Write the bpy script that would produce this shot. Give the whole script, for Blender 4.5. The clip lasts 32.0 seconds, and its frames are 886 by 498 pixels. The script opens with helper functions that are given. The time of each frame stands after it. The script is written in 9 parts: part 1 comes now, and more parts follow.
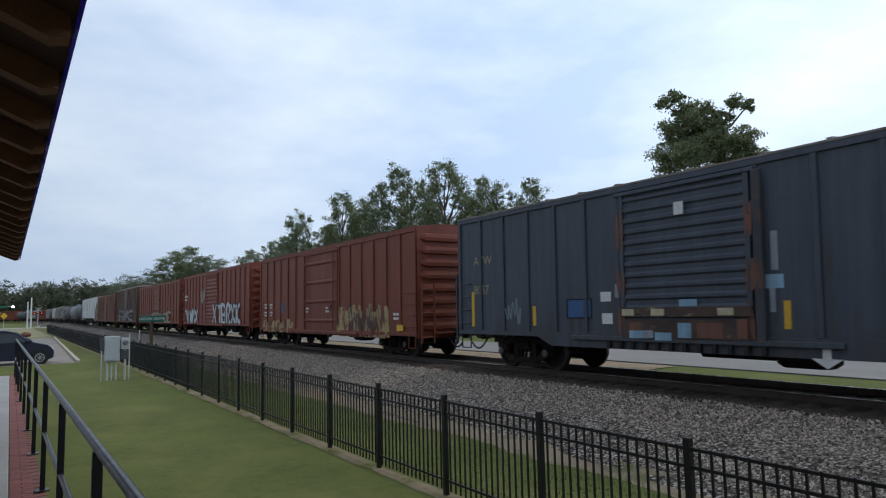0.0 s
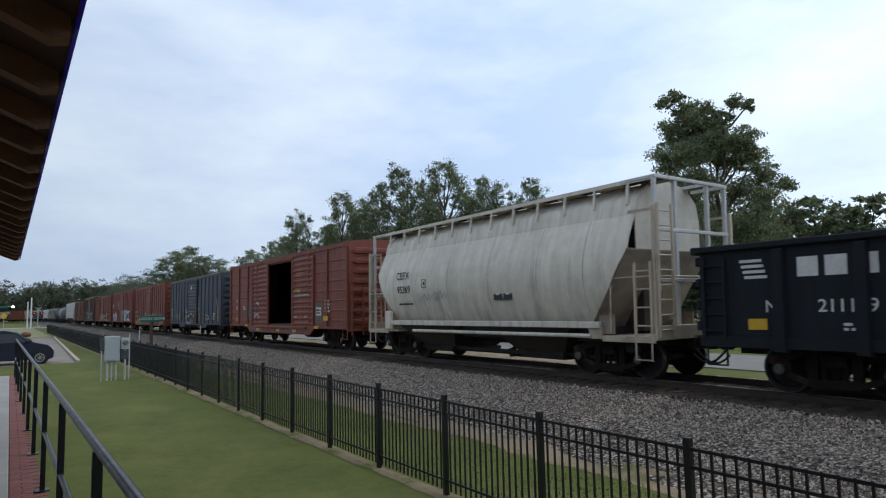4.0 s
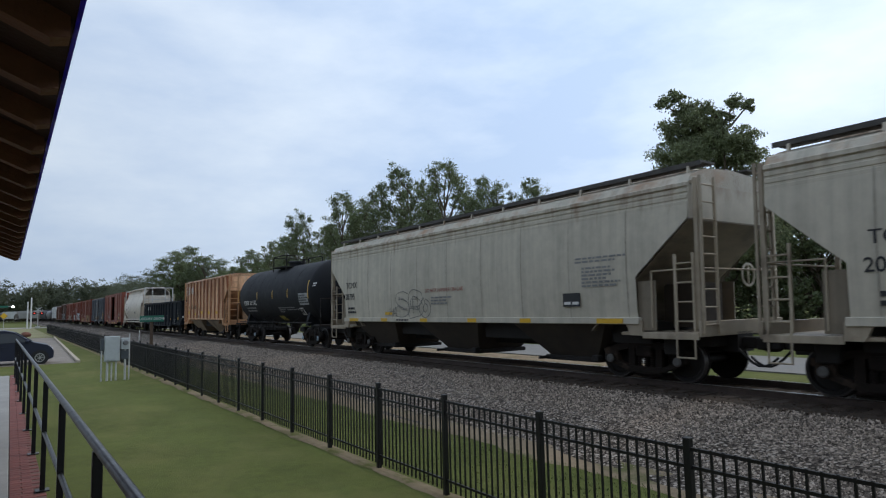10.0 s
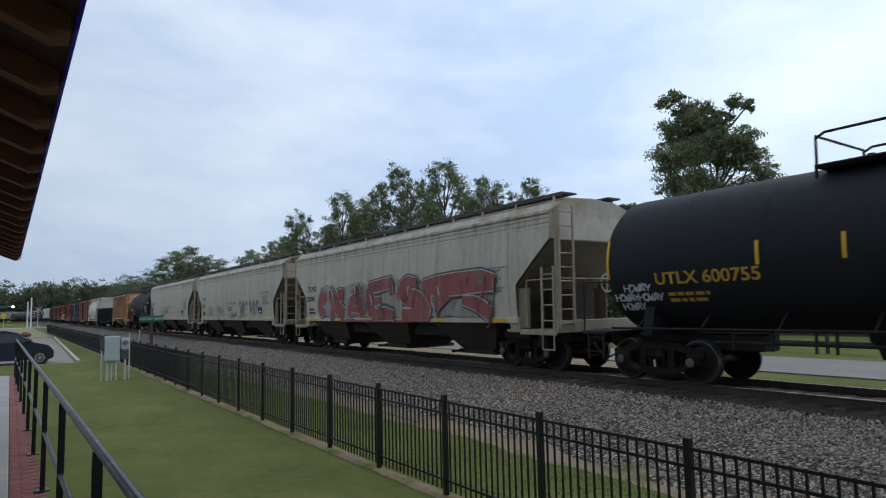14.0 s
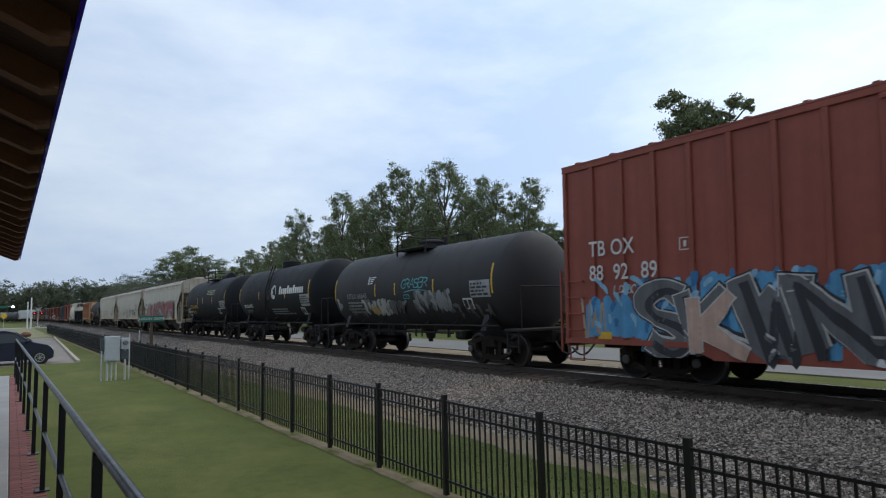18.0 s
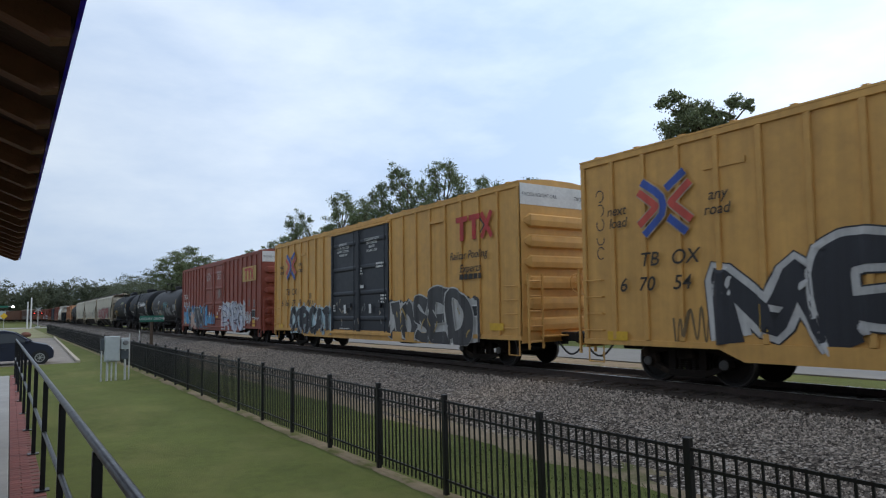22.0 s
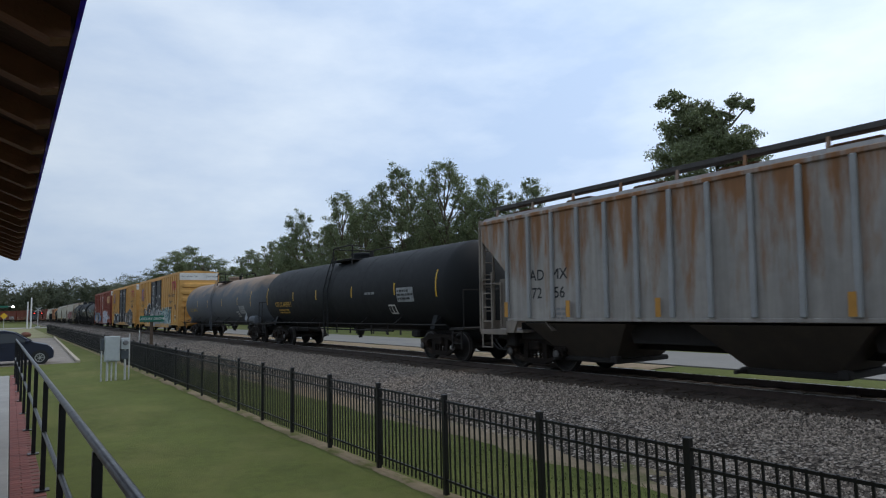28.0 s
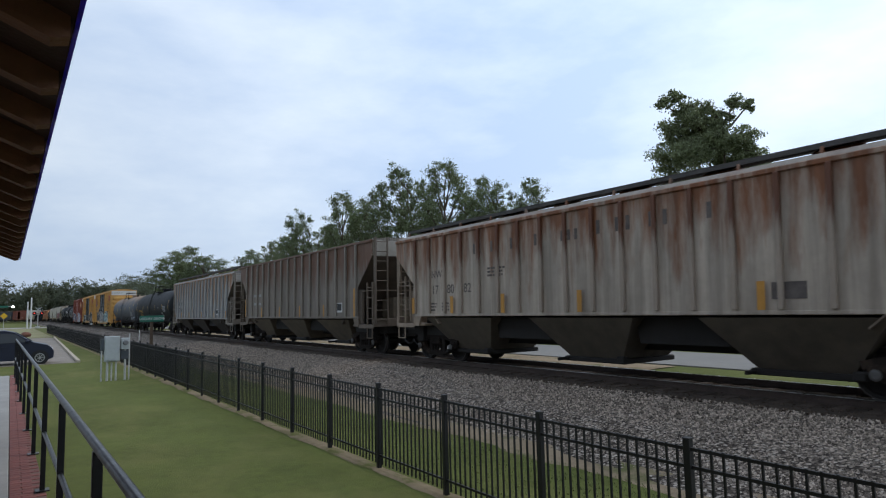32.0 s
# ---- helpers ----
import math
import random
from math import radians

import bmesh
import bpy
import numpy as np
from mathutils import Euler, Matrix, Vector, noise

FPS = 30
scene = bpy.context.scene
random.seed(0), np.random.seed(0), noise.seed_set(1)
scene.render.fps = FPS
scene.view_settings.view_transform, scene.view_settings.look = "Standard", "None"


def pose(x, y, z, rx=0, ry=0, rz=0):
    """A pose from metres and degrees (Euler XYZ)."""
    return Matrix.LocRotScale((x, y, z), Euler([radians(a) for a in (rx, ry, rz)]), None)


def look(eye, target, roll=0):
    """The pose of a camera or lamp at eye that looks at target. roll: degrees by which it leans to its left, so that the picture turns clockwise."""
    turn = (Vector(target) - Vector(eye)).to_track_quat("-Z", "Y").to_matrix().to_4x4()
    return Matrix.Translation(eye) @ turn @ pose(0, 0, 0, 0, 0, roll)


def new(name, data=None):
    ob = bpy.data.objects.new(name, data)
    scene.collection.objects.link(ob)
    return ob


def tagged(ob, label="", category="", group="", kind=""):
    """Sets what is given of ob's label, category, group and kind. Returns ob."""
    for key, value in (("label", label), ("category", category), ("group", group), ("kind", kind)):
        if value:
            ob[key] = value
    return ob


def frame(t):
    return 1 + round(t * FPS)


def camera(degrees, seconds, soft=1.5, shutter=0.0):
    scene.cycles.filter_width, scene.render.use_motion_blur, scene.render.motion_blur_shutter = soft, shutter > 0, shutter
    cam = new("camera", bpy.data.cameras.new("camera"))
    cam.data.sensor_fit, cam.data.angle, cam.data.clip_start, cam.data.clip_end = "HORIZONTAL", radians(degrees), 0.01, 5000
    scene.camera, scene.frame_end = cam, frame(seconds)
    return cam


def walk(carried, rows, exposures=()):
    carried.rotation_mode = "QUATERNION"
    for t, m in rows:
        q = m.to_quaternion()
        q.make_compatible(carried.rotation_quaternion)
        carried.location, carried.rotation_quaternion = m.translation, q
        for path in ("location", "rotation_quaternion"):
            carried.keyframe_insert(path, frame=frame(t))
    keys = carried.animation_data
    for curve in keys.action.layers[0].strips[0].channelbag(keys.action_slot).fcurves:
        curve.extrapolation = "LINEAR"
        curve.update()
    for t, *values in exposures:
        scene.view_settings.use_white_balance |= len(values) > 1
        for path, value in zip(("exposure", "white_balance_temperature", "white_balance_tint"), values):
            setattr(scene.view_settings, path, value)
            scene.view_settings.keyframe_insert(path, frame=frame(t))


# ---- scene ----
# The platform eye stands at x = y = 0; the track runs along y, its rail tops at z = 0.
DEG, EYE_Z = 71.03, 1.709
YAW, TILT, LEAN = 34.864, 5.421, -1.323
cam = camera(DEG, 32.0, soft=1.15, shutter=0.9)
# the sensor reads its rows from top to bottom, so things that pass fast lean a little
scene.cycles.rolling_shutter_type, scene.cycles.rolling_shutter_duration = "TOP", 0.12
aim = Vector((math.sin(radians(YAW)) * math.cos(radians(TILT)), math.cos(radians(YAW)) * math.cos(radians(TILT)), math.sin(radians(TILT))))
EYE = Vector((0, 0, EYE_Z))
STAND = look(EYE, EYE + aim * 10, LEAN)
walk(cam, [(0.0, STAND), (32.0, STAND)], exposures=[(0.0, 0.03), (3.0, 0.03), (6.0, -0.05), (17.0, -0.05), (19.0, 0.07), (23.0, 0.05), (25.0, -0.05), (28.0, -0.09), (30.0, 0.0), (32.0, 0.03)])

TRACK_X = 12.71      # centre line of the train
SPEED = 10.35        # metres a second, away along +y
LAWN = -0.76         # lawn level
DECK = 0.03          # platform level

# ---- light ----
world = bpy.data.worlds.new("overcast_sky")
scene.world = world
world.use_nodes = True
wn, wl = world.node_tree.nodes, world.node_tree.links
wn.clear()
w_out = wn.new("ShaderNodeOutputWorld")
w_bg = wn.new("ShaderNodeBackground")
w_sky = wn.new("ShaderNodeTexSky")
w_sky.sky_type = "NISHITA"
w_sky.sun_disc = False
SUN_EL, SUN_AZ = 46.0, 96.0     # azimuth clockwise from +y
w_sky.sun_elevation, w_sky.sun_rotation = radians(SUN_EL), radians(SUN_AZ)
w_sky.air_density, w_sky.dust_density, w_sky.ozone_density = 1.0, 2.0, 1.5
w_co = wn.new("ShaderNodeTexCoord")
w_map = wn.new("ShaderNodeMapping")
w_map.inputs["Scale"].default_value = (1.0, 1.0, 2.6)
w_map.inputs["Rotation"].default_value = (radians(4), radians(-6), 0)
w_n = wn.new("ShaderNodeTexNoise")
w_n.inputs["Scale"].default_value, w_n.inputs["Detail"].default_value, w_n.inputs["Roughness"].default_value = 2.3, 7.0, 0.56
w_r = wn.new("ShaderNodeValToRGB")
w_r.color_ramp.elements[0].position, w_r.color_ramp.elements[1].position = 0.34, 0.66
w_r.color_ramp.elements[0].color, w_r.color_ramp.elements[1].color = (4.5, 5.8, 7.95, 1), (7.1, 8.1, 9.35, 1)
w_mix = wn.new("ShaderNodeMixRGB")
w_mix.inputs["Fac"].default_value = 0.88
w_bg.inputs["Strength"].default_value = 0.10
# the cloud is thinner and brighter towards the sun
sd = Vector((math.sin(radians(SUN_AZ)) * math.cos(radians(SUN_EL)), math.cos(radians(SUN_AZ)) * math.cos(radians(SUN_EL)), math.sin(radians(SUN_EL))))
w_dot = wn.new("ShaderNodeVectorMath")
w_dot.operation = "DOT_PRODUCT"
w_dot.inputs[1].default_value = sd
w_glow = wn.new("ShaderNodeMapRange")
w_glow.inputs["From Min"].default_value, w_glow.inputs["From Max"].default_value = -0.2, 1.0
w_glow.inputs["To Min"].default_value, w_glow.inputs["To Max"].default_value = 0.83, 1.56
w_mul = wn.new("ShaderNodeVectorMath")
w_mul.operation = "SCALE"
wl.new(w_co.outputs["Generated"], w_dot.inputs[0])
wl.new(w_dot.outputs["Value"], w_glow.inputs["Value"])
wl.new(w_glow.outputs["Result"], w_mul.inputs["Scale"])
wl.new(w_co.outputs["Generated"], w_map.inputs["Vector"])
wl.new(w_map.outputs["Vector"], w_n.inputs["Vector"])
wl.new(w_n.outputs["Fac"], w_r.inputs["Fac"])
wl.new(w_sky.outputs["Color"], w_mix.inputs["Color1"])
wl.new(w_r.outputs["Color"], w_mix.inputs["Color2"])
wl.new(w_mix.outputs["Color"], w_mul.inputs[0])
wl.new(w_mul.outputs["Vector"], w_bg.inputs["Color"])
wl.new(w_bg.outputs["Background"], w_out.inputs["Surface"])

sun = new("sun", bpy.data.lights.new("sun", "SUN"))
sun.data.energy, sun.data.angle, sun.data.color = 0.86, radians(14), (1.0, 0.9, 0.75)
sun.matrix_world = look(sd * 300, (0, 0, 0))


# ---- materials ----
MATS = {}


def mat(name, col, rough=0.7, metal=0.0, grain=8.0, vary=0.25, spots=None, spot_amt=0.0, spot_scale=(1.5, 1.5, 1.5),
        bump=0.15, bump_scale=40.0, rnd=0.0, dark=None, grad=None, emit=None, alpha_rough=0.15, spec=0.5, edge=0.12, runs=0.0, pale=None):
    """A paint, stone or earth: base colour with grain at two scales, patches of a second colour, roughness variation and fine relief."""
    if name in MATS:
        return MATS[name]
    m = bpy.data.materials.new(name)
    m.use_nodes = True
    n, l = m.node_tree.nodes, m.node_tree.links
    b = n["Principled BSDF"]
    co = n.new("ShaderNodeTexCoord")
    n1 = n.new("ShaderNodeTexNoise")
    n1.inputs["Scale"].default_value, n1.inputs["Detail"].default_value, n1.inputs["Roughness"].default_value = grain, 6, 0.6
    l.new(co.outputs["Object"], n1.inputs["Vector"])
    n2 = n.new("ShaderNodeTexNoise")
    n2.inputs["Scale"].default_value, n2.inputs["Detail"].default_value = grain * 0.11, 4
    l.new(co.outputs["Object"], n2.inputs["Vector"])
    add = n.new("ShaderNodeMath")
    add.operation = "ADD"
    l.new(n1.outputs["Fac"], add.inputs[0])
    l.new(n2.outputs["Fac"], add.inputs[1])
    rp = n.new("ShaderNodeValToRGB")
    rp.color_ramp.elements[0].position, rp.color_ramp.elements[1].position = 0.72, 1.28
    lo = [c * (1 - vary) for c in (dark or col)]
    hi = [min(1, c * (1 + vary)) for c in col]
    half = n.new("ShaderNodeMath")
    half.operation = "MULTIPLY"
    half.inputs[1].default_value = 1.0
    l.new(add.outputs[0], half.inputs[0])
    mr = n.new("ShaderNodeMapRange")
    mr.inputs["From Min"].default_value, mr.inputs["From Max"].default_value = 0.7, 1.3
    l.new(half.outputs[0], mr.inputs["Value"])
    rp.color_ramp.elements[0].position, rp.color_ramp.elements[1].position = 0.0, 1.0
    rp.color_ramp.elements[0].color, rp.color_ramp.elements[1].color = (*lo, 1), (*hi, 1)
    l.new(mr.outputs["Result"], rp.inputs["Fac"])
    colour = rp.outputs["Color"]
    if spots:
        mp = n.new("ShaderNodeMapping")
        mp.inputs["Scale"].default_value = spot_scale
        l.new(co.outputs["Object"], mp.inputs["Vector"])
        n3 = n.new("ShaderNodeTexNoise")
        n3.inputs["Scale"].default_value, n3.inputs["Detail"].default_value, n3.inputs["Roughness"].default_value = 1.0, 7, 0.62
        l.new(mp.outputs["Vector"], n3.inputs["Vector"])
        r3 = n.new("ShaderNodeMapRange")
        c0 = 0.72 - 0.42 * spot_amt
        r3.inputs["From Min"].default_value, r3.inputs["From Max"].default_value = c0, c0 + edge
        mask = n3.outputs["Fac"]
        if grad:
            # weathering that starts at one level and thins out towards another
            sx = n.new("ShaderNodeSeparateXYZ")
            l.new(co.outputs["Object"], sx.inputs[0])
            gz = n.new("ShaderNodeMapRange")
            gz.inputs["From Min"].default_value, gz.inputs["From Max"].default_value = grad[0], grad[1]
            gz.inputs["To Min"].default_value, gz.inputs["To Max"].default_value = -grad[2], grad[2]
            l.new(sx.outputs["Z"], gz.inputs["Value"])
            sm = n.new("ShaderNodeMath")
            l.new(mask, sm.inputs[0])
            l.new(gz.outputs["Result"], sm.inputs[1])
            mask = sm.outputs[0]
        l.new(mask, r3.inputs["Value"])
        mx = n.new("ShaderNodeMixRGB")
        l.new(r3.outputs["Result"], mx.inputs["Fac"])
        l.new(colour, mx.inputs["Color1"])
        mx.inputs["Color2"].default_value = (*spots, 1)
        colour = mx.outputs["Color"]
    if pale:
        # bleached patches: colour and amount
        mp3 = n.new("ShaderNodeMapping")
        mp3.inputs["Scale"].default_value, mp3.inputs["Location"].default_value = (1.0, 0.9, 0.45), (4.0, 9.0, 2.0)
        l.new(co.outputs["Object"], mp3.inputs["Vector"])
        n5 = n.new("ShaderNodeTexNoise")
        n5.inputs["Scale"].default_value, n5.inputs["Detail"].default_value, n5.inputs["Roughness"].default_value = 1.0, 6, 0.6
        l.new(mp3.outputs["Vector"], n5.inputs["Vector"])
        r5 = n.new("ShaderNodeMapRange")
        c5 = 0.72 - 0.42 * pale[1]
        r5.inputs["From Min"].default_value, r5.inputs["From Max"].default_value, r5.inputs["To Max"].default_value = c5, c5 + 0.2, 0.8
        l.new(n5.outputs["Fac"], r5.inputs["Value"])
        mx5 = n.new("ShaderNodeMixRGB")
        l.new(r5.outputs["Result"], mx5.inputs["Fac"])
        l.new(colour, mx5.inputs["Color1"])
        mx5.inputs["Color2"].default_value = (*pale[0], 1)
        colour = mx5.outputs["Color"]
    if runs:
        # faint dirt washed down the sides by rain
        mp2 = n.new("ShaderNodeMapping")
        mp2.inputs["Scale"].default_value = (0.8, 4.5, 0.22)
        l.new(co.outputs["Object"], mp2.inputs["Vector"])
        n4 = n.new("ShaderNodeTexNoise")
        n4.inputs["Scale"].default_value, n4.inputs["Detail"].default_value, n4.inputs["Roughness"].default_value = 1.0, 5, 0.6
        l.new(mp2.outputs["Vector"], n4.inputs["Vector"])
        r4 = n.new("ShaderNodeMapRange")
        r4.inputs["From Min"].default_value, r4.inputs["From Max"].default_value = 0.36, 0.62
        r4.inputs["To Min"].default_value, r4.inputs["To Max"].default_value = 1 - runs, 1 + runs * 0.25
        l.new(n4.outputs["Fac"], r4.inputs["Value"])
        m4 = n.new("ShaderNodeVectorMath")
        m4.operation = "SCALE"
        l.new(colour, m4.inputs[0])
        l.new(r4.outputs["Result"], m4.inputs["Scale"])
        colour = m4.outputs["Vector"]
    if rnd:
        oi = n.new("ShaderNodeObjectInfo")
        hs = n.new("ShaderNodeHueSaturation")
        mr2 = n.new("ShaderNodeMapRange")
        mr2.inputs["To Min"].default_value, mr2.inputs["To Max"].default_value = 1 - rnd, 1 + rnd
        l.new(oi.outputs["Random"], mr2.inputs["Value"])
        l.new(mr2.outputs["Result"], hs.inputs["Value"])
        l.new(colour, hs.inputs["Color"])
        colour = hs.outputs["Color"]
    l.new(colour, b.inputs["Base Color"])
    rr = n.new("ShaderNodeMapRange")
    rr.inputs["To Min"].default_value, rr.inputs["To Max"].default_value = max(0.05, rough - alpha_rough), min(1, rough + alpha_rough)
    l.new(n1.outputs["Fac"], rr.inputs["Value"])
    l.new(rr.outputs["Result"], b.inputs["Roughness"])
    b.inputs["Metallic"].default_value = metal
    b.inputs["Specular IOR Level"].default_value = spec
    if bump:
        nb = n.new("ShaderNodeTexNoise")
        nb.inputs["Scale"].default_value, nb.inputs["Detail"].default_value = bump_scale, 5
        l.new(co.outputs["Object"], nb.inputs["Vector"])
        bp = n.new("ShaderNodeBump")
        bp.inputs["Strength"].default_value, bp.inputs["Distance"].default_value = bump, 0.02
        l.new(nb.outputs["Fac"], bp.inputs["Height"])
        l.new(bp.outputs["Normal"], b.inputs["Normal"])
    if emit:
        b.inputs["Emission Color"].default_value = (*emit[0], 1)
        b.inputs["Emission Strength"].default_value = emit[1]
    MATS[name] = m
    return m


RUST = (0.16, 0.06, 0.028)


def paint(name, col, rust=0.15, streak=True, spots=RUST, rough=0.55, vary=0.14, edge=0.16, grad=None, runs=0.2, spec=0.4, pale=None):
    """Weathered rolling-stock paint with rust runs or grime."""
    return mat(name, col, rough=rough, grain=3.5, vary=vary, spots=spots, spot_amt=rust,
               spot_scale=(1.2, 3.2, 0.55) if streak else (0.8, 0.9, 1.3), bump=0.08, bump_scale=25.0, edge=edge, grad=grad, runs=runs, spec=spec, pale=pale)


# ---- mesh helpers ----
class Mesh:
    """Collects vertices and faces for one part."""

    def __init__(self):
        self.v, self.f = [], []

    def add(self, verts, faces):
        k = len(self.v)
        self.v += [tuple(p) for p in verts]
        self.f += [tuple(i + k for i in q) for q in faces]
        return self

    def box(self, x0, x1, y0, y1, z0, z1, c=0.0):
        if c <= 0:
            p = [(x, y, z) for x in (x0, x1) for y in (y0, y1) for z in (z0, z1)]
            return self.add(p, [(0, 1, 3, 2), (4, 6, 7, 5), (0, 4, 5, 1), (2, 3, 7, 6), (0, 2, 6, 4), (1, 5, 7, 3)])
        c = min(c, (x1 - x0) * 0.45, (y1 - y0) * 0.45, (z1 - z0) * 0.45)
        rings = []
        for z, d in ((z0, c), (z0 + c, 0), (z1 - c, 0), (z1, c)):
            a0, a1, b0, b1 = x0 + d, x1 - d, y0 + d, y1 - d
            rings.append([(a0 + c, b0, z), (a1 - c, b0, z), (a1, b0 + c, z), (a1, b1 - c, z), (a1 - c, b1, z), (a0 + c, b1, z), (a0, b1 - c, z), (a0, b0 + c, z)])
        return self.loft(rings)

    def loft(self, rings, closed=True, caps=True):
        n = len(rings[0])
        fs = []
        for r in range(len(rings) - 1):
            for i in range(n if closed else n - 1):
                j = (i + 1) % n
                fs.append((r * n + i, r * n + j, (r + 1) * n + j, (r + 1) * n + i))
        if caps and closed:
            fs.append(tuple(reversed(range(n))))
            fs.append(tuple((len(rings) - 1) * n + i for i in range(n)))
        return self.add([p for r in rings for p in r], fs)

    def tube(self, a, b, r, n=8, r2=None):
        a, b = Vector(a), Vector(b)
        d = (b - a).normalized()
        s = d.orthogonal().normalized()
        t = d.cross(s)
        r2 = r if r2 is None else r2
        return self.loft([[p + (s * math.cos(2 * math.pi * i / n) + t * math.sin(2 * math.pi * i / n)) * q for i in range(n)] for p, q in ((a, r), (b, r2))])

    def pipe(self, pts, r, n=6):
        """One bent round bar through the points."""
        pts = [Vector(q) for q in pts]
        rings, s = [], None
        for i, q in enumerate(pts):
            d0 = (q - pts[i - 1]).normalized() if i else (pts[1] - q).normalized()
            d1 = (pts[i + 1] - q).normalized() if i < len(pts) - 1 else d0
            d = (d0 + d1).normalized() if (d0 + d1).length > 0.1 else d0
            s = d.orthogonal().normalized() if s is None else (s - d * s.dot(d)).normalized()
            t = d.cross(s)
            k = 1 / max(0.5, d.dot(d0))
            rings.append([q + (s * math.cos(2 * math.pi * j / n) + t * math.sin(2 * math.pi * j / n)) * r * (1 + (k - 1) * 0.5) for j in range(n)])
        return self.loft(rings)

    def bar(self, a, b, w, h):
        """A bar of rectangular section from a to b."""
        a, b = Vector(a), Vector(b)
        d = (b - a).normalized()
        up = Vector((0, 0, 1)) if abs(d.z) < 0.95 else Vector((1, 0, 0))
        s = d.cross(up).normalized()
        t = s.cross(d)
        return self.loft([[p + s * w / 2 * i + t * h / 2 * j for i, j in ((-1, -1), (1, -1), (1, 1), (-1, 1))] for p in (a, b)])

    def prism(self, poly, axis, a, b):
        """poly: 2D points in the other two axes (in order), extruded along axis from a to b."""
        def put(p, q):
            return {"x": (q, p[0], p[1]), "y": (p[0], q, p[1]), "z": (p[0], p[1], q)}[axis]
        return self.loft([[put(p, q) for p in poly] for q in (a, b)])

    def spin(self, prof, axis_pt, axis="x", n=24):
        """prof: (along, radius) pairs turned round an axis through axis_pt."""
        rings = []
        for s, r in prof:
            ring = []
            for i in range(n):
                c, d = math.cos(2 * math.pi * i / n) * r, math.sin(2 * math.pi * i / n) * r
                q = {"x": (s, c, d), "y": (c, s, d), "z": (c, d, s)}[axis]
                ring.append(tuple(q[k] + axis_pt[k] for k in range(3)))
            rings.append(ring)
        return self.loft(rings, caps=prof[0] != prof[-1])

    def data(self, name, material, smooth=False):
        me = bpy.data.meshes.new(name)
        me.from_pydata(self.v, [], self.f)
        bm = bmesh.new()
        bm.from_mesh(me)
        bmesh.ops.recalc_face_normals(bm, faces=bm.faces)
        bm.to_mesh(me)
        bm.free()
        me.materials.append(material)
        if smooth:
            for p in me.polygons:
                p.use_smooth = True
            me.set_sharp_from_angle(angle=radians(35))
        return me


SPARE = False        # true while cars that stay far off are built
FINE_PARTS = {"grab_iron", "stirrup", "spring", "air_hose", "board_bracket", "rail_bracket", "weld_seam", "end_rib", "reflector", "lock_rod", "door_handle", "door_rib", "side_step", "brake_wheel", "brake_step", "hatch_cover", "outlet_gate", "valve", "safety_rail"}


def part(name, shape, material, parent=None, label="", smooth=False, at=None):
    """One mesh object under a thing or a part."""
    if SPARE and name in FINE_PARTS:
        return None
    me = shape if isinstance(shape, bpy.types.Mesh) else shape.data(name, material, smooth)
    ob = new(name, me)
    if parent:
        ob.parent = parent
    if at is not None:
        ob.matrix_basis = at if isinstance(at, Matrix) else Matrix.Translation(at)
    if label:
        ob["label"] = label
    return ob


def thing(name, label, category, m=None, group="", kind=""):
    ob = new(name)
    ob.empty_display_size = 0.2
    if m is not None:
        ob.matrix_basis = m
    return tagged(ob, label, category, group, kind)


def setting(name, shape, material, label, category, smooth=False):
    return tagged(part(name, shape, material, None, "", smooth), label, category, "", "structure")


def lettering(name, text, size, parent, material, x, y, z, squeeze=1.0, label="", shear=0.0, face=-1, centred=False):
    """Writing on a side of a car (face -1: the side towards -x, read towards -y), its lower left corner at (y, z)."""
    cu = bpy.data.curves.new(name, "FONT")
    cu.body, cu.size, cu.shear, cu.offset = text, size / 0.72, shear, 0.0 if "M" in text else size * 0.012
    cu.align_x = "CENTER" if centred else "LEFT"
    tmp = bpy.data.objects.new(name, cu)
    me = bpy.data.meshes.new_from_object(tmp)
    bpy.data.objects.remove(tmp)
    bpy.data.curves.remove(cu)
    if "M" in text:
        # thicken the strokes
        bm = bmesh.new()
        for d in (0.0, 0.022, 0.044):
            me.transform(Matrix.Translation((size * (0.022 if d else 0.0), 0, -0.0004 if d else 0.0)))
            bm.from_mesh(me)
        bm.to_mesh(me)
        bm.free()
    me.materials.clear()
    me.materials.append(material)
    m = Matrix(((0, 0, face, x), (face * squeeze, 0, 0, y), (0, 1, 0, z), (0, 0, 0, 1)))
    return part(name, me, material, parent, label, at=m)


# ---- ground, track and platform ----
GRASS = mat("grass_turf", (0.102, 0.116, 0.033), rough=0.95, grain=7.0, vary=0.2, spots=(0.168, 0.156, 0.056), spot_amt=0.52, spot_scale=(0.6, 0.35, 1), bump=0.5, bump_scale=90, spec=0.1, edge=0.3)


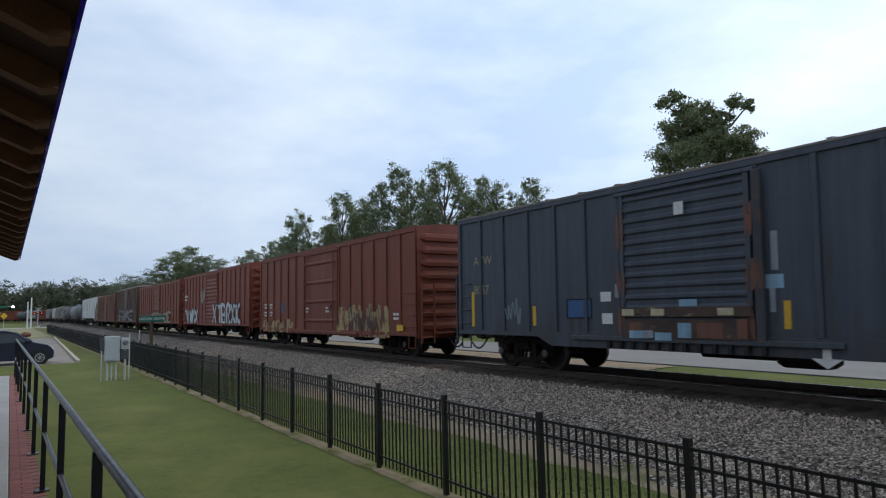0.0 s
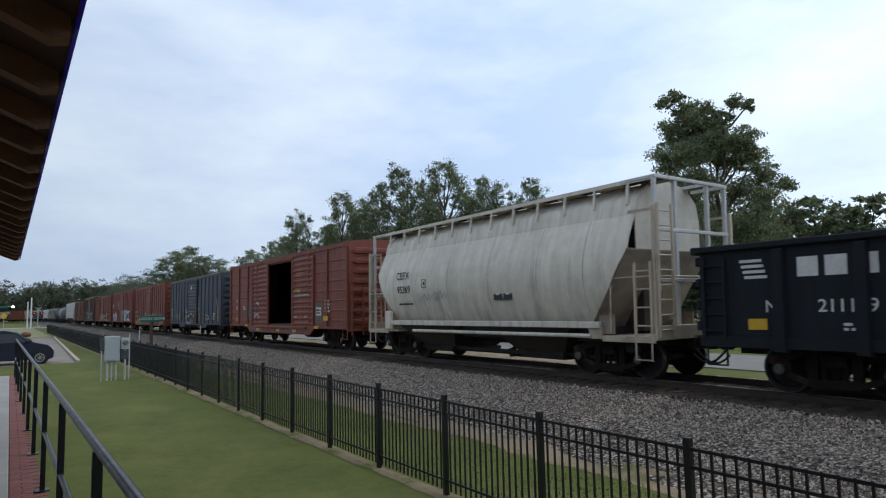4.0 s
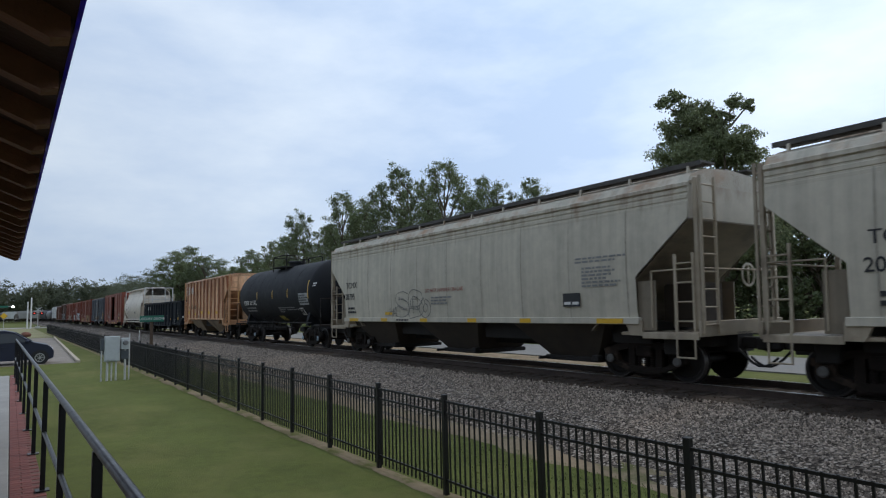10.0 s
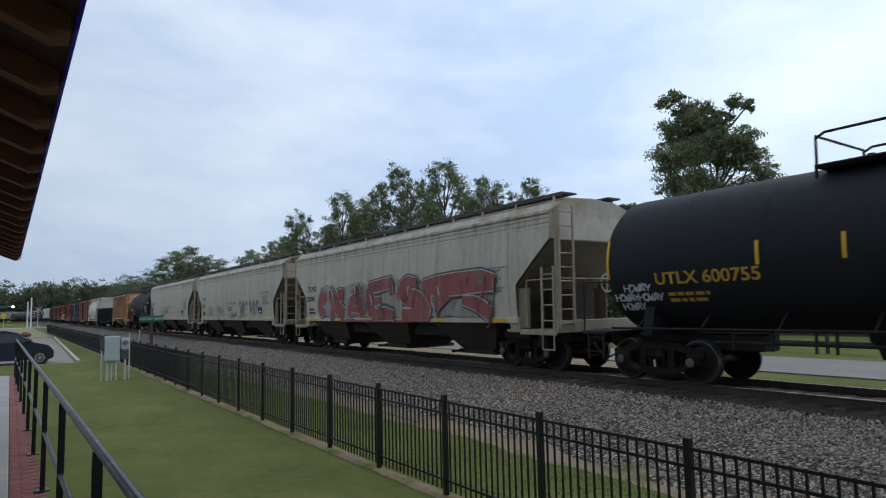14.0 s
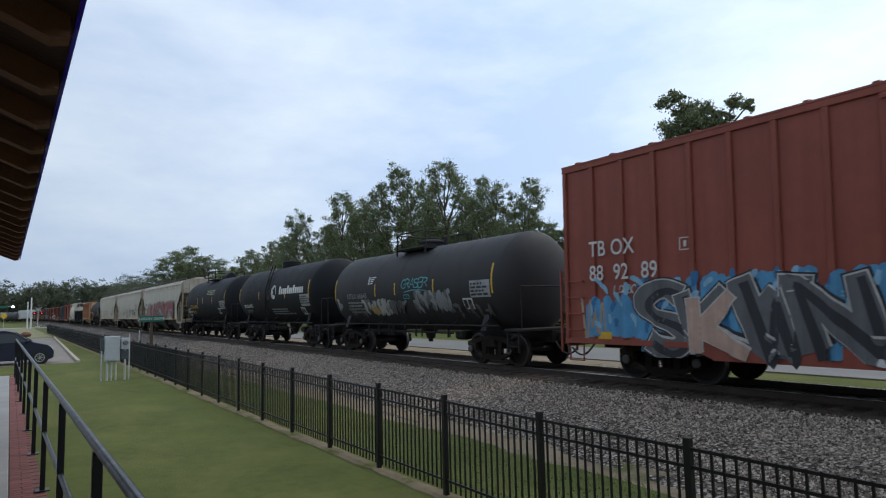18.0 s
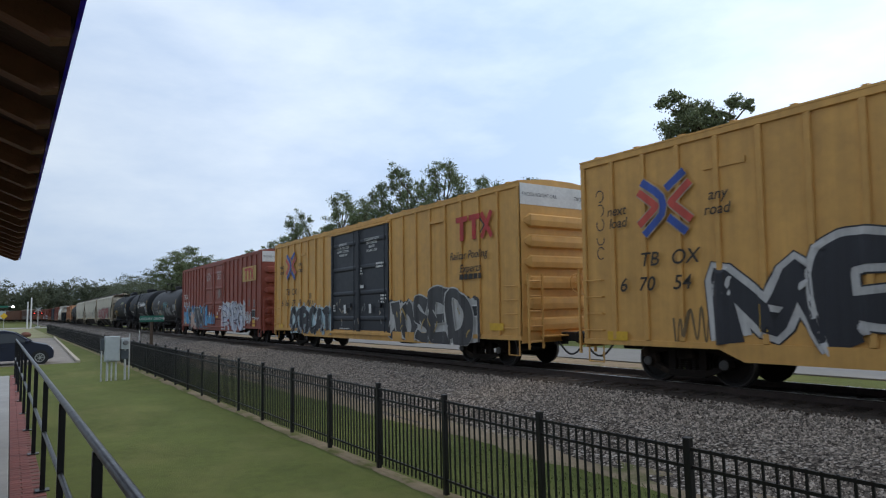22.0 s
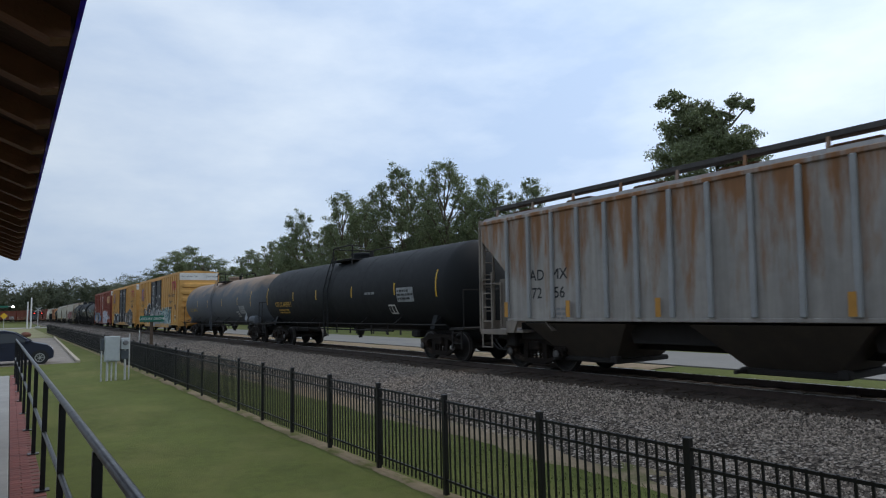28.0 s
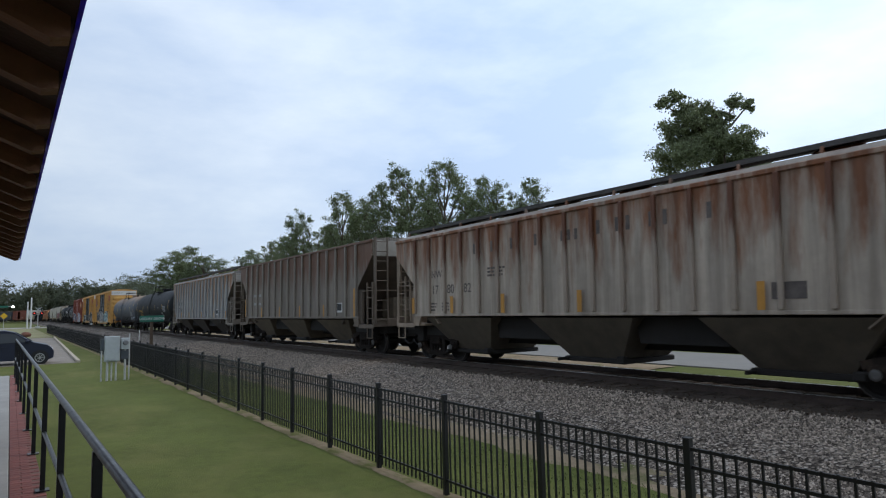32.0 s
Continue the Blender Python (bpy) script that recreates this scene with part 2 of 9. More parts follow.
def pebbled(name, lo, mid, hi, scale):
    """Crushed stone: each cell of a Voronoi pattern is one stone with its own shade, dark in the joints."""
    m = bpy.data.materials.new(name)
    m.use_nodes = True
    n, l = m.node_tree.nodes, m.node_tree.links
    co, vo, rp = n.new("ShaderNodeTexCoord"), n.new("ShaderNodeTexVoronoi"), n.new("ShaderNodeValToRGB")
    vo.inputs["Scale"].default_value = scale
    l.new(co.outputs["Object"], vo.inputs["Vector"])
    rp.color_ramp.elements[0].color, rp.color_ramp.elements[1].color = (*lo, 1), (*hi, 1)
    rp.color_ramp.elements.new(0.55).color = (*mid, 1)
    sep = n.new("ShaderNodeSeparateColor")
    l.new(vo.outputs["Color"], sep.inputs["Color"])
    l.new(sep.outputs["Red"], rp.inputs["Fac"])
    gap, mx = n.new("ShaderNodeMapRange"), n.new("ShaderNodeMixRGB")
    gap.inputs["From Min"].default_value, gap.inputs["From Max"].default_value = 0.42, 0.68
    l.new(vo.outputs["Distance"], gap.inputs["Value"])
    l.new(gap.outputs["Result"], mx.inputs["Fac"])
    l.new(rp.outputs["Color"], mx.inputs["Color1"])
    mx.inputs["Color2"].default_value = (*[c * 0.5 for c in lo], 1)
    bp = n.new("ShaderNodeBump")
    bp.inputs["Strength"].default_value, bp.inputs["Distance"].default_value, bp.invert = 0.9, 0.03, True
    l.new(vo.outputs["Distance"], bp.inputs["Height"])
    b_ = n["Principled BSDF"]
    l.new(bp.outputs["Normal"], b_.inputs["Normal"])
    l.new(mx.outputs["Color"], b_.inputs["Base Color"])
    b_.inputs["Roughness"].default_value, b_.inputs["Specular IOR Level"].default_value = 0.92, 0.2
    return m


BALLAST = pebbled("ballast_stone", (0.065, 0.05, 0.039), (0.215, 0.175, 0.14), (0.5, 0.43, 0.365), 19.0)
STONE = mat("ballast_chip", (0.27, 0.25, 0.22), rough=0.9, grain=6, vary=0.25, bump=0.3, bump_scale=30, spec=0.2)
OILED = mat("oiled_ballast", (0.054, 0.041, 0.031), rough=0.9, grain=12, vary=0.4, bump=0.8, bump_scale=28, spec=0.2)
SAND = mat("bare_sandy_soil", (0.25, 0.19, 0.125), rough=0.95, grain=9, vary=0.2, spots=(0.12, 0.12, 0.05), spot_amt=0.4, spot_scale=(1.5, 1.1, 1), bump=0.5, bump_scale=50, spec=0.1)
ROADMAT = mat("worn_concrete_road", (0.185, 0.176, 0.16), rough=0.85, grain=4, vary=0.12, spots=(0.16, 0.155, 0.15), spot_amt=0.4, spot_scale=(0.4, 0.15, 1), bump=0.2, bump_scale=60)
ASPHALT = mat("parking_asphalt", (0.23, 0.2, 0.17), rough=0.9, grain=6, vary=0.2, bump=0.4, bump_scale=80, spec=0.2)
CONCRETE = mat("platform_concrete", (0.30, 0.29, 0.27), rough=0.85, grain=5, vary=0.15, spots=(0.16, 0.15, 0.14), spot_amt=0.25, bump=0.2, bump_scale=70)
BLACKMETAL = mat("black_powder_coat", (0.008, 0.008, 0.009), rough=0.45, grain=20, vary=0.2, bump=0.05)
RAILSTEEL = mat("rail_steel", (0.07, 0.05, 0.04), rough=0.6, metal=0.4, grain=10, vary=0.3, bump=0.2)
SHINY = mat("polished_rail_head", (0.45, 0.44, 0.43), rough=0.3, metal=0.9, grain=10, vary=0.1, bump=0.02)
TIE = mat("creosoted_tie", (0.055, 0.038, 0.027), rough=0.9, grain=9, vary=0.4, bump=0.6, bump_scale=30, rnd=0.3)


def strip(m, xs_zs, ys, jitter=0.0):
    """A long sheet: a cross-section (x, z) swept along y."""
    rows = []
    for y in ys:
        rows.append([(x, y, z + random.uniform(-jitter, jitter)) for x, z in xs_zs])
    return m.loft(rows, closed=False, caps=False)


YS = [-60 + 4 * i for i in range(20)] + [20 + 8 * i for i in range(50)]
g = Mesh()
# one sheet of earth out to the horizon, gently shaped under the line
prof = [(-3000, -0.9), (-400, -0.9), (-60, -0.85), (-8, LAWN), (7.6, LAWN), (8.4, LAWN - 0.05), (15.6, -0.56), (16.6, -0.5), (30, -0.48), (48, -0.4), (90, -0.2), (400, -0.2), (3000, 0)]
strip(g, prof, [-3000, -400, -60, -30, 0, 15, 30, 60, 120, 240, 480, 1000, 3000])
setting("ground", g, GRASS, "mown green lawn and grassland reaching to the horizon", "grass")

# ballast bed with its shoulders
b = Mesh()
strip(b, [(7.3, LAWN + 0.004), (7.75, LAWN + 0.05), (8.2, -0.6), (8.9, -0.42), (10.1, -0.24), (11.0, -0.17), (11.35, -0.165), (14.1, -0.17), (14.9, -0.3), (15.6, -0.45), (15.9, -0.56)], YS, 0.02)
setting("ballast_bed", b, BALLAST, "grey crushed stone ballast bed under the railway line", "ballast")
o = Mesh()
strip(o, [(10.75, -0.195), (11.1, -0.155), (11.35, -0.15), (14.0, -0.15), (14.3, -0.18)], YS, 0.006)
setting("oily_ballast", o, OILED, "dark oil-stained ballast between and beside the rails", "ballast")
s = Mesh()
rows = []
for i in range(520):
    y = -10 + i * 0.25
    a = 7.1 + 0.24 * noise.noise((y * 0.35, 0, 0)) + 0.2 * noise.noise((y * 1.4, 3, 0))
    rows.append([(a, y, LAWN + 0.003), (7.35, y, LAWN + 0.014), (7.78 + 0.1 * noise.noise((y * 0.9, 7, 0)), y, LAWN + 0.07)])
s.loft(rows, closed=False, caps=False)
setting("sandy_verge", s, SAND, "bare sandy soil along the foot of the ballast", "soil")
s = Mesh()
rows = []
for i in range(420):
    y = -6 + i * 0.3
    rows.append([(4.65 + 0.1 * noise.noise((y * 0.8, 1, 0)) + 0.06 * noise.noise((y * 2.6, 5, 0)) + random.uniform(-0.015, 0.015), y, LAWN + 0.004), (4.78, y, LAWN + 0.012), (4.92 + 0.03 * math.sin(y * 1.3) + random.uniform(-0.015, 0.015), y, LAWN + 0.004)])
s.loft(rows, closed=False, caps=False)
setting("worn_soil", s, mat("patchy_soil", (0.21, 0.165, 0.105), rough=0.95, grain=9, vary=0.25, spots=(0.11, 0.112, 0.04), spot_amt=0.56, spot_scale=(2.2, 1.4, 1), bump=0.5, bump_scale=50, spec=0.1), "strip of bare soil under the metal fence", "soil")

# second grade beyond the line: pale gravel verge and the road
s = Mesh()
strip(s, [(14.9, -0.295), (15.3, -0.36), (16.0, -0.455), (17.1, -0.47)], YS, 0.012)
setting("gravel_verge", s, STONE, "pale gravel verge beyond the track", "gravel")
s = Mesh()
strip(s, [(19.15, -0.5), (19.15, -0.452), (24.1, -0.43), (24.1, -0.5)], YS)
setting("road", s, ROADMAT, "pale worn concrete street beside the railway", "road")

# worn sandy lay-by between the verge and the road
s = Mesh()
rows = []
for i in range(160):
    y = 13.2 + i * 0.5
    a = 17.3 + 0.3 * noise.noise((y * 0.4, 11, 0))
    rows.append([(a, y, -0.475), (18.0, y, -0.458), (18.9 + 0.2 * noise.noise((y * 0.5, 5, 0)), y, -0.468)])
s.loft(rows, closed=False, caps=False)
setting("sandy_shoulder", s, SAND, "bare sandy shoulder between the railway and the street", "soil")

# rails and ties
CURVE_Y, CURVE_R = 255.0, 260.0


def on_line(s):
    """Place and heading on the track at s metres along it: straight, then bending to the left."""
    if s <= CURVE_Y:
        return TRACK_X, s, 0.0
    a = (s - CURVE_Y) / CURVE_R
    return TRACK_X - CURVE_R * (1 - math.cos(a)), CURVE_Y + CURVE_R * math.sin(a), a


line = thing("railway_track", "single railway track of steel rails on dark wooden ties", "railway track", kind="structure")
for side in (-0.7525, 0.7525):
    web, head = Mesh(), Mesh()
    ra, rb = [], []
    for s0 in [-60 + 15 * i for i in range(22)] + [275 + 10 * i for i in range(24)]:
        x, y, a = on_line(s0)
        nx, ny = math.cos(a), math.sin(a)
        def at(d, z):
            return (x + nx * (side + d), y + ny * (side + d), z)
        ra.append([at(-0.07, -0.17), at(0.07, -0.17), at(0.07, -0.155), at(0.012, -0.13), at(0.012, -0.04), at(0.034, -0.03), at(0.034, -0.006), at(-0.034, -0.006), at(-0.034, -0.03), at(-0.012, -0.04), at(-0.012, -0.13), at(-0.07, -0.155)])
        rb.append([at(-0.033, -0.006), at(0.033, -0.006), at(0.028, 0.0), at(-0.028, 0.0)])
    web.loft(ra)
    head.loft(rb)
    rail = part("rail", web, RAILSTEEL, line)
    part("rail_head", head, SHINY, rail, "polished running surface of the rail")
tm = Mesh().box(-1.3, 1.3, -0.11, 0.11, -0.33, -0.135, 0.012).data("tie", TIE)
for i in range(230):
    y = -20 + i * 0.5
    part("tie", tm, TIE, line, at=pose(TRACK_X + random.uniform(-0.04, 0.04), y + random.uniform(-0.02, 0.02), 0, 0, 0, random.uniform(-1, 1)))

# loose stones on the near shoulder
def pebbles(n, x0, x1, y0, y1, height, size, seed):
    rg = random.Random(seed)
    m = Mesh()
    for _ in range(n):
        x = rg.uniform(x0, x1)
        y = y0 + (y1 - y0) * rg.random() ** 1.6
        z = height(x)
        r = size * rg.uniform(0.6, 1.35)
        pts = []
        for k in range(6):
            d = [(1, 0, 0), (-1, 0, 0), (0, 1, 0), (0, -1, 0), (0, 0, 1), (0, 0, -1)][k]
            q = r * rg.uniform(0.6, 1.15)
            pts.append(Vector(d) * q + Vector((rg.uniform(-.35, .35), rg.uniform(-.35, .35), rg.uniform(-.25, .25))) * r)
        rot = Euler((rg.uniform(0, 3), rg.uniform(0, 3), rg.uniform(0, 3))).to_matrix()
        pts = [rot @ p + Vector((x, y, z)) for p in pts]
        m.add(pts, [(0, 2, 4), (2, 1, 4), (1, 3, 4), (3, 0, 4), (2, 0, 5), (1, 2, 5), (3, 1, 5), (0, 3, 5)])
    return m


def bed_z(x):
    pr = [(7.3, LAWN + 0.004), (7.75, LAWN + 0.05), (8.2, -0.6), (8.9, -0.42), (10.1, -0.24), (11.0, -0.17), (11.35, -0.165), (14.1, -0.17), (14.9, -0.3), (15.6, -0.45)]
    for (a, za), (c, zc) in zip(pr[:-1], pr[1:]):
        if a <= x <= c:
            return za + (zc - za) * (x - a) / (c - a)
    return LAWN


def stones(name, shape, material, label):
    me = bpy.data.meshes.new(name)
    me.from_pydata(shape.v, [], shape.f)
    me.materials.append(material)
    return tagged(new(name, me), label, "ballast stones", "", "stuff")


def island_stone(name, col, lo, hi):
    m = bpy.data.materials.new(name)
    m.use_nodes = True
    n, l = m.node_tree.nodes, m.node_tree.links
    ge = n.new("ShaderNodeNewGeometry")
    rp = n.new("ShaderNodeValToRGB")
    rp.color_ramp.elements[0].color = (*[c * lo for c in col], 1)
    rp.color_ramp.elements[1].color = (*[min(1, c * hi) for c in col], 1)
    e = rp.color_ramp.elements.new(0.55)
    e.color = (*col, 1)
    l.new(ge.outputs["Random Per Island"], rp.inputs["Fac"])
    l.new(rp.outputs["Color"], n["Principled BSDF"].inputs["Base Color"])
    n["Principled BSDF"].inputs["Roughness"].default_value = 0.9
    n["Principled BSDF"].inputs["Specular IOR Level"].default_value = 0.25
    return m


CHIP = island_stone("granite_chip", (0.262, 0.214, 0.172), 0.28, 2.1)
PALECHIP = island_stone("pale_gravel_chip", (0.36, 0.34, 0.31), 0.5, 1.7)
CHIPD = island_stone("oiled_chip", (0.066, 0.047, 0.034), 0.5, 1.6)
stones("ballast_stones", pebbles(90000, 7.65, 11.0, 0.5, 45, bed_z, 0.025, 1), CHIP, "loose grey granite ballast stones on the track shoulder")
stones("oiled_stones", pebbles(9000, 10.8, 14.2, 0.5, 40, lambda x: -0.16, 0.03, 2), CHIPD, "oil-darkened ballast stones beside the rails")
stones("verge_stones", pebbles(9000, 14.5, 17.1, 2, 60, lambda x: -0.30 - min(x - 14.9, 1.1) * 0.15, 0.035, 3), PALECHIP, "pale gravel scattered beyond the track")

# platform with brick border
p = Mesh().box(-6, 0.045, -8, 22.4, LAWN - 0.05, DECK, 0.01)
setting("platform", p, CONCRETE, "grey concrete station platform with a brick border", "platform")
BRICK = mat("red_paving_brick", (0.19, 0.062, 0.05), rough=0.85, grain=12, vary=0.25, bump=0.3, bump_scale=50, rnd=0.22)
MORTAR = mat("paving_mortar", (0.14, 0.075, 0.06), rough=0.95, grain=20, vary=0.2, bump=0.4)
p = Mesh().loft([[(0.05, y, LAWN - 0.05), (0.42 - 0.0112 * y, y, LAWN - 0.05), (0.42 - 0.0112 * y, y, DECK - 0.006), (0.05, y, DECK - 0.006)] for y in (-8, 22.4)])
border = setting("platform_border", p, MORTAR, "brick border along the platform edge", "platform edge")

# iron railing on the border
railing = thing("metal_railing", "black painted steel handrail along the brick platform edge", "railing")


def rail_x(y):
    return 0.392 - 0.0106 * y


RAILPAINT = mat("black_gloss_enamel", (0.008, 0.008, 0.01), rough=0.36, grain=15, vary=0.2, bump=0.05, spec=0.3)
for nm, z, r in (("top_rail", 1.10, 0.022), ("mid_rail", 0.58, 0.018)):
    part(nm, Mesh().tube((rail_x(-2.6), -2.6, z), (rail_x(21.4), 21.4, z), r, 14), RAILPAINT, railing, smooth=True)
post = Mesh().box(-0.022, 0.022, -0.022, 0.022, DECK, 1.085, 0.004).data("post", RAILPAINT)
plate = Mesh().box(-0.06, 0.06, -0.06, 0.06, DECK, DECK + 0.012, 0.003).data("base_plate", RAILPAINT)
for i in range(13):
    y = 3.36 + 2.0 * (i - 3)
    po = part("post", post, RAILPAINT, railing, at=(rail_x(y), y, 0))
    part("base_plate", plate, RAILPAINT, po)

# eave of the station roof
# one timber: highlight put into the rafter colour, eave shade into the soffit
WOOD = mat("rafter_wood_lit", (0.15, 0.066, 0.034), rough=0.75, grain=6, vary=0.3, bump=0.3, bump_scale=30)
SOFFIT = mat("soffit_board_shaded", (0.04, 0.018, 0.011), rough=0.8, grain=6, vary=0.3, bump=0.3, bump_scale=30)
# added blue strip that stands in for the lens's colour fringe
FRINGE_BLUE = mat("blue_lens_fringe", (0.03, 0.02, 0.78), rough=0.4, grain=8, vary=0.15, bump=0.05)
SHINGLE = mat("roof_tile", (0.12, 0.05, 0.035), rough=0.8, grain=8, vary=0.3, bump=0.3)
roof = thing("station_roof", "dark timber station eave with rafter tails and an added blue lens-fringe strip", "roof", kind="structure")
EZ, EX, EY1, RISE = 2.77, 0.162, 13.4, 0.42
def eave_x(y):
    return EX - 0.0052 * (y - 2)
m = Mesh()
ys = (-8.0, EY1)
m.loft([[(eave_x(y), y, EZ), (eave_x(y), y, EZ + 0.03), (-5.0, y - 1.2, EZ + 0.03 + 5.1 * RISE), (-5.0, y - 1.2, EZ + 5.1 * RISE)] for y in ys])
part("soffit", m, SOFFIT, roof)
m = Mesh()
m.loft([[(eave_x(y) - 0.004, y, EZ - 0.022), (eave_x(y) + 0.009, y, EZ - 0.034), (eave_x(y) + 0.009, y, EZ + 0.05), (eave_x(y) + 0.002, y, EZ + 0.05)] for y in ys])
part("drip_edge", m, FRINGE_BLUE, roof, "thin blue strip standing in for the lens colour fringe")
for i in range(34):
    y = -6.0 + 0.61 * i
    if y > EY1 - 0.15:
        break
    x1 = eave_x(y) - 0.018
    part("rafter", Mesh().loft([[(x1 - d, y - w, EZ + d * RISE + 0.02 + dz) for d, dz in ((0.0, -0.005), (0.0, -0.09), (0.06, -0.13), (5.0, -0.13), (5.0, -0.005))] for w in (-0.045, 0.045)]), WOOD, roof)
m = Mesh().loft([[(eave_x(y) + 0.006, y, EZ + 0.05), (eave_x(y) + 0.006, y, EZ + 0.09), (-5.0, y - 1.2, EZ + 0.1 + 5.1 * RISE), (-5.0, y - 1.2, EZ + 0.04 + 5.1 * RISE)] for y in ys])
part("roof_covering", m, SHINGLE, roof)
wall = Mesh().box(-5.2, -3.2, -8, 11.0, DECK, EZ + 3.2 * RISE + 0.02)
setting("wall_station", wall, mat("red_station_brick", (0.22, 0.08, 0.055), rough=0.9, grain=9, vary=0.2, bump=0.3), "red brick wall of the station building", "wall")


# ---- rolling stock ----
# truck, wheel and underframe colours also hold the deep shade below the cars
TRUCKMAT = mat("grimy_shaded_truck_steel", (0.017, 0.0125, 0.0098), rough=0.9, grain=7, vary=0.4, spots=(0.052, 0.036, 0.026), spot_amt=0.38, bump=0.3, spec=0.2)
WHEELMAT = mat("wheel_steel", (0.016, 0.013, 0.0115), rough=0.75, metal=0.25, grain=9, vary=0.3, bump=0.15)
RIMMAT = mat("bright_wheel_tread", (0.09, 0.082, 0.078), rough=0.4, metal=0.6, grain=12, vary=0.15, bump=0.05)
UNDER = mat("dark_underframe", (0.012, 0.0095, 0.008), rough=0.8, grain=6, vary=0.35, bump=0.2)
YELLOW = mat("yellow_reflector", (0.62, 0.36, 0.02), rough=0.45, grain=12, vary=0.15, bump=0.02)
WHITE = mat("white_stencil", (0.62, 0.61, 0.58), rough=0.6, grain=14, vary=0.15, bump=0.02)
BLACKINK = mat("black_stencil", (0.02, 0.02, 0.022), rough=0.6, grain=14, vary=0.2, bump=0.02)
HOSE = mat("rubber_hose", (0.02, 0.02, 0.02), rough=0.7, grain=20, vary=0.2, bump=0.05)

CAPMAT = mat("worn_bearing_cap", (0.09, 0.085, 0.08), rough=0.6, grain=10, vary=0.3, bump=0.1)

WR = 0.457
SHARED = {}
AXLES = []           # wheelsets with the place of their truck on the car


def shared(key, build):
    if key not in SHARED:
        SHARED[key] = build()
    return SHARED[key]


def wheel_mesh():
    m = Mesh()
    for s in (-1, 1):
        x = s * 0.76
        m.spin([(x - s * 0.075, 0.30), (x - s * 0.075, 0.485), (x - s * 0.05, 0.485), (x - s * 0.035, WR), (x + s * 0.065, WR - 0.006), (x + s * 0.069, WR - 0.03), (x + s * 0.069, 0.37), (x + s * 0.02, 0.34), (x + s * 0.03, 0.2), (x + s * 0.07, 0.14), (x + s * 0.1, 0.13), (x + s * 0.1, 0.01)], (0, 0, 0), "x", 22)
        for k in range(3):
            a = 2.1 * k
            m.box(x + s * 0.10, x + s * 0.118, math.cos(a) * 0.07 - 0.016, math.cos(a) * 0.07 + 0.016, math.sin(a) * 0.07 - 0.016, math.sin(a) * 0.07 + 0.016)
    m.tube((-0.8, 0, 0), (0.8, 0, 0), 0.085, 12)
    me = m.data("wheelset", WHEELMAT, True)
    me.materials.append(RIMMAT)
    for q in me.polygons:
        c = q.center
        if math.hypot(c.y, c.z) > 0.40 and abs(c.x) > 0.82 or (math.hypot(c.y, c.z) > 0.44 and abs(q.normal.x) < 0.3 and abs(c.x) > 0.74):
            q.material_index = 1
    return me


def side_frame_mesh():
    m = Mesh()
    t = 0.05
    for a, bb, w in (((-1.13, 0.60), (-0.42, 0.78), 0.14), ((-0.42, 0.78), (0.42, 0.78), 0.14), ((0.42, 0.78), (1.13, 0.60), 0.14),
                     ((-1.05, 0.47), (-0.42, 0.24), 0.11), ((-0.42, 0.24), (0.42, 0.24), 0.14), ((0.42, 0.24), (1.05, 0.47), 0.11),
                     ((-0.36, 0.2), (-0.36, 0.8), 0.1), ((0.36, 0.2), (0.36, 0.8), 0.1)):
        t += 0.0045
        m.bar((0, a[0], a[1]), (0, bb[0], bb[1]), t * 2, w)
    for y in (-0.89, 0.89):
        m.box(-0.09, 0.09, y - 0.16, y + 0.16, 0.38, 0.62, 0.03)
        m.tube((-0.15, y, 0.457), (0.15, y, 0.457), 0.115, 14)
    return m.data("side_frame", TRUCKMAT)


def spring_mesh():
    m = Mesh()
    for k in range(5):
        m.tube((0, 0, 0.31 + k * 0.045), (0, 0, 0.336 + k * 0.045), 0.06, 7)
    m.tube((0, 0, 0.3), (0, 0, 0.56), 0.035, 8)
    return m.data("spring", TRUCKMAT)


def add_truck(car, y, turn=True, cap=None):
    bol = Mesh().box(-1.12, 1.12, -0.21, 0.21, 0.52, 0.76, 0.03).box(-0.35, 0.35, -0.3, 0.3, 0.74, 0.86, 0.02)
    for q in (-0.5, 0.5):
        bol.box(-0.7, 0.7, q - 0.04, q + 0.04, 0.42, 0.54)
    tr = part("truck", shared("bolster", lambda: bol.data("truck", TRUCKMAT)), None, car, "grimy cast steel four-wheel truck with shade in its colour", at=(0, y, 0))
    for s in (-1, 1):
        part("side_frame", shared("side_frame", side_frame_mesh), None, tr, at=(s * 1.0, 0, 0))
        for q in (-0.89, 0.89):
            part("bearing_cap", Mesh().spin([(s * 1.15, 0.1), (s * 1.175, 0.095), (s * 1.19, 0.06), (s * 1.19, 0.01)], (0, q, 0.457), "x", 14), cap or CAPMAT, tr, "round axle bearing cap")
        for q in (-0.17, 0.0, 0.17):
            part("spring", shared("spring", spring_mesh), None, tr, at=(s * 1.0, q, 0))
    for q in (-0.89, 0.89):
        w = part("wheelset", shared("wheel", wheel_mesh), None, tr, at=(0, q, WR))
        w["turns"] = 1 if turn else 0
        AXLES.append((car, w, y, q, turn))
    return tr


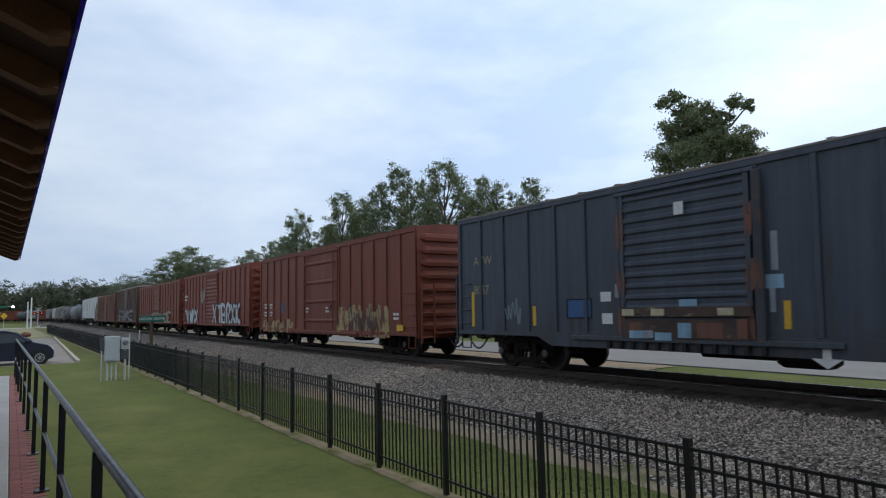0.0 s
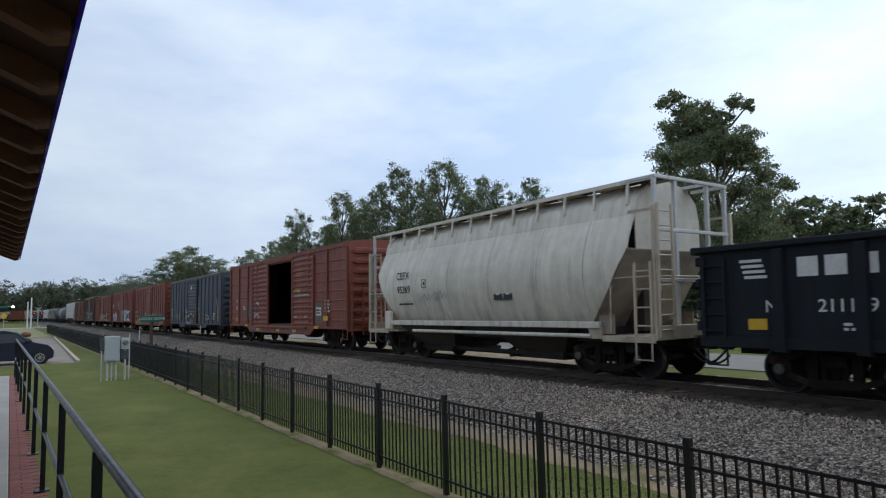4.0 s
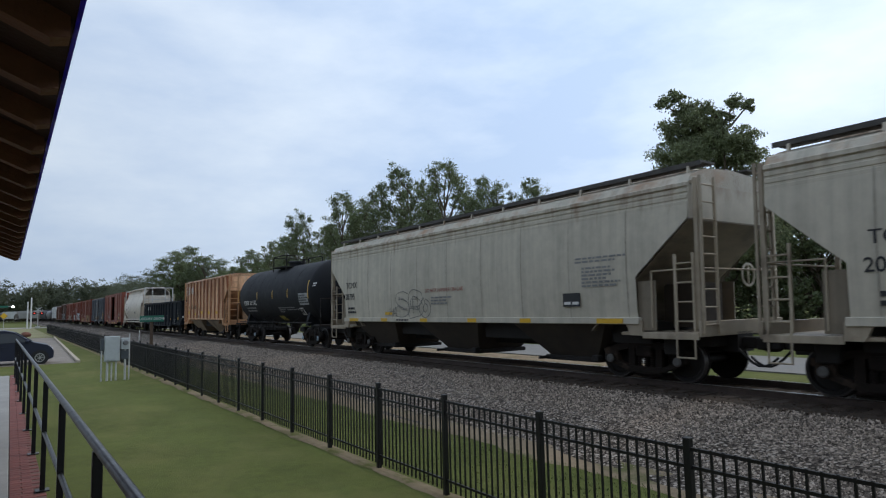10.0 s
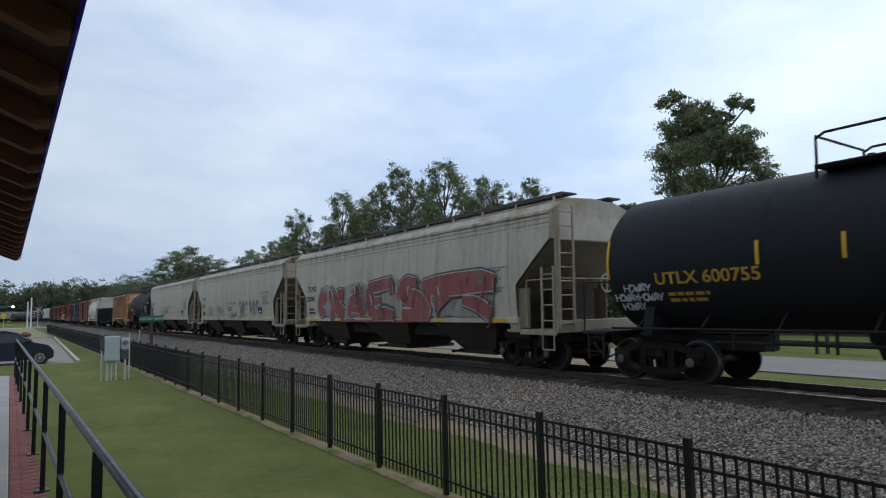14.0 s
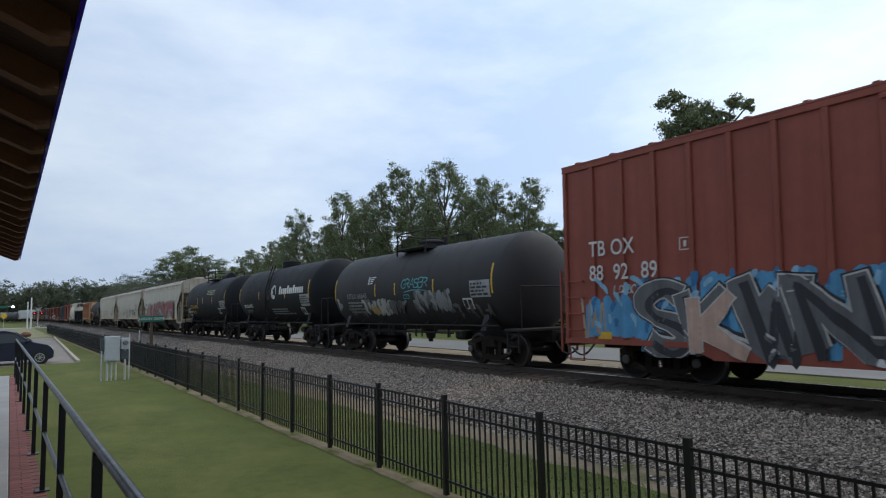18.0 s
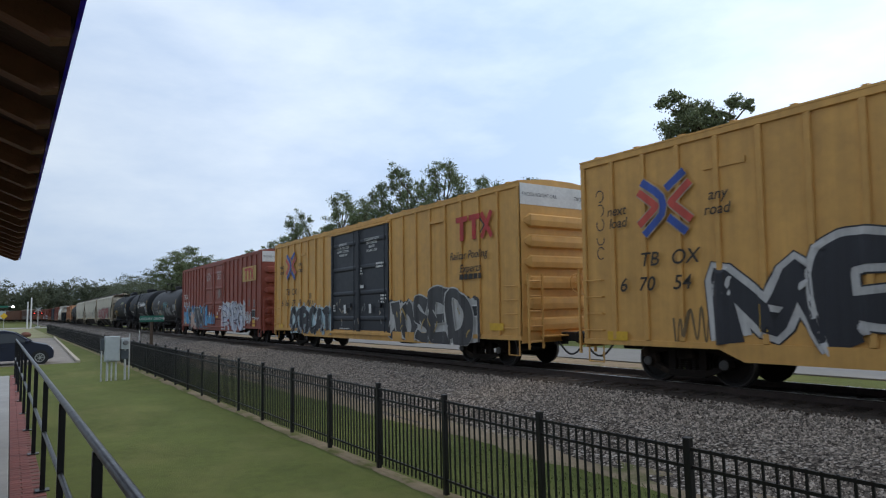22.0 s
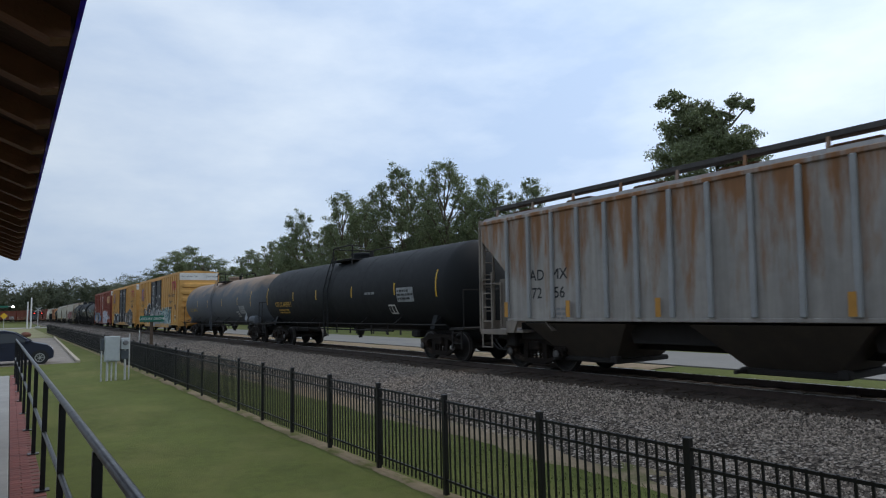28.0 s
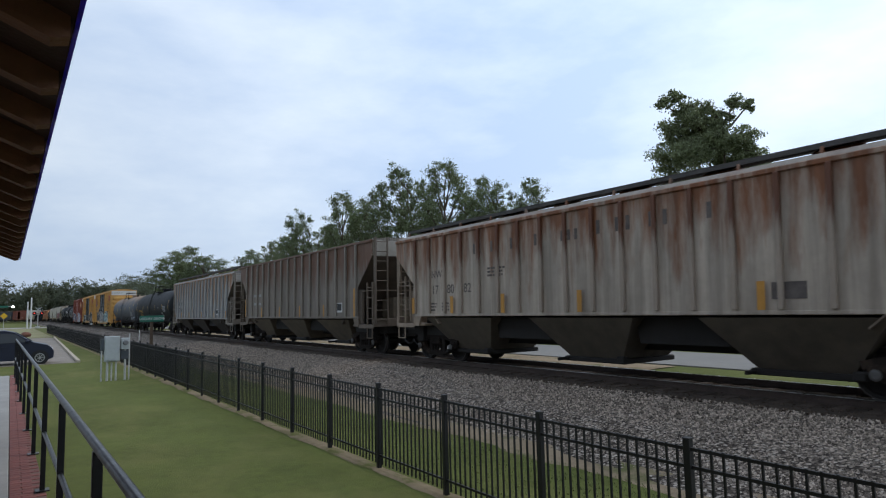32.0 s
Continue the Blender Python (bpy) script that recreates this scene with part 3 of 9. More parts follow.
def add_coupler(car, y, sgn, z=0.85):
    m = Mesh().box(-0.11, 0.11, min(y, y + sgn * 0.62), max(y, y + sgn * 0.62), z - 0.12, z + 0.12, 0.02)
    m.box(-0.17, 0.13, min(y + sgn * 0.55, y + sgn * 0.85), max(y + sgn * 0.55, y + sgn * 0.85), z - 0.17, z + 0.15, 0.05)
    m.box(-0.2, -0.08, min(y + sgn * 0.7, y + sgn * 0.95), max(y + sgn * 0.7, y + sgn * 0.95), z - 0.14, z + 0.12, 0.04)
    part("coupler", m, UNDER, car, "rusty knuckle coupler")
    h = Mesh()
    pts = [(-0.35, y + sgn * (0.15 + 0.8 * k / 6), z - 0.12 - 0.33 * math.sin(math.pi * k / 7)) for k in range(7)]
    h.pipe(pts, 0.026, 6)
    part("air_hose", h, HOSE, car)


def ladder(car, x, y, z0, z1, width, rungs, material, along="y", name="ladder", r=0.018):
    m = Mesh()
    ends = ((0, -width / 2), (0, width / 2)) if along == "y" else ((-width / 2, 0), (width / 2, 0))
    for dx, dy in ends:
        m.box(x + dx - 0.025, x + dx + 0.025, y + dy - 0.025, y + dy + 0.025, z0, z1)
    for k in range(rungs):
        z = z0 + (z1 - z0) * (k + 0.5) / rungs
        m.tube((x + ends[0][0], y + ends[0][1], z), (x + ends[1][0], y + ends[1][1], z), r, 6)
    return part(name, m, material, car)


def plaque(car, name, material, y, z, w, h, x, label="", d=0.006):
    return part(name, Mesh().box(x - d, x, y - w / 2, y + w / 2, z - h / 2, z + h / 2), material, car, label)


def stencil_box(car, material, y, z, size, x):
    """A thin square outline with a bar in it."""
    m = Mesh()
    h = size / 2
    for a, b_, c, d in ((-h, h, h - 0.02, h), (-h, h, -h, -h + 0.02), (-h, -h + 0.02, -h, h), (h - 0.02, h, -h, h), (-0.03, 0.03, -0.06, 0.06)):
        m.box(x - 0.004, x, y + a, y + b_, z + c, z + d)
    return part("stencil_box", m, material, car, "small square stencil outline")


def text_bars(car, material, y, z, w, h, lines, x, name="small_print", seed=0, d=0.004):
    """Unreadable stencilled lines as plain bars."""
    rg = random.Random(seed)
    m = Mesh()
    step = h / lines
    for k in range(lines):
        zz = z + h / 2 - step * (k + 0.5)
        yy = y + w / 2
        end = y - w / 2 * rg.uniform(0.3, 1.0)
        while yy > end + 0.03:
            ww = min(rg.uniform(0.06, 0.22), yy - end)
            m.box(x - d, x, yy - ww, yy, zz - step * 0.28, zz + step * 0.28)
            yy -= ww + 0.04
    return tagged(part(name, m, material, car), kind="stuff")


def skin(car, name, strokes, material, x_of, label=""):
    """Sprayed paint: ribbons (lists of (y, z, half width)) that lie on the side x_of(y)."""
    m = Mesh()
    for si, st in enumerate(strokes):
        fine = []
        for (y0, z0, w0), (y1, z1, w1) in zip(st[:-1], st[1:]):
            n = max(1, int(math.hypot(y1 - y0, z1 - z0) / 0.04))
            fine += [(y0 + (y1 - y0) * k / n, z0 + (z1 - z0) * k / n, w0 + (w1 - w0) * k / n) for k in range(n)]
        fine.append(st[-1])
        na = max(2, math.ceil(max(p[2] for p in st) / 0.016))
        va = []
        for i, (y, z, w) in enumerate(fine):
            a, c = fine[max(0, i - 1)], fine[min(len(fine) - 1, i + 1)]
            dy, dz = c[0] - a[0], c[1] - a[1]
            q = math.hypot(dy, dz) or 1
            py, pz = -dz / q * w, dy / q * w
            up = 0.0003 * si + 0.00003 * i
            va.append([(x_of(y + py * s) - up, y + py * s, z + pz * s) for s in [2 * k / na - 1 for k in range(na + 1)]])
        m.loft(va, closed=False, caps=False)
    me = bpy.data.meshes.new(name)
    me.from_pydata(m.v, [], m.f)
    me.materials.append(material)
    return part(name, me, None, car, label)


SPRAY = {}


def spray(name, col):
    if name not in SPRAY:
        SPRAY[name] = mat("spray_" + name, col, rough=0.55, grain=4, vary=0.2, spots=[c * 0.6 + 0.02 for c in col], spot_amt=0.4, spot_scale=(1.2, 2.2, 0.9), edge=0.3, bump=0.03, runs=0.2)
    return SPRAY[name]


GLYPHS = {
    "A": [[(0, 0), (.42, .95), (.58, .95), (1, 0)], [(.22, .36), (.8, .36)]],
    "B": [[(0, 0), (0, 1), (.75, .95), (.85, .75), (.6, .52), (.1, .5)], [(.6, .52), (1, .3), (.8, .03), (0, 0)]],
    "C": [[(1, .82), (.55, 1), (.08, .72), (.05, .3), (.45, 0), (1, .15)]],
    "D": [[(0, 0), (0, 1), (.7, .92), (1, .5), (.7, .06), (0, 0)]],
    "F": [[(1, .98), (0, 1), (.04, 0)], [(.05, .52), (.8, .55)]],
    "G": [[(1, .82), (.55, 1), (.08, .72), (.05, .3), (.45, 0), (.95, .12), (1, .45), (.6, .45)]],
    "H": [[(0, 1), (.02, 0)], [(1, 1), (.98, 0)], [(0, .5), (1, .52)]],
    "L": [[(0, 1), (.02, .02), (1, 0)]],
    "Y": [[(0, 1), (.5, .5), (1, 1)], [(.5, .5), (.45, 0)]],
    "J": [[(.2, .95), (1, 1)], [(.65, 1), (.7, .3), (.4, 0), (0, .2)]],
    "P": [[(0, 0), (0, 1), (.8, .95), (.95, .7), (.7, .45), (.1, .42)]],
    "E": [[(1, .98), (0, 1), (.04, 0), (1, .03)], [(.05, .5), (.8, .53)]],
    "K": [[(0, 0), (0, 1)], [(.95, 1), (.1, .45), (1, 0)]],
    "M": [[(0, 0), (.08, 1), (.5, .35), (.92, 1), (1, 0)]],
    "N": [[(0, 0), (0, 1), (1, .05), (1, 1)]],
    "O": [[(.5, 1), (.05, .72), (.05, .3), (.5, 0), (.95, .3), (.95, .72), (.5, 1)]],
    "R": [[(0, 0), (0, 1), (.8, .95), (.85, .7), (.6, .5), (.1, .48)], [(.4, .5), (1, 0)]],
    "S": [[(1, .85), (.5, 1), (.05, .82), (.2, .58), (.8, .42), (.95, .2), (.5, 0), (0, .15)]],
    "T": [[(0, .93), (.5, 1), (1, .95)], [(.5, 1), (.52, 0)]],
    "U": [[(0, 1), (.02, .25), (.5, 0), (1, .25), (.98, 1)]],
    "W": [[(0, 1), (.25, 0), (.5, .7), (.75, 0), (1, 1)]],
    "X": [[(0, 0), (1, 1)], [(0, 1), (1, 0)]],
}


def rounded(pts, steps=5):
    """A smooth curve through (y, z, half width) points."""
    out = []
    for i in range(len(pts) - 1):
        p0, p1, p2, p3 = pts[max(0, i - 1)], pts[i], pts[i + 1], pts[min(len(pts) - 1, i + 2)]
        for k in range(steps):
            t = k / steps
            out.append(tuple(0.5 * (2 * p1[j] + (p2[j] - p0[j]) * t + (2 * p0[j] - 5 * p1[j] + 4 * p2[j] - p3[j]) * t * t + (3 * p1[j] - p0[j] - 3 * p2[j] + p3[j]) * t ** 3) for j in range(3)))
    return out + [pts[-1]]


def graffiti(car, y0, y1, z0, z1, fill, line, x_of, n=5, seed=1, halo=None, fat=0.11, label="sprayed graffiti lettering", slant=0.0, line_w=0.05, forms="", grow_by=0.0, arc=0.0, curvy=True, halo_w=0.035, shade=None, climb=0.0):
    """Wild letters: thick crooked strokes in a fill colour over an outline and a halo. y0 is the front end (larger y)."""
    rg = random.Random(seed)
    base = []
    forms = forms or "".join(rg.choice("ABCEKNORSTUWX") for _ in range(n))
    n = len(forms)
    widths = [1 + grow_by * k / max(1, n - 1) for k in range(n)]
    unit = (y0 - y1) / sum(widths)
    h = z1 - z0
    at_ = y0
    for k, g_ in enumerate(forms):
        wl_ = unit * widths[k]
        left, lw = at_ - wl_ * 0.08, wl_ * 0.84
        at_ -= wl_
        dip, rise = h * rg.uniform(0.0, 0.07), h * rg.uniform(0.0, 0.14) - climb * (k + 0.5) / n
        lift = arc * math.sin(math.pi * (k + 0.5) / n)
        lean_ = slant + rg.uniform(-.1, .1)
        letter = []
        for st in GLYPHS[g_]:
            pts = [(left - px_ * lw + rg.uniform(-.06, .06) * wl_ - lean_ * pz_ * h, z0 + dip + lift + pz_ * (h - dip - rise) + rg.uniform(-.04, .04) * h, fat * min(wl_, h) * rg.uniform(0.65, 1.3)) for px_, pz_ in st]
            letter.append(rounded(pts) if curvy and len(pts) > 2 and g_ not in "AKMNWX" else pts)
        base.append(letter)

    def grow(letter, d):
        out = []
        for s in letter:
            (ya, za, wa), (yb, zb, wb) = s[0], s[1]
            q = math.hypot(yb - ya, zb - za) or 1
            e = (ya - (yb - ya) / q * d, za - (zb - za) / q * d, wa)
            (yc, zc, wc), (yd, zd, wd) = s[-2], s[-1]
            q = math.hypot(yd - yc, zd - zc) or 1
            e2 = (yd + (yd - yc) / q * d, zd + (zd - zc) / q * d, wd)
            out.append([(y, max(z0 - 0.03 + (w + d) * 0.8, z), w + d) for y, z, w in [e] + s[1:-1] + [e2]])
        return out
    if halo:
        skin(car, "graffiti_halo", [st for lt in base for st in grow(lt, line_w + halo_w)], spray(*halo), lambda y: x_of(y) - 0.002, "sprayed background cloud")
    for k, lt in enumerate(base):
        up = 0.008 + 0.009 * k
        skin(car, "graffiti_outline", grow(lt, line_w), spray(*line), lambda y: x_of(y) - up, "sprayed letter outlines")
        skin(car, "graffiti_fill", grow(lt, 0.0), spray(*fill), lambda y: x_of(y) - up - 0.006, label)
        if shade:
            skin(car, "graffiti_shade", [[(y - w * 0.45, z - w * 0.3, w * 0.4) for y, z, w in st] for st in lt], spray(*shade), lambda y: x_of(y) - up - 0.009, "sprayed letter shading")


def cloud(car, y0, y1, z0, z1, col, x_of, seed=1, ragged=0.14, label="sprayed background cloud"):
    """A sprayed field with a bubbly upper edge."""
    rg = random.Random(seed)
    n = max(4, int((y0 - y1) / 0.16))
    strokes = []
    for k in range(n):
        y = y0 + (y1 - y0) * (k + 0.5) / n
        top = z1 - abs(rg.gauss(0, ragged)) * (z1 - z0) * 0.6
        strokes.append([(y, z0 + rg.uniform(0, 0.06), 0.13), (y, (z0 + top) / 2, 0.14), (y, top - 0.08, 0.13), (y + rg.uniform(-.05, .05), top, 0.04)])
    skin(car, "graffiti_halo", strokes, spray(*col), x_of, label)


def wild(car, y0, y1, z0, z1, cols, x_of, n, seed=1, long_=0.6, w=0.03, lift=0.004):
    """A tangle of short curved brush strokes in several colours."""
    rg = random.Random(seed)
    made = []
    for ci, col in enumerate(cols):
        strokes = []
        for _ in range(n):
            y, z = rg.uniform(y1, y0), z0 + (z1 - z0) * rg.random() ** 0.9
            a, bend = rg.uniform(0.9, 2.3), rg.uniform(-1.5, 1.5)
            size = long_ * rg.uniform(0.4, 1.0)
            pts = []
            for k in range(6):
                pts.append((y, min(max(z, z0), z1 + 0.18), w * rg.uniform(0.7, 1.3) * (0.25 + math.sin(math.pi * (k + 0.3) / 6.2))))
                y, z, a = y + math.cos(a) * size / 5, z + math.sin(a) * size / 5, a + bend / 5
            strokes.append(pts)
        # a few loose strokes are parts of their own, a dense tangle is one
        for group_ in ([[st] for st in strokes] if n < 16 else [strokes]):
            made.append(skin(car, "graffiti_stroke", group_, spray(*col), lambda q: x_of(q) - lift * (ci + 1), "sprayed curved stroke" if n < 16 else "tangle of sprayed curved strokes"))
    return made


def tag(car, letters, y0, y1, z0, z1, col, x_of, seed=1, w=0.014, slant=0.15):
    """Thin quick handwriting with a spray can."""
    rg = random.Random(seed)
    step, h = (y0 - y1) / len(letters), z1 - z0
    strokes = []
    for k, g_ in enumerate(letters):
        for st in GLYPHS.get(g_, ()):
            pts = [(y0 - step * (k + 0.05 + 0.95 * a + rg.uniform(-.07, .07)) - slant * b_ * h, z0 + b_ * h + rg.uniform(-.07, .07) * h, w * rg.uniform(0.6, 1.3)) for a, b_ in st]
            strokes.append(rounded(pts) if len(pts) > 2 else pts)
    return skin(car, "graffiti_tag", strokes, spray(*col), lambda q: x_of(q) - 0.004, "thin sprayed tag")


def bubble(car, letters, y0, y1, z0, z1, col, x_of, seed=1, fat=0.12, w=0.01):
    """Thin outlines of fat letters, not filled in."""
    rg = random.Random(seed)
    step, h = (y0 - y1) / len(letters), z1 - z0
    lines = []
    for k, g_ in enumerate(letters):
        for st in GLYPHS[g_]:
            mid = rounded([(y0 - step * (k + 0.1 + 0.8 * a + rg.uniform(-.05, .05)), z0 + b_ * h + rg.uniform(-.05, .05) * h, fat * rg.uniform(0.7, 1.2)) for a, b_ in st])
            sides = [[], []]
            for i, (y, z, q) in enumerate(mid):
                a, c = mid[max(0, i - 1)], mid[min(len(mid) - 1, i + 1)]
                d = math.hypot(c[0] - a[0], c[1] - a[1]) or 1
                ny, nz = -(c[1] - a[1]) / d, (c[0] - a[0]) / d
                sides[0].append((y + ny * q, z + nz * q, w * rg.uniform(0.8, 1.2)))
                sides[1].append((y - ny * q, z - nz * q, w * rg.uniform(0.8, 1.2)))
            tip = (mid[-1][0] * 2 - mid[-2][0], mid[-1][1] * 2 - mid[-2][1], w)
            lines.append(sides[0] + [tip] + sides[1][::-1])
    return skin(car, "graffiti_tag", lines, spray(*col), lambda q: x_of(q) - 0.004, "thin sprayed outline lettering")


def scrawl(car, y0, y1, z0, z1, col, x_of, seed=1, w=0.016, n=14):
    rg = random.Random(seed)
    pts = []
    for k in range(n):
        y = y0 + (y1 - y0) * k / (n - 1)
        z = (z0 if k % 2 else z1) + rg.uniform(-.3, .3) * (z1 - z0)
        pts.append((y + rg.uniform(-.5, .5) * (y0 - y1) / n, z, w * rg.uniform(0.6, 1.4)))
    curve = []
    for i in range(len(pts) - 1):
        p0, p1, p2, p3 = pts[max(0, i - 1)], pts[i], pts[i + 1], pts[min(len(pts) - 1, i + 2)]
        for k in range(6):
            t = k / 6
            curve.append(tuple(0.5 * (2 * p1[j] + (p2[j] - p0[j]) * t + (2 * p0[j] - 5 * p1[j] + 4 * p2[j] - p3[j]) * t * t + (3 * p1[j] - p0[j] - 3 * p2[j] + p3[j]) * t ** 3) for j in range(3)))
    return skin(car, "graffiti_tag", [curve], spray(*col), lambda y: x_of(y) - 0.005, "thin sprayed scrawl")


CARS = []


def new_car(name, label, category, front, rear):
    """A car on the train: front and rear are the ends of its body along the train at the clip's start."""
    car = thing(name, label, category, Matrix.Translation((TRACK_X, (front + rear) / 2, 0)), group="freight train cars")
    CARS.append((car, (front + rear) / 2))
    return car, (front - rear) / 2


def boxcar(label, front, rear, H, col, rust=0.15, sill=0.95, ribs=14, door=(0.0, 3.0), doors=1, door_mat=None, open_door=False, corr_door=True,
           end_ribs=8, rib_w=0.11, rib_d=0.05, horizontal=False, top_end=None, name="boxcar", key=None, spots=RUST, belly=0.0, roof_col=None, end_mark="TBOX", runs=0.2, grad=None, edge=0.16):
    car, hl = new_car(name, label, "boxcar", front, rear)
    P = paint("paint_" + (key or name), col, rust, spots=spots, runs=runs, grad=grad, edge=edge)
    RP = paint("roof_" + (key or name), roof_col, 0.4, False) if roof_col else P
    W = 1.53
    part("floor", Mesh().box(-W + 0.03, W - 0.03, -hl + 0.05, hl - 0.05, sill, sill + 0.12), UNDER, car)
    part("centre_sill", Mesh().box(-0.28, 0.28, -hl + 0.1, hl - 0.1, 0.62, sill), UNDER, car)
    dc, dw = door
    for s in (-1, 1):
        part("door_lintel", Mesh().box(min(s * (W - 0.05), s * (W - 0.02)), max(s * (W - 0.05), s * (W - 0.02)), dc - dw / 2 - 0.02, dc + dw / 2 + 0.02, H - 0.3, H), P, car)
    d0, d1 = dc - dw / 2, dc + dw / 2
    for s in (-1, 1):
        for a, c in ((-hl, d0), (d1, hl)):
            if horizontal:
                pr = [(s * (W - 0.03), sill), (s * W, sill)]
                for k in range(int((H - sill - 0.3) / 0.42)):
                    z = sill + 0.34 + k * 0.42
                    pr += [(s * W, z - 0.035), (s * (W + 0.022), z - 0.012), (s * (W + 0.022), z + 0.012), (s * W, z + 0.035)]
                m = Mesh().prism(pr + [(s * W, H), (s * (W - 0.03), H)], "y", a, c)
            else:
                m = Mesh().box(min(s * W, s * (W - 0.03)), max(s * W, s * (W - 0.03)), a, c, sill, H)
            part("side_panel", m, P, car)
        # side sill, door beam and top chord
        m = Mesh().box(min(s * W, s * (W + 0.045)), max(s * W, s * (W + 0.045)), -hl, hl, H - 0.13, H, 0.01)
        part("top_chord", m, P, car)
        m = Mesh()
        m.prism([(-hl, sill - 0.02), (-hl, sill + 0.1), (hl, sill + 0.1), (hl, sill - 0.02), (hl - 3.4, sill - 0.02), (hl - 3.9, sill - 0.02 - belly), (-hl + 3.9, sill - 0.02 - belly), (-hl + 3.4, sill - 0.02)], "x", min(s * W, s * (W + 0.04)), max(s * W, s * (W + 0.04)))
        part("side_sill", m, P, car)
    rm = Mesh().box(-rib_d, 0, -rib_w / 2, rib_w / 2, sill + 0.1, H - 0.13, 0.012).data("side_post", P)
    ys = []
    for a, c in ((-hl, d0), (d1, hl)):
        n = max(2, round(ribs * (c - a) / (2 * hl - dw)))
        ys += [a + 0.08 + (c - a - 0.16) * k / n for k in range(n + 1)] if not open_door else [a + 0.1 + (c - a - 0.2) * k / n for k in range(n + 1)]
    for y in ys:
        part("side_post", rm, P, car, at=(-W, y, 0))
        part("side_post", rm, P, car, at=pose(W, y, 0, 0, 0, 180))
    # roof with cross seams
    m = Mesh()
    m.loft([[(-W - 0.05, y, H), (-W - 0.05, y, H + 0.04), (-0.5, y, H + 0.16), (0.5, y, H + 0.16), (W + 0.05, y, H + 0.04), (W + 0.05, y, H)] for y in (-hl, hl)])
    nb = int(hl * 2 / 1.05)
    for k in range(nb):
        y = -hl + 0.5 + (2 * hl - 1) * k / (nb - 1)
        m.loft([[(-W - 0.04, yy, H + 0.04), (-W - 0.04, yy, H + 0.075), (-0.5, yy, H + 0.2), (0.5, yy, H + 0.2), (W + 0.04, yy, H + 0.075), (W + 0.04, yy, H + 0.04)] for yy in (y - 0.05, y + 0.05)])
    part("roof", m, RP, car)
    # ends with pressed ribs
    for sg in (-1, 1):
        m = Mesh().box(-W, W, min(sg * hl, sg * (hl - 0.04)), max(sg * hl, sg * (hl - 0.04)), sill - 0.1, H)
        m.prism([(-W, H - 0.01), (W, H - 0.01), (0.5, H + 0.15), (-0.5, H + 0.15)], "y", min(sg * hl, sg * (hl - 0.04)), max(sg * hl, sg * (hl - 0.04)))
        en = part("end_panel", m, P, car)
        top = H - (0.75 if top_end else 0.12)
        step = (top - sill - 0.1) / end_ribs
        for k in range(end_ribs):
            z = sill + 0.1 + step * (k + 0.5)
            h2 = step * 0.34
            part("end_rib", Mesh().loft([[(x, sg * hl, z - h2 * q), (x, sg * (hl + 0.10 * p), z - h2 * 0.75 * q), (x, sg * (hl + 0.115 * p), z), (x, sg * (hl + 0.10 * p), z + h2 * 0.75 * q), (x, sg * hl, z + h2 * q)] for x, p, q in ((-W + 0.12, 0.05, 0.3), (-W + 0.3, 1, 1), (W - 0.3, 1, 1), (W - 0.12, 0.05, 0.3))]), P, en)
        if top_end:
            part("end_header", Mesh().box(-W, W, min(sg * hl, sg * (hl + 0.012)), max(sg * hl, sg * (hl + 0.012)), H - 0.6, H - 0.02), top_end, en, "white painted end header")
            if sg > 0:
                text_bars_end(car, BLACKINK, sg * (hl + 0.014), sg, H - 0.33, 0.08)
            else:
                end_text(car, "EXCESS HEIGHT CAR", 0.1, -1.46, -hl - 0.015, H - 0.36, BLACKINK)
                end_text(car, end_mark, 0.11, 0.55, -hl - 0.015, H - 0.36, BLACKINK)
        ladder(car, -1.22, sg * (hl + 0.2), sill - 0.25, sill + 1.75, 0.5, 5, P, "x")
        part("brake_step", Mesh().box(-0.9, 0.9, min(sg * hl, sg * (hl + 0.3)), max(sg * hl, sg * (hl + 0.3)), sill + 0.05, sill + 0.09), P, car)
        part("stirrup", Mesh().pipe([(-W, sg * (hl - 0.12), sill), (-W, sg * (hl - 0.12), sill - 0.42), (-W, sg * (hl - 0.55), sill - 0.42), (-W, sg * (hl - 0.55), sill)], 0.02), P, car)
        add_coupler(car, sg * hl, sg)
        for k in range(4):
            z = sill + 0.3 + 0.38 * k
            part("grab_iron", Mesh().pipe([(-W, sg * (hl - 0.12), z), (-W - 0.09, sg * (hl - 0.12), z), (-W - 0.09, sg * (hl - 0.6), z), (-W, sg * (hl - 0.6), z)], 0.014), P, car)
    bw = Mesh().spin([(-hl - 0.2, 0.28), (-hl - 0.17, 0.28), (-hl - 0.17, 0.24), (-hl - 0.2, 0.24), (-hl - 0.2, 0.28)], (0.4, 0, sill + 1.5), "y", 20)
    bw.tube((0.4, -hl - 0.22, sill + 1.5), (0.4, -hl + 0.02, sill + 1.5), 0.03)
    bw.box(0.38, 0.42, -hl - 0.2, -hl - 0.17, sill + 1.24, sill + 1.76)
    part("brake_wheel", bw, P, car, "brake hand wheel")
    # doors
    DM = door_mat or P
    zt, zb = H - 0.22, sill + 0.06
    def leaf(y0, y1, s):
        x0 = s * (W + 0.035)
        m = Mesh().box(min(x0, x0 - s * 0.05), max(x0, x0 - s * 0.05), y0 + 0.01, y1 - 0.01, zb, zt)
        edge_ = [Mesh().box(min(x0, x0 + s * 0.05), max(x0, x0 + s * 0.05), q - 0.05, q + 0.05, zb, zt) for q in (y0 + 0.06, y1 - 0.06)]
        dr = part("door", m, DM, car, "corrugated sliding door" if corr_door else "panelled plug door")
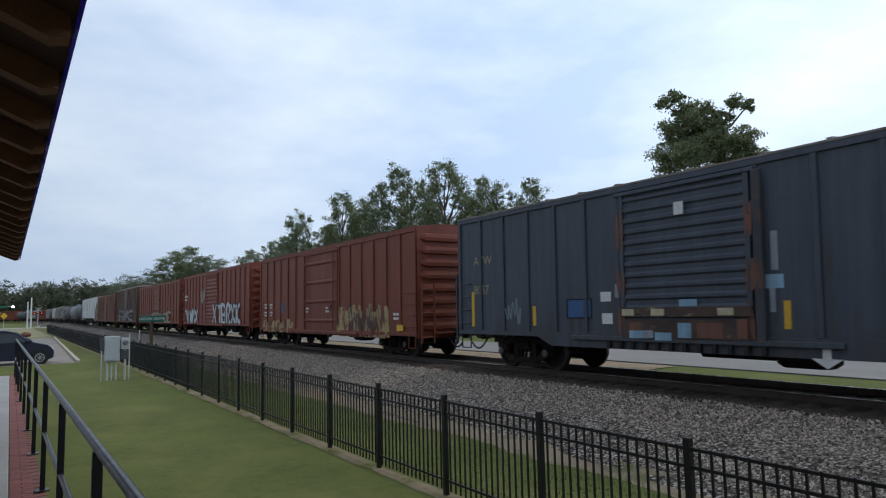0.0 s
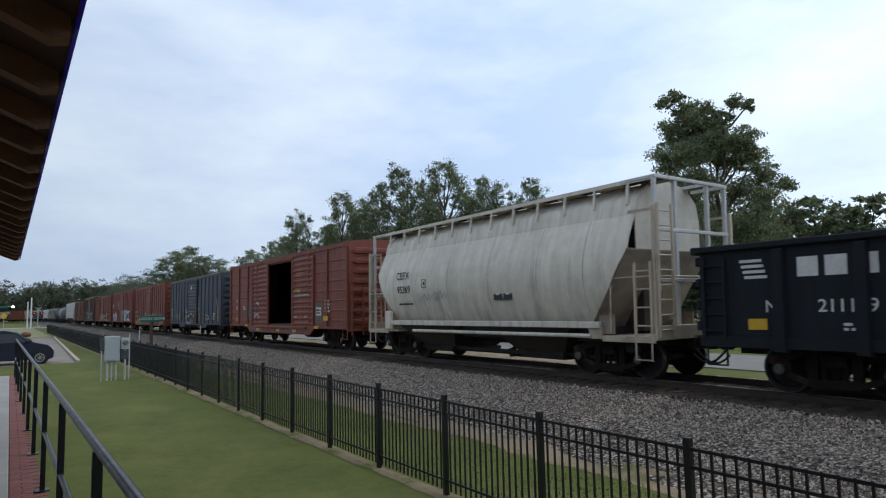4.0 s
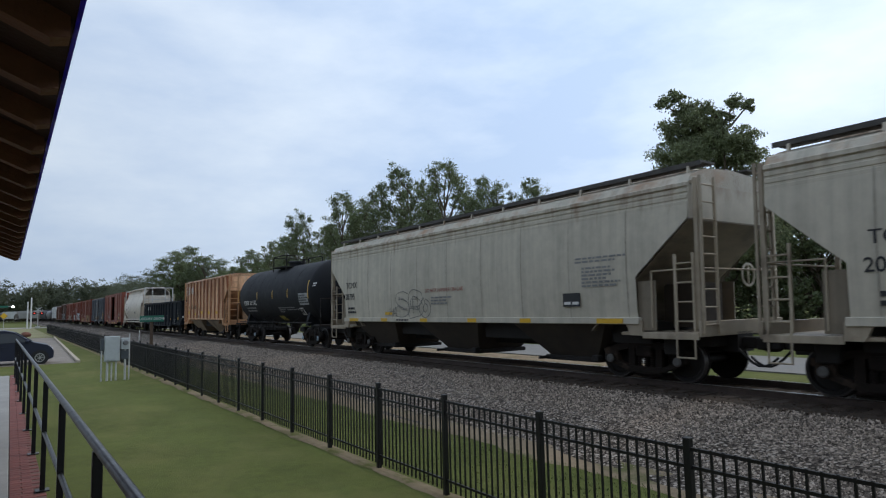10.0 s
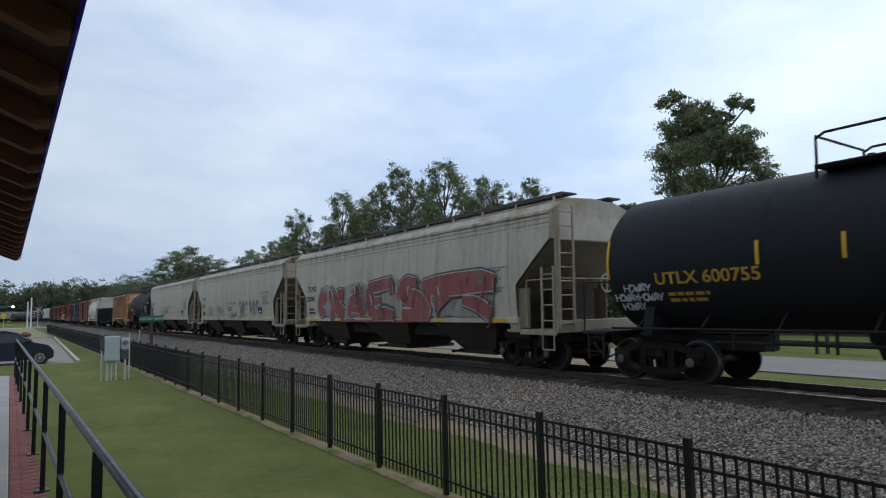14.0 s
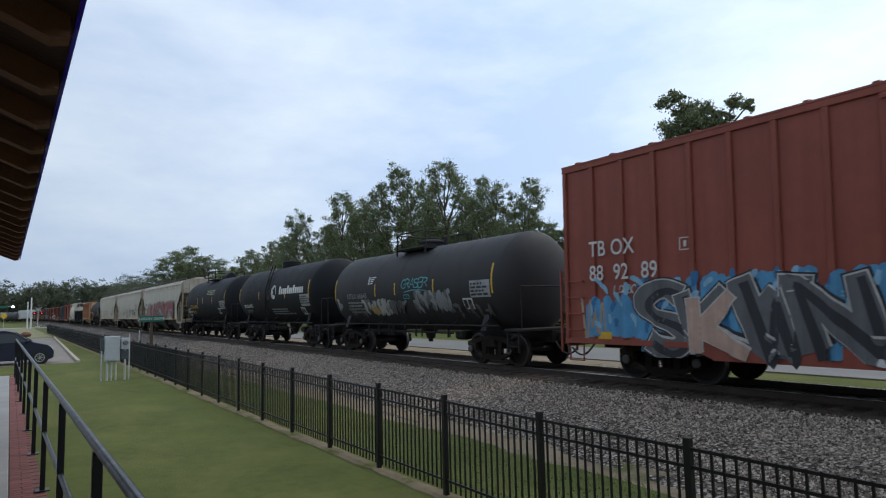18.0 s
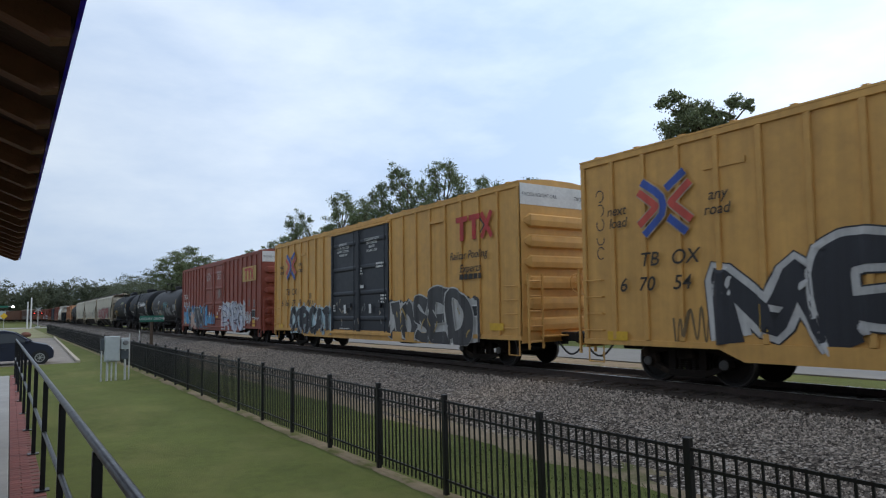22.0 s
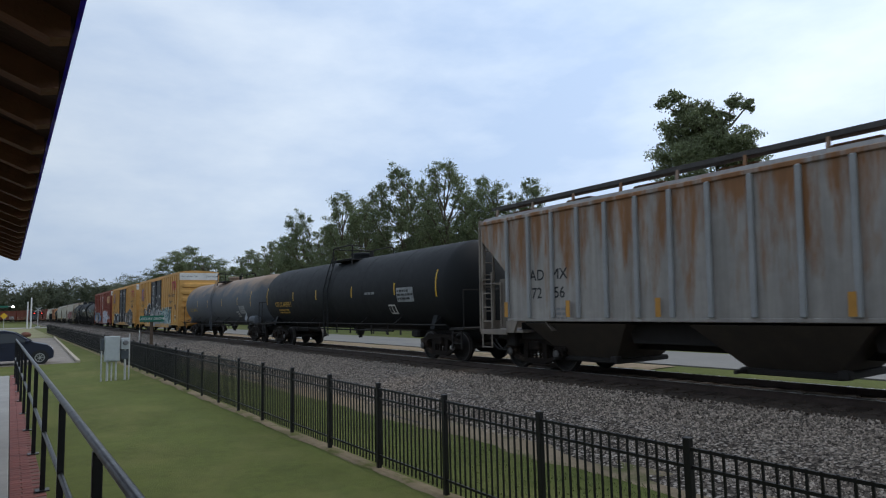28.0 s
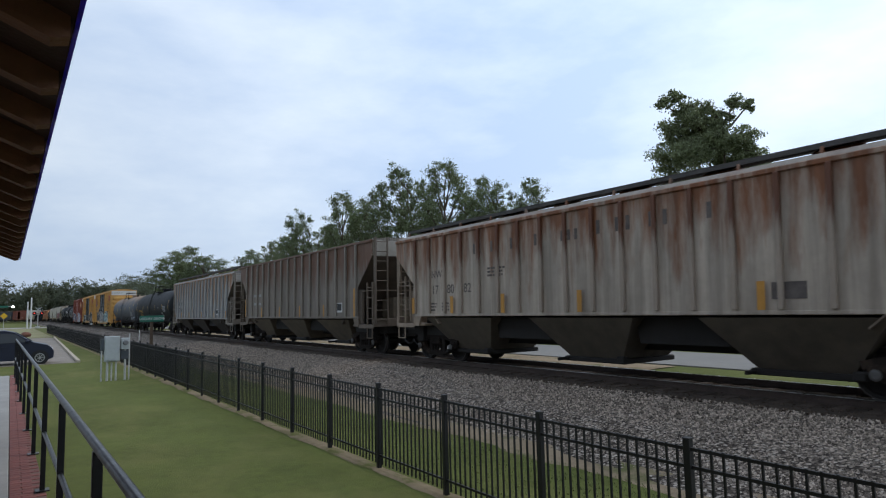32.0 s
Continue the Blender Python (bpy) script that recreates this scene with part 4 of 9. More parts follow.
        for q in edge_:
            part("door_stile", q, DM, dr)
        nr = 13 if corr_door else 4
        for k in range(nr):
            z = zb + (zt - zb) * (k + 0.5) / nr
            hh = (zt - zb) / nr * (0.3 if corr_door else 0.1)
            part("door_rib", Mesh().prism([(x0, z - hh), (x0 + s * 0.04, z - hh * 0.4), (x0 + s * 0.04, z + hh * 0.4), (x0, z + hh)], "y", y0 + 0.12, y1 - 0.12), DM, dr)
        if not corr_door:
            for q in (y0 + (y1 - y0) * 0.1, y0 + (y1 - y0) * 0.9):
                part("lock_rod", Mesh().tube((x0 + s * 0.07, q, zb), (x0 + s * 0.07, q, zt), 0.022), DM, dr)
            part("door_handle", Mesh().box(min(x0 + s * 0.05, x0 + s * 0.11), max(x0 + s * 0.05, x0 + s * 0.11), y0 + 0.5, y0 + 0.75, zb + 0.9, zb + 1.1, 0.02), DM, dr)
    for s in (-1, 1):
        part("door_track", Mesh().box(min(s * W, s * (W + 0.12)), max(s * W, s * (W + 0.12)), d0 - (0.15 if doors == 2 else dw * 0.5), d1 + (0.15 if doors == 2 else dw * 0.5), sill - 0.06, sill + 0.04, 0.01), P, car)
        part("door_header", Mesh().box(min(s * W, s * (W + 0.11)), max(s * W, s * (W + 0.11)), d0 - 0.1, d1 + 0.1, H - 0.24, H - 0.16, 0.01), P, car)
        if open_door and s == -1:
            leaf(d1 - 0.05, d1 + dw * 0.74, s)
            leaf(d0 - dw * 0.76, d0 + 0.02, s)
        elif doors == 2:
            leaf(d0, dc, s)
            leaf(dc, d1, s)
        else:
            leaf(d0, d1, s)
    if open_door:
        part("lining", Mesh().box(-W + 0.04, W - 0.05, -hl + 0.06, hl - 0.06, sill + 0.121, sill + 0.14), mat("worn_wood_floor", (0.09, 0.07, 0.05), grain=8, bump=0.3), car, "worn wooden floor inside the car")
    tc = hl - 2.35
    for y in (-tc, tc):
        add_truck(car, y)
    m = Mesh().box(-0.55, 0.05, -2.2, -1.2, 0.42, 0.85, 0.08).tube((0.4, -0.9, 0.62), (0.4, 0.9, 0.62), 0.17, 14)
    part("brake_gear", m, UNDER, car)
    def x_of(y):
        if d0 < y < d1:
            return -W - 0.085 if not (open_door) else -W
        near = min(abs(y - q) for q in ys)
        return -W - 0.001 - rib_d * min(1.0, max(0.0, (rib_w * 0.5 + 0.1 - near) / 0.1))
    return car, hl, x_of, W


def end_text(car, text, size, x, y, z, material):
    """Writing on a car's rear end, read towards +x."""
    cu = bpy.data.curves.new("end_lettering", "FONT")
    cu.body, cu.size = text, size / 0.72
    tmp = bpy.data.objects.new("end_lettering", cu)
    me = bpy.data.meshes.new_from_object(tmp)
    bpy.data.objects.remove(tmp)
    bpy.data.curves.remove(cu)
    me.materials.clear()
    me.materials.append(material)
    return part("end_lettering", me, None, car, at=Matrix(((1, 0, 0, x), (0, 0, -1, y), (0, 1, 0, z), (0, 0, 0, 1))))


def text_bars_end(car, material, y, sg, z, h):
    m = Mesh()
    for x0, n in ((-1.2, 3), (0.5, 2)):
        for k in range(n):
            m.box(x0 + k * 0.28, x0 + k * 0.28 + 0.22, min(y, y + sg * 0.004), max(y, y + sg * 0.004), z - h / 2, z + h / 2)
    part("end_stencil", m, material, car)


def hopper(label, front, rear, eave, col, rust=0.2, ribs=16, bays=3, sill=1.40, key="hopper", top=0.3, walk_h=0.0, spots=RUST, curved=False,
           low_mat=None, rib_mat=None, end_in=0.75, slope_y=1.75, roof_w=None, trough=False, name="covered_hopper", posts=2, knee=(0.32, 0.72), bulge=0.1, edge=0.16, rib_span=None, grad=None, runs=0.22, sink=0.0, pale=None, framed=False, end_col=None):
    """A covered hopper. end_in: how far the roof end stands in from the platform end; the lower sheets slope in by slope_y."""
    car, hl = new_car(name, label, "hopper car", front, rear)
    P = paint("paint_" + key, col, rust, spots=spots, edge=edge, grad=grad, runs=runs, pale=pale)
    # recessed end sheets: body paint darkened for grime and for the recess's shade
    GRIME_SHADE = paint("end_grime_shade_" + key, [c * q for c, q in zip(col, (0.42, 0.38, 0.34))], 0.5, False, spots=(0.045, 0.034, 0.025), edge=0.3)
    RB = rib_mat or P
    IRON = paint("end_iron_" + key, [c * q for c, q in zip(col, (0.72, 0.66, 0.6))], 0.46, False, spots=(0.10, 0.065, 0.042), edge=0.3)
    # bay steel: grime, its colour darkened further by the shade under the car
    LOW = low_mat or mat("grimy_shaded_bay_steel", (0.05, 0.038, 0.027), rough=0.85, grain=3, vary=0.35, spots=(0.03, 0.025, 0.02), spot_amt=0.5, spot_scale=(1, 0.8, 1.2), bump=0.2, edge=0.3)
    W = 1.56
    bl = hl - end_in            # half length of the body at the eave
    bs = bl - slope_y           # half length at the side sill
    z1, ze = sill + (eave - sill) * knee[0], sill + (eave - sill) * knee[1]   # the end cut: upright to z1, sloping out to ze
    def span(z):
        return bs if z <= z1 else (bl if z >= ze else bs + (bl - bs) * (z - z1) / (ze - z1))
    WE = W - sink - bulge * 0.06 if curved and sink else W      # half width at the eave and the end sheets
    # side sheets as closed shells
    for s in (-1, 1):
        m = Mesh()
        pr = [(-bs, sill), (bs, sill), (bs, z1), (bl, ze), (bl, eave), (-bl, eave), (-bl, ze), (-bs, z1)]
        if curved:
            lay = [(sill + (eave - sill) * q, bulge * math.sin(math.pi * (0.08 + 0.86 * q)) - bulge * 0.25 - sink) for q in sorted((0.0, 0.1, 0.2, 0.3, 0.42, 0.54, 0.66, 0.78, 0.9, 1.0) + knee)]
            ny = 14
            rows = []
            for z, out in lay:
                h = span(z)
                rows.append([(s * (W + out), -h + 2 * h * k / ny, z) for k in range(ny + 1)])
            m.loft(rows, closed=False, caps=False)
            rows2 = [[(x - s * 0.02, y, z) for x, y, z in r] for r in rows]
            m.loft(rows2, closed=False, caps=False)
        else:
            m.prism(pr, "x", min(s * W, s * (W - 0.03)), max(s * W, s * (W - 0.03)))
        part("side_sheet", m, P, car, smooth=curved)
        part("side_sill", Mesh().box(min(s * (W - 0.06), s * (W + (0.07 if curved else 0.012))), max(s * (W - 0.06), s * (W + (0.07 if curved else 0.012))), -bs - 0.06, bs + 0.06, sill - (0.12 if curved else 0.05), sill + 0.03, 0.012), P, car)
        for sg in (-1, 1):
            part("bolster_web", Mesh().prism([(sg * (bs - 0.35), sill - 0.05), (sg * (bs + 0.1), sill - 0.05), (sg * (bs + 0.1), sill - 0.36), (sg * (bs - 0.2), sill - 0.36)], "x", min(s * (W - 0.05), s * (W + 0.02)), max(s * (W - 0.05), s * (W + 0.02))), IRON, car)
            part("platform_sill", Mesh().box(min(s * (W - 0.03), s * (W + 0.015)), max(s * (W - 0.03), s * (W + 0.015)), min(sg * (bs + 0.1), sg * (hl - 0.06)), max(sg * (bs + 0.1), sg * (hl - 0.06)), sill - 0.42, sill - 0.28, 0.01), IRON, car)
        if not curved or trough:
            part("top_chord", Mesh().box(min(s * (W - 0.08), s * (W + 0.05)), max(s * (W - 0.08), s * (W + 0.05)), -bl, bl, eave - 0.07, eave + 0.03, 0.015), P, car)
        if trough:
            part("eave_band", Mesh().box(min(s * (W - 0.09), s * (W + 0.03)), max(s * (W - 0.09), s * (W + 0.03)), -bl, bl, eave - 0.44, eave - 0.35, 0.015), P, car)
            part("eave_band", Mesh().box(min(s * (W - 0.09), s * (W + 0.035)), max(s * (W - 0.09), s * (W + 0.035)), -bl, bl, eave - 0.32, eave - 0.22, 0.015), P, car)
            part("eave_band", Mesh().box(min(s * (W - 0.09), s * (W + 0.03)), max(s * (W - 0.09), s * (W + 0.03)), -bl, bl, eave - 0.19, eave - 0.1, 0.015), P, car)
    ys = []
    if ribs:
        rs = rib_span or bs - 0.05
        ys = [-rs + 2 * rs * k / (ribs - 1) for k in range(ribs)]
        for y in ys:
            z0 = sill + 0.04
            me = Mesh().box(-0.085, 0, -0.05, 0.05, z0, eave - 0.06, 0.015)
            rb = part("side_post", me, RB, car, at=(-W, y, 0))
            part("side_post", rb.data, RB, car, at=pose(W, y, 0, 0, 0, 180))
    # roof
    rw = roof_w or WE
    m = Mesh()
    m.loft([[(-WE, y, eave), (-rw * 0.92, y, eave + top * 0.45), (-rw * 0.6, y, eave + top * 0.85), (0, y, eave + top), (rw * 0.6, y, eave + top * 0.85), (rw * 0.92, y, eave + top * 0.45), (WE, y, eave)] for y in (-bl, bl)])
    rf = part("roof", m, paint("roofsheet_" + key, [c * (0.95 if curved else 0.55) for c in col], 0.6 if trough else 0.12 if curved else 0.5, False, spots=(0.33, 0.165, 0.075) if trough else RUST, edge=0.22), car, smooth=True)
    hatch = Mesh()
    if trough:
        hatch.box(-0.35, 0.35, -bl + 0.6, bl - 0.6, eave + top - 0.02, eave + top + 0.13, 0.03)
        part("hatch_cover", hatch, P, rf, "long trough hatch cover")
    else:
        hm = None
        nh = 8
        for k in range(nh):
            y = -bl + 1.0 + (2 * bl - 2) * k / (nh - 1)
            for s in (-0.55, 0.55):
                if hm is None:
                    hm = Mesh().box(-0.33, 0.33, -0.42, 0.42, eave + top - 0.12, eave + top + 0.02, 0.03).data("hatch_cover", P)
                part("hatch_cover", hm, P, rf, at=(s, y, 0))
    # ends: upper plate, slope sheet, and dark lower space
    for sg in (-1, 1):
        m = Mesh()
        m.box(-WE, WE, min(sg * bl, sg * (bl - 0.03)), max(sg * bl, sg * (bl - 0.03)), ze, eave)
        m.prism([(-WE, eave), (WE, eave), (rw * 0.6, eave + top * 0.85), (0, eave + top), (-rw * 0.6, eave + top * 0.85)], "y", min(sg * bl, sg * (bl - 0.03)), max(sg * bl, sg * (bl - 0.03)))
        part("end_sheet", m, paint("end_" + key, end_col, 0.42, False, spots=(0.2, 0.1, 0.05), edge=0.2) if end_col else P, car)
        low = bs - (bl - bs) / (ze - z1) * (z1 - sill + 0.25)
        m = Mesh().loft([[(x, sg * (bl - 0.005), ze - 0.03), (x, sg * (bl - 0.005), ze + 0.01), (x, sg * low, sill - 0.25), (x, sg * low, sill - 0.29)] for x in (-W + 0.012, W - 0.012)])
        part("slope_sheet", m, GRIME_SHADE, car, "grimy sloped end sheet with the recess shade in its colour")
        # shear plate, platform, posts
        part("end_platform", Mesh().box(-W + 0.04, W - 0.04, min(sg * (bs - 0.5), sg * hl), max(sg * (bs - 0.5), sg * hl), sill - 0.36, sill - 0.29, 0.01), IRON, car)
        part("end_sill", Mesh().box(-W, W, min(sg * (hl - 0.06), sg * hl), max(sg * (hl - 0.06), sg * hl), sill - 0.36, sill - 0.05, 0.01), IRON, car)
        part("draft_sill", Mesh().box(-0.3, 0.3, min(sg * (bs - 0.8), sg * hl), max(sg * (bs - 0.8), sg * hl), 0.66, sill - 0.3), UNDER, car)
        for x in (-W + 0.06, W - 0.06):
            part("end_web", Mesh().box(x - 0.015, x + 0.015, min(sg * (bs - 0.02), sg * (bs + 0.42)), max(sg * (bs - 0.02), sg * (bs + 0.42)), sill - 0.25, z1 - 0.1), GRIME_SHADE, car, "flat web plate at the end")
        m = Mesh()
        m.box(-0.35, 0.35, min(sg * (bs - 0.2), sg * (bl - 0.5)), max(sg * (bs - 0.2), sg * (bl - 0.5)), sill - 0.22, sill + 0.75)
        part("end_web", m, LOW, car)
        for x in (-W + 0.1, W - 0.1):
            if framed:
                x = math.copysign(W - 0.04, x)
            yp = hl - 0.02 if framed else hl - 0.09
            part("corner_post", Mesh().box(x - 0.05, x + 0.05, min(sg * (yp - 0.045), sg * (yp + 0.045)), max(sg * (yp - 0.045), sg * (yp + 0.045)), sill - 0.2, eave + (0.05 if framed else 0.1 if posts > 1 else -0.3), 0.01), IRON, car)
            if posts > 1:
                part("top_tie", Mesh().bar((x, sg * (hl - 0.09), eave + 0.02), (x, sg * bl, eave + 0.02), 0.06, 0.06), IRON, car)
        ladder(car, -W + 0.02, sg * (hl - 0.36), sill - 0.25, sill + 1.32, 0.42, 4, IRON)
        if framed and sg > 0:
            part("top_tie", Mesh().bar((-W + 0.04, hl - 0.02, eave), (W - 0.04, hl - 0.02, eave), 0.07, 0.07), IRON, car)
            part("guard_rail", Mesh().box(-W, -W + 0.06, bs, hl, sill + 1.2, sill + 1.3, 0.01), IRON, car)
            part("guard_rail", Mesh().box(-W, W, hl - 0.06, hl, sill + 1.2, sill + 1.3, 0.01), IRON, car)
        else:
            ladder(car, -W + 0.32, sg * (hl + 0.02), sill - 0.3, eave + 0.12, 0.5, 9, IRON, "x")
        part("handrail", Mesh().pipe([(-W + 0.1, sg * (hl - 0.04), sill + 1.0), (W - 0.1, sg * (hl - 0.04), sill + 1.0)], 0.02), IRON, car)
        part("side_rail", Mesh().pipe([(-W + 0.02, sg * (hl - 0.1), sill + 1.0), (-W + 0.02, sg * (bs + 0.35), sill + 1.0), (-W + 0.02, sg * (bs + 0.35), sill - 0.2)], 0.02), IRON, car)
        part("side_step", Mesh().pipe([(-W, sg * (hl - 0.15), sill - 0.2), (-W, sg * (hl - 0.15), sill - 0.78), (-W, sg * (hl - 0.56), sill - 0.78), (-W, sg * (hl - 0.56), sill - 0.2)], 0.022), IRON, car)
        part("brake_rigging", Mesh().box(-1.2, 1.2, min(sg * (hl - 1.15), sg * (hl - 0.75)), max(sg * (hl - 1.15), sg * (hl - 0.75)), 0.6, sill - 0.34, 0.03).box(-0.95, 0.6, min(sg * (hl - 0.75), sg * (hl - 0.2)), max(sg * (hl - 0.75), sg * (hl - 0.2)), 0.78, sill - 0.36, 0.03), UNDER, car)
        add_coupler(car, sg * (hl - 0.1), sg)
        if sg == -1:
            bw = Mesh().spin([(0, 0.26), (0.03, 0.26), (0.03, 0.22), (0, 0.22), (0, 0.26)], (0.45, sg * (hl - 0.12), sill + 0.9), "y", 20)
            bw.box(0.43, 0.47, sg * (hl - 0.12), sg * (hl - 0.12) + 0.03, sill + 0.66, sill + 1.14)
            part("brake_wheel", bw, P, car, "brake hand wheel")
    part("centre_sill", Mesh().box(-0.3, 0.3, -bs, bs, 0.62, 1.2), UNDER, car)
    # hopper bays
    for k in range(bays):
        seg = 2 * bs / bays
        y = -bs + seg * (k + 0.5)
        zb0 = 0.42
        hb = min(1.3, seg * 0.17)
        ht = seg * 0.34
        y += seg * 0.04
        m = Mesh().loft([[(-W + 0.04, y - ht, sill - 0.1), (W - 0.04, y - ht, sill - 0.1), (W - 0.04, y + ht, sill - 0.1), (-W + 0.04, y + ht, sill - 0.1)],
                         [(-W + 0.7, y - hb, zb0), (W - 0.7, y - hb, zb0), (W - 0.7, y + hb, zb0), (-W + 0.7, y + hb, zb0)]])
        bay = part("hopper_bay", m, LOW, car, "sloped discharge bay with grime and shade in its colour")
        part("outlet_gate", Mesh().box(-W + 0.6, W - 0.6, y - hb - 0.12, y + hb + 0.12, 0.30, 0.42, 0.02).tube((-1.3, y + hb, 0.36), (1.3, y + hb, 0.36), 0.04).box(-1.22, -1.02, y - hb - 0.3, y - hb - 0.1, 0.34, 0.5, 0.02), UNDER, bay)
    # dark blocks added between the bays in place of the shade there
    for k in range(bays + 1):
        y = -bs + 2 * bs * k / bays
        q = bs / bays * 0.5
        part("cross_ridge", Mesh().prism([(max(-bs, y - q), sill - 0.1), (max(-bs, y - q * 0.9), 0.82), (min(bs, y + q * 0.9), 0.82), (min(bs, y + q), sill - 0.1)], "x", -W + 0.45, W - 0.45), UNDER, car)
    # running boards on the roof
    if walk_h:
        for s in (-1, 1):
            zw = eave + walk_h
            wk = part("running_board", Mesh().box(min(s * 0.62, s * 1.12), max(s * 0.62, s * 1.12), -hl + 0.15, hl - 0.15, zw, zw + 0.045), mat("dark_grating", (0.06, 0.055, 0.05), grain=30, vary=0.4, bump=0.5, bump_scale=90), car, "grated roof running board")
            n = 12
            for k in range(n):
                y = -bl + 0.25 + (2 * bl - 0.5) * k / (n - 1)
                part("board_bracket", Mesh().bar((s * 1.12, y, zw), (s * 1.18, y, eave + top * 0.3), 0.06, 0.05), P, wk)
            if s == -1:
                part("board_edge", Mesh().box(-1.15, -1.12, -hl + 0.15, hl - 0.15, zw - 0.05, zw + 0.05), P if curved and not trough else mat("dark_grating", (0.06, 0.055, 0.05)), wk)
    tc = hl - 1.75
    for y in (-tc, tc):
        add_truck(car, y)
    def x_of(y):
        if curved:
            return -W - 0.08
        return -W - (0.085 if any(abs(y - q) < 0.055 for q in ys) else 0.001)
    return car, hl, x_of, W


def tank(label, truck_f, truck_r, col, r=1.55, zc=2.6, over=1.36, rust=0.1, key="tank", spots=RUST, dome=True, mid_ladder=False, platform=True, name="tank_car", band=None, reflect=None, grad=None, cap=None, spec=0.22):
    """A tank car, placed by its two trucks; the shell reaches past them by over."""
    car, _ = new_car(name, label, "tank car", truck_f, truck_r)
    tc = (truck_f - truck_r) / 2
    hl = tc + over
    P = paint("paint_" + key, col, rust, streak=False, spots=spots, rough=0.66, edge=0.35, grad=grad, runs=0.05, spec=spec)
    prof = [(-hl, 0.02)]
    for k in range(1, 9):
        a = math.pi / 2 * k / 8
        prof.append((-hl + 0.62 * (1 - math.cos(a)), r * math.sin(a)))
    ns = 8
    for k in range(1, ns):
        prof.append((-hl + 0.62 + (2 * hl - 1.24) * k / ns, r))
    prof += [(-y, q) for y, q in reversed(prof[:9])]
    sh = part("tank_shell", Mesh().spin(prof, (0, 0, zc), "y", 44), P, car, smooth=True)
    for k in range(1, 6):
        y = -hl + 0.62 + (2 * hl - 1.24) * k / 6
        part("weld_seam", Mesh().spin([(y - 0.02, r - 0.004), (y - 0.012, r + 0.005), (y + 0.012, r + 0.005), (y + 0.02, r - 0.004)], (0, 0, zc), "y", 44), P, sh, smooth=True)
    if band:
        for y in band:
            part("shell_band", Mesh().spin([(y - 0.07, r - 0.002), (y - 0.07, r + 0.02), (y + 0.07, r + 0.02), (y + 0.07, r - 0.002)], (0, 0, zc), "y", 44), UNDER if key == "black" else P, sh, smooth=True)
    end = hl + 0.42
    for sg in (-1, 1):
        part("stub_sill", Mesh().box(-0.32, 0.32, min(sg * (tc - 2.0), sg * end), max(sg * (tc - 2.0), sg * end), 0.68, 1.02, 0.02), UNDER, car)
        part("bolster_cradle", Mesh().loft([[(x, sg * tc + q, z) for x, z in ((-1.35, 1.02), (1.35, 1.02), (1.2, zc - 0.95), (0.6, zc - 1.42), (-0.6, zc - 1.42), (-1.2, zc - 0.95))] for q in (-0.12, 0.12)]), P, car)
        part("end_platform", Mesh().box(-1.45, 1.45, min(sg * (end - 0.75), sg * end), max(sg * (end - 0.75), sg * end), 1.02, 1.09, 0.01), UNDER, car)
        part("end_rail", Mesh().pipe([(-1.4, sg * (end - 0.05), 1.05), (-1.4, sg * (end - 0.05), 2.25), (1.4, sg * (end - 0.05), 2.25), (1.4, sg * (end - 0.05), 1.05)], 0.022), UNDER, car)
        ladder(car, -1.4, sg * (end - 0.4), 0.45, 1.1, 0.45, 2, UNDER, name="step")
        add_coupler(car, sg * end, sg)
        add_truck(car, sg * tc, cap=cap)
    hang = Mesh().box(-0.02, 0.02, -0.02, 0.02, 0.78, 1.16).data("pipe_hanger", UNDER)
    for k in range(9):
        part("pipe_hanger", hang, UNDER, car, at=(-1.4, -tc * 0.62 + tc * 1.24 * (k + 0.23 * (k % 3)) / 9, 0))
    part("train_pipe", Mesh().tube((-1.3, -tc * 0.65, 0.92), (-1.3, tc * 0.65, 0.92), 0.03), UNDER, car)
    for s in (-1, 1):
        part("side_handrail", Mesh().tube((s * 1.46, -hl + 0.5, 1.17), (s * 1.46, hl - 0.5, 1.17), 0.024), UNDER, car)
        for k in range(7):
            y = -hl + 1.2 + (2 * hl - 2.4) * k / 6
            part("rail_bracket", Mesh().bar((s * 1.46, y, 1.17), (s * 1.05, y, 1.5), 0.03, 0.03), UNDER, car)
    part("outlet", Mesh().spin([(0.62, 0.14), (0.8, 0.2), (0.95, 0.32), (1.12, 0.34)], (0, 0.3, 0), "z", 16).tube((0, 0.3, 0.5), (0, 0.3, 0.7), 0.09), UNDER, car)
    part("brake_gear", Mesh().box(-0.8, -0.4, -tc + 1.7, -tc + 2.2, 0.68, 0.95, 0.06), UNDER, car)
    zt = zc + r
    if dome:
        part("manway", Mesh().spin([(zt - 0.12, 0.42), (zt + 0.16, 0.42), (zt + 0.16, 0.5), (zt + 0.22, 0.5), (zt + 0.26, 0.36), (zt + 0.27, 0.02)], (0, 0.1, 0), "z", 22), P, car, smooth=True)
    if platform:
        pl = part("top_platform", Mesh().box(-1.0, -0.5, -0.95, 0.95, zt - 0.13, zt - 0.09), UNDER, car, "dark grated platform beside the manway")
        part("top_platform", Mesh().box(0.5, 1.0, -0.95, 0.95, zt - 0.13, zt - 0.09), UNDER, car)
        part("platform_frame", Mesh().pipe([(-1.02, -0.95, zt - 0.3), (-1.02, -0.95, zt - 0.08), (-1.02, 0.95, zt - 0.08), (-1.02, 0.95, zt - 0.3)], 0.03), UNDER, pl)
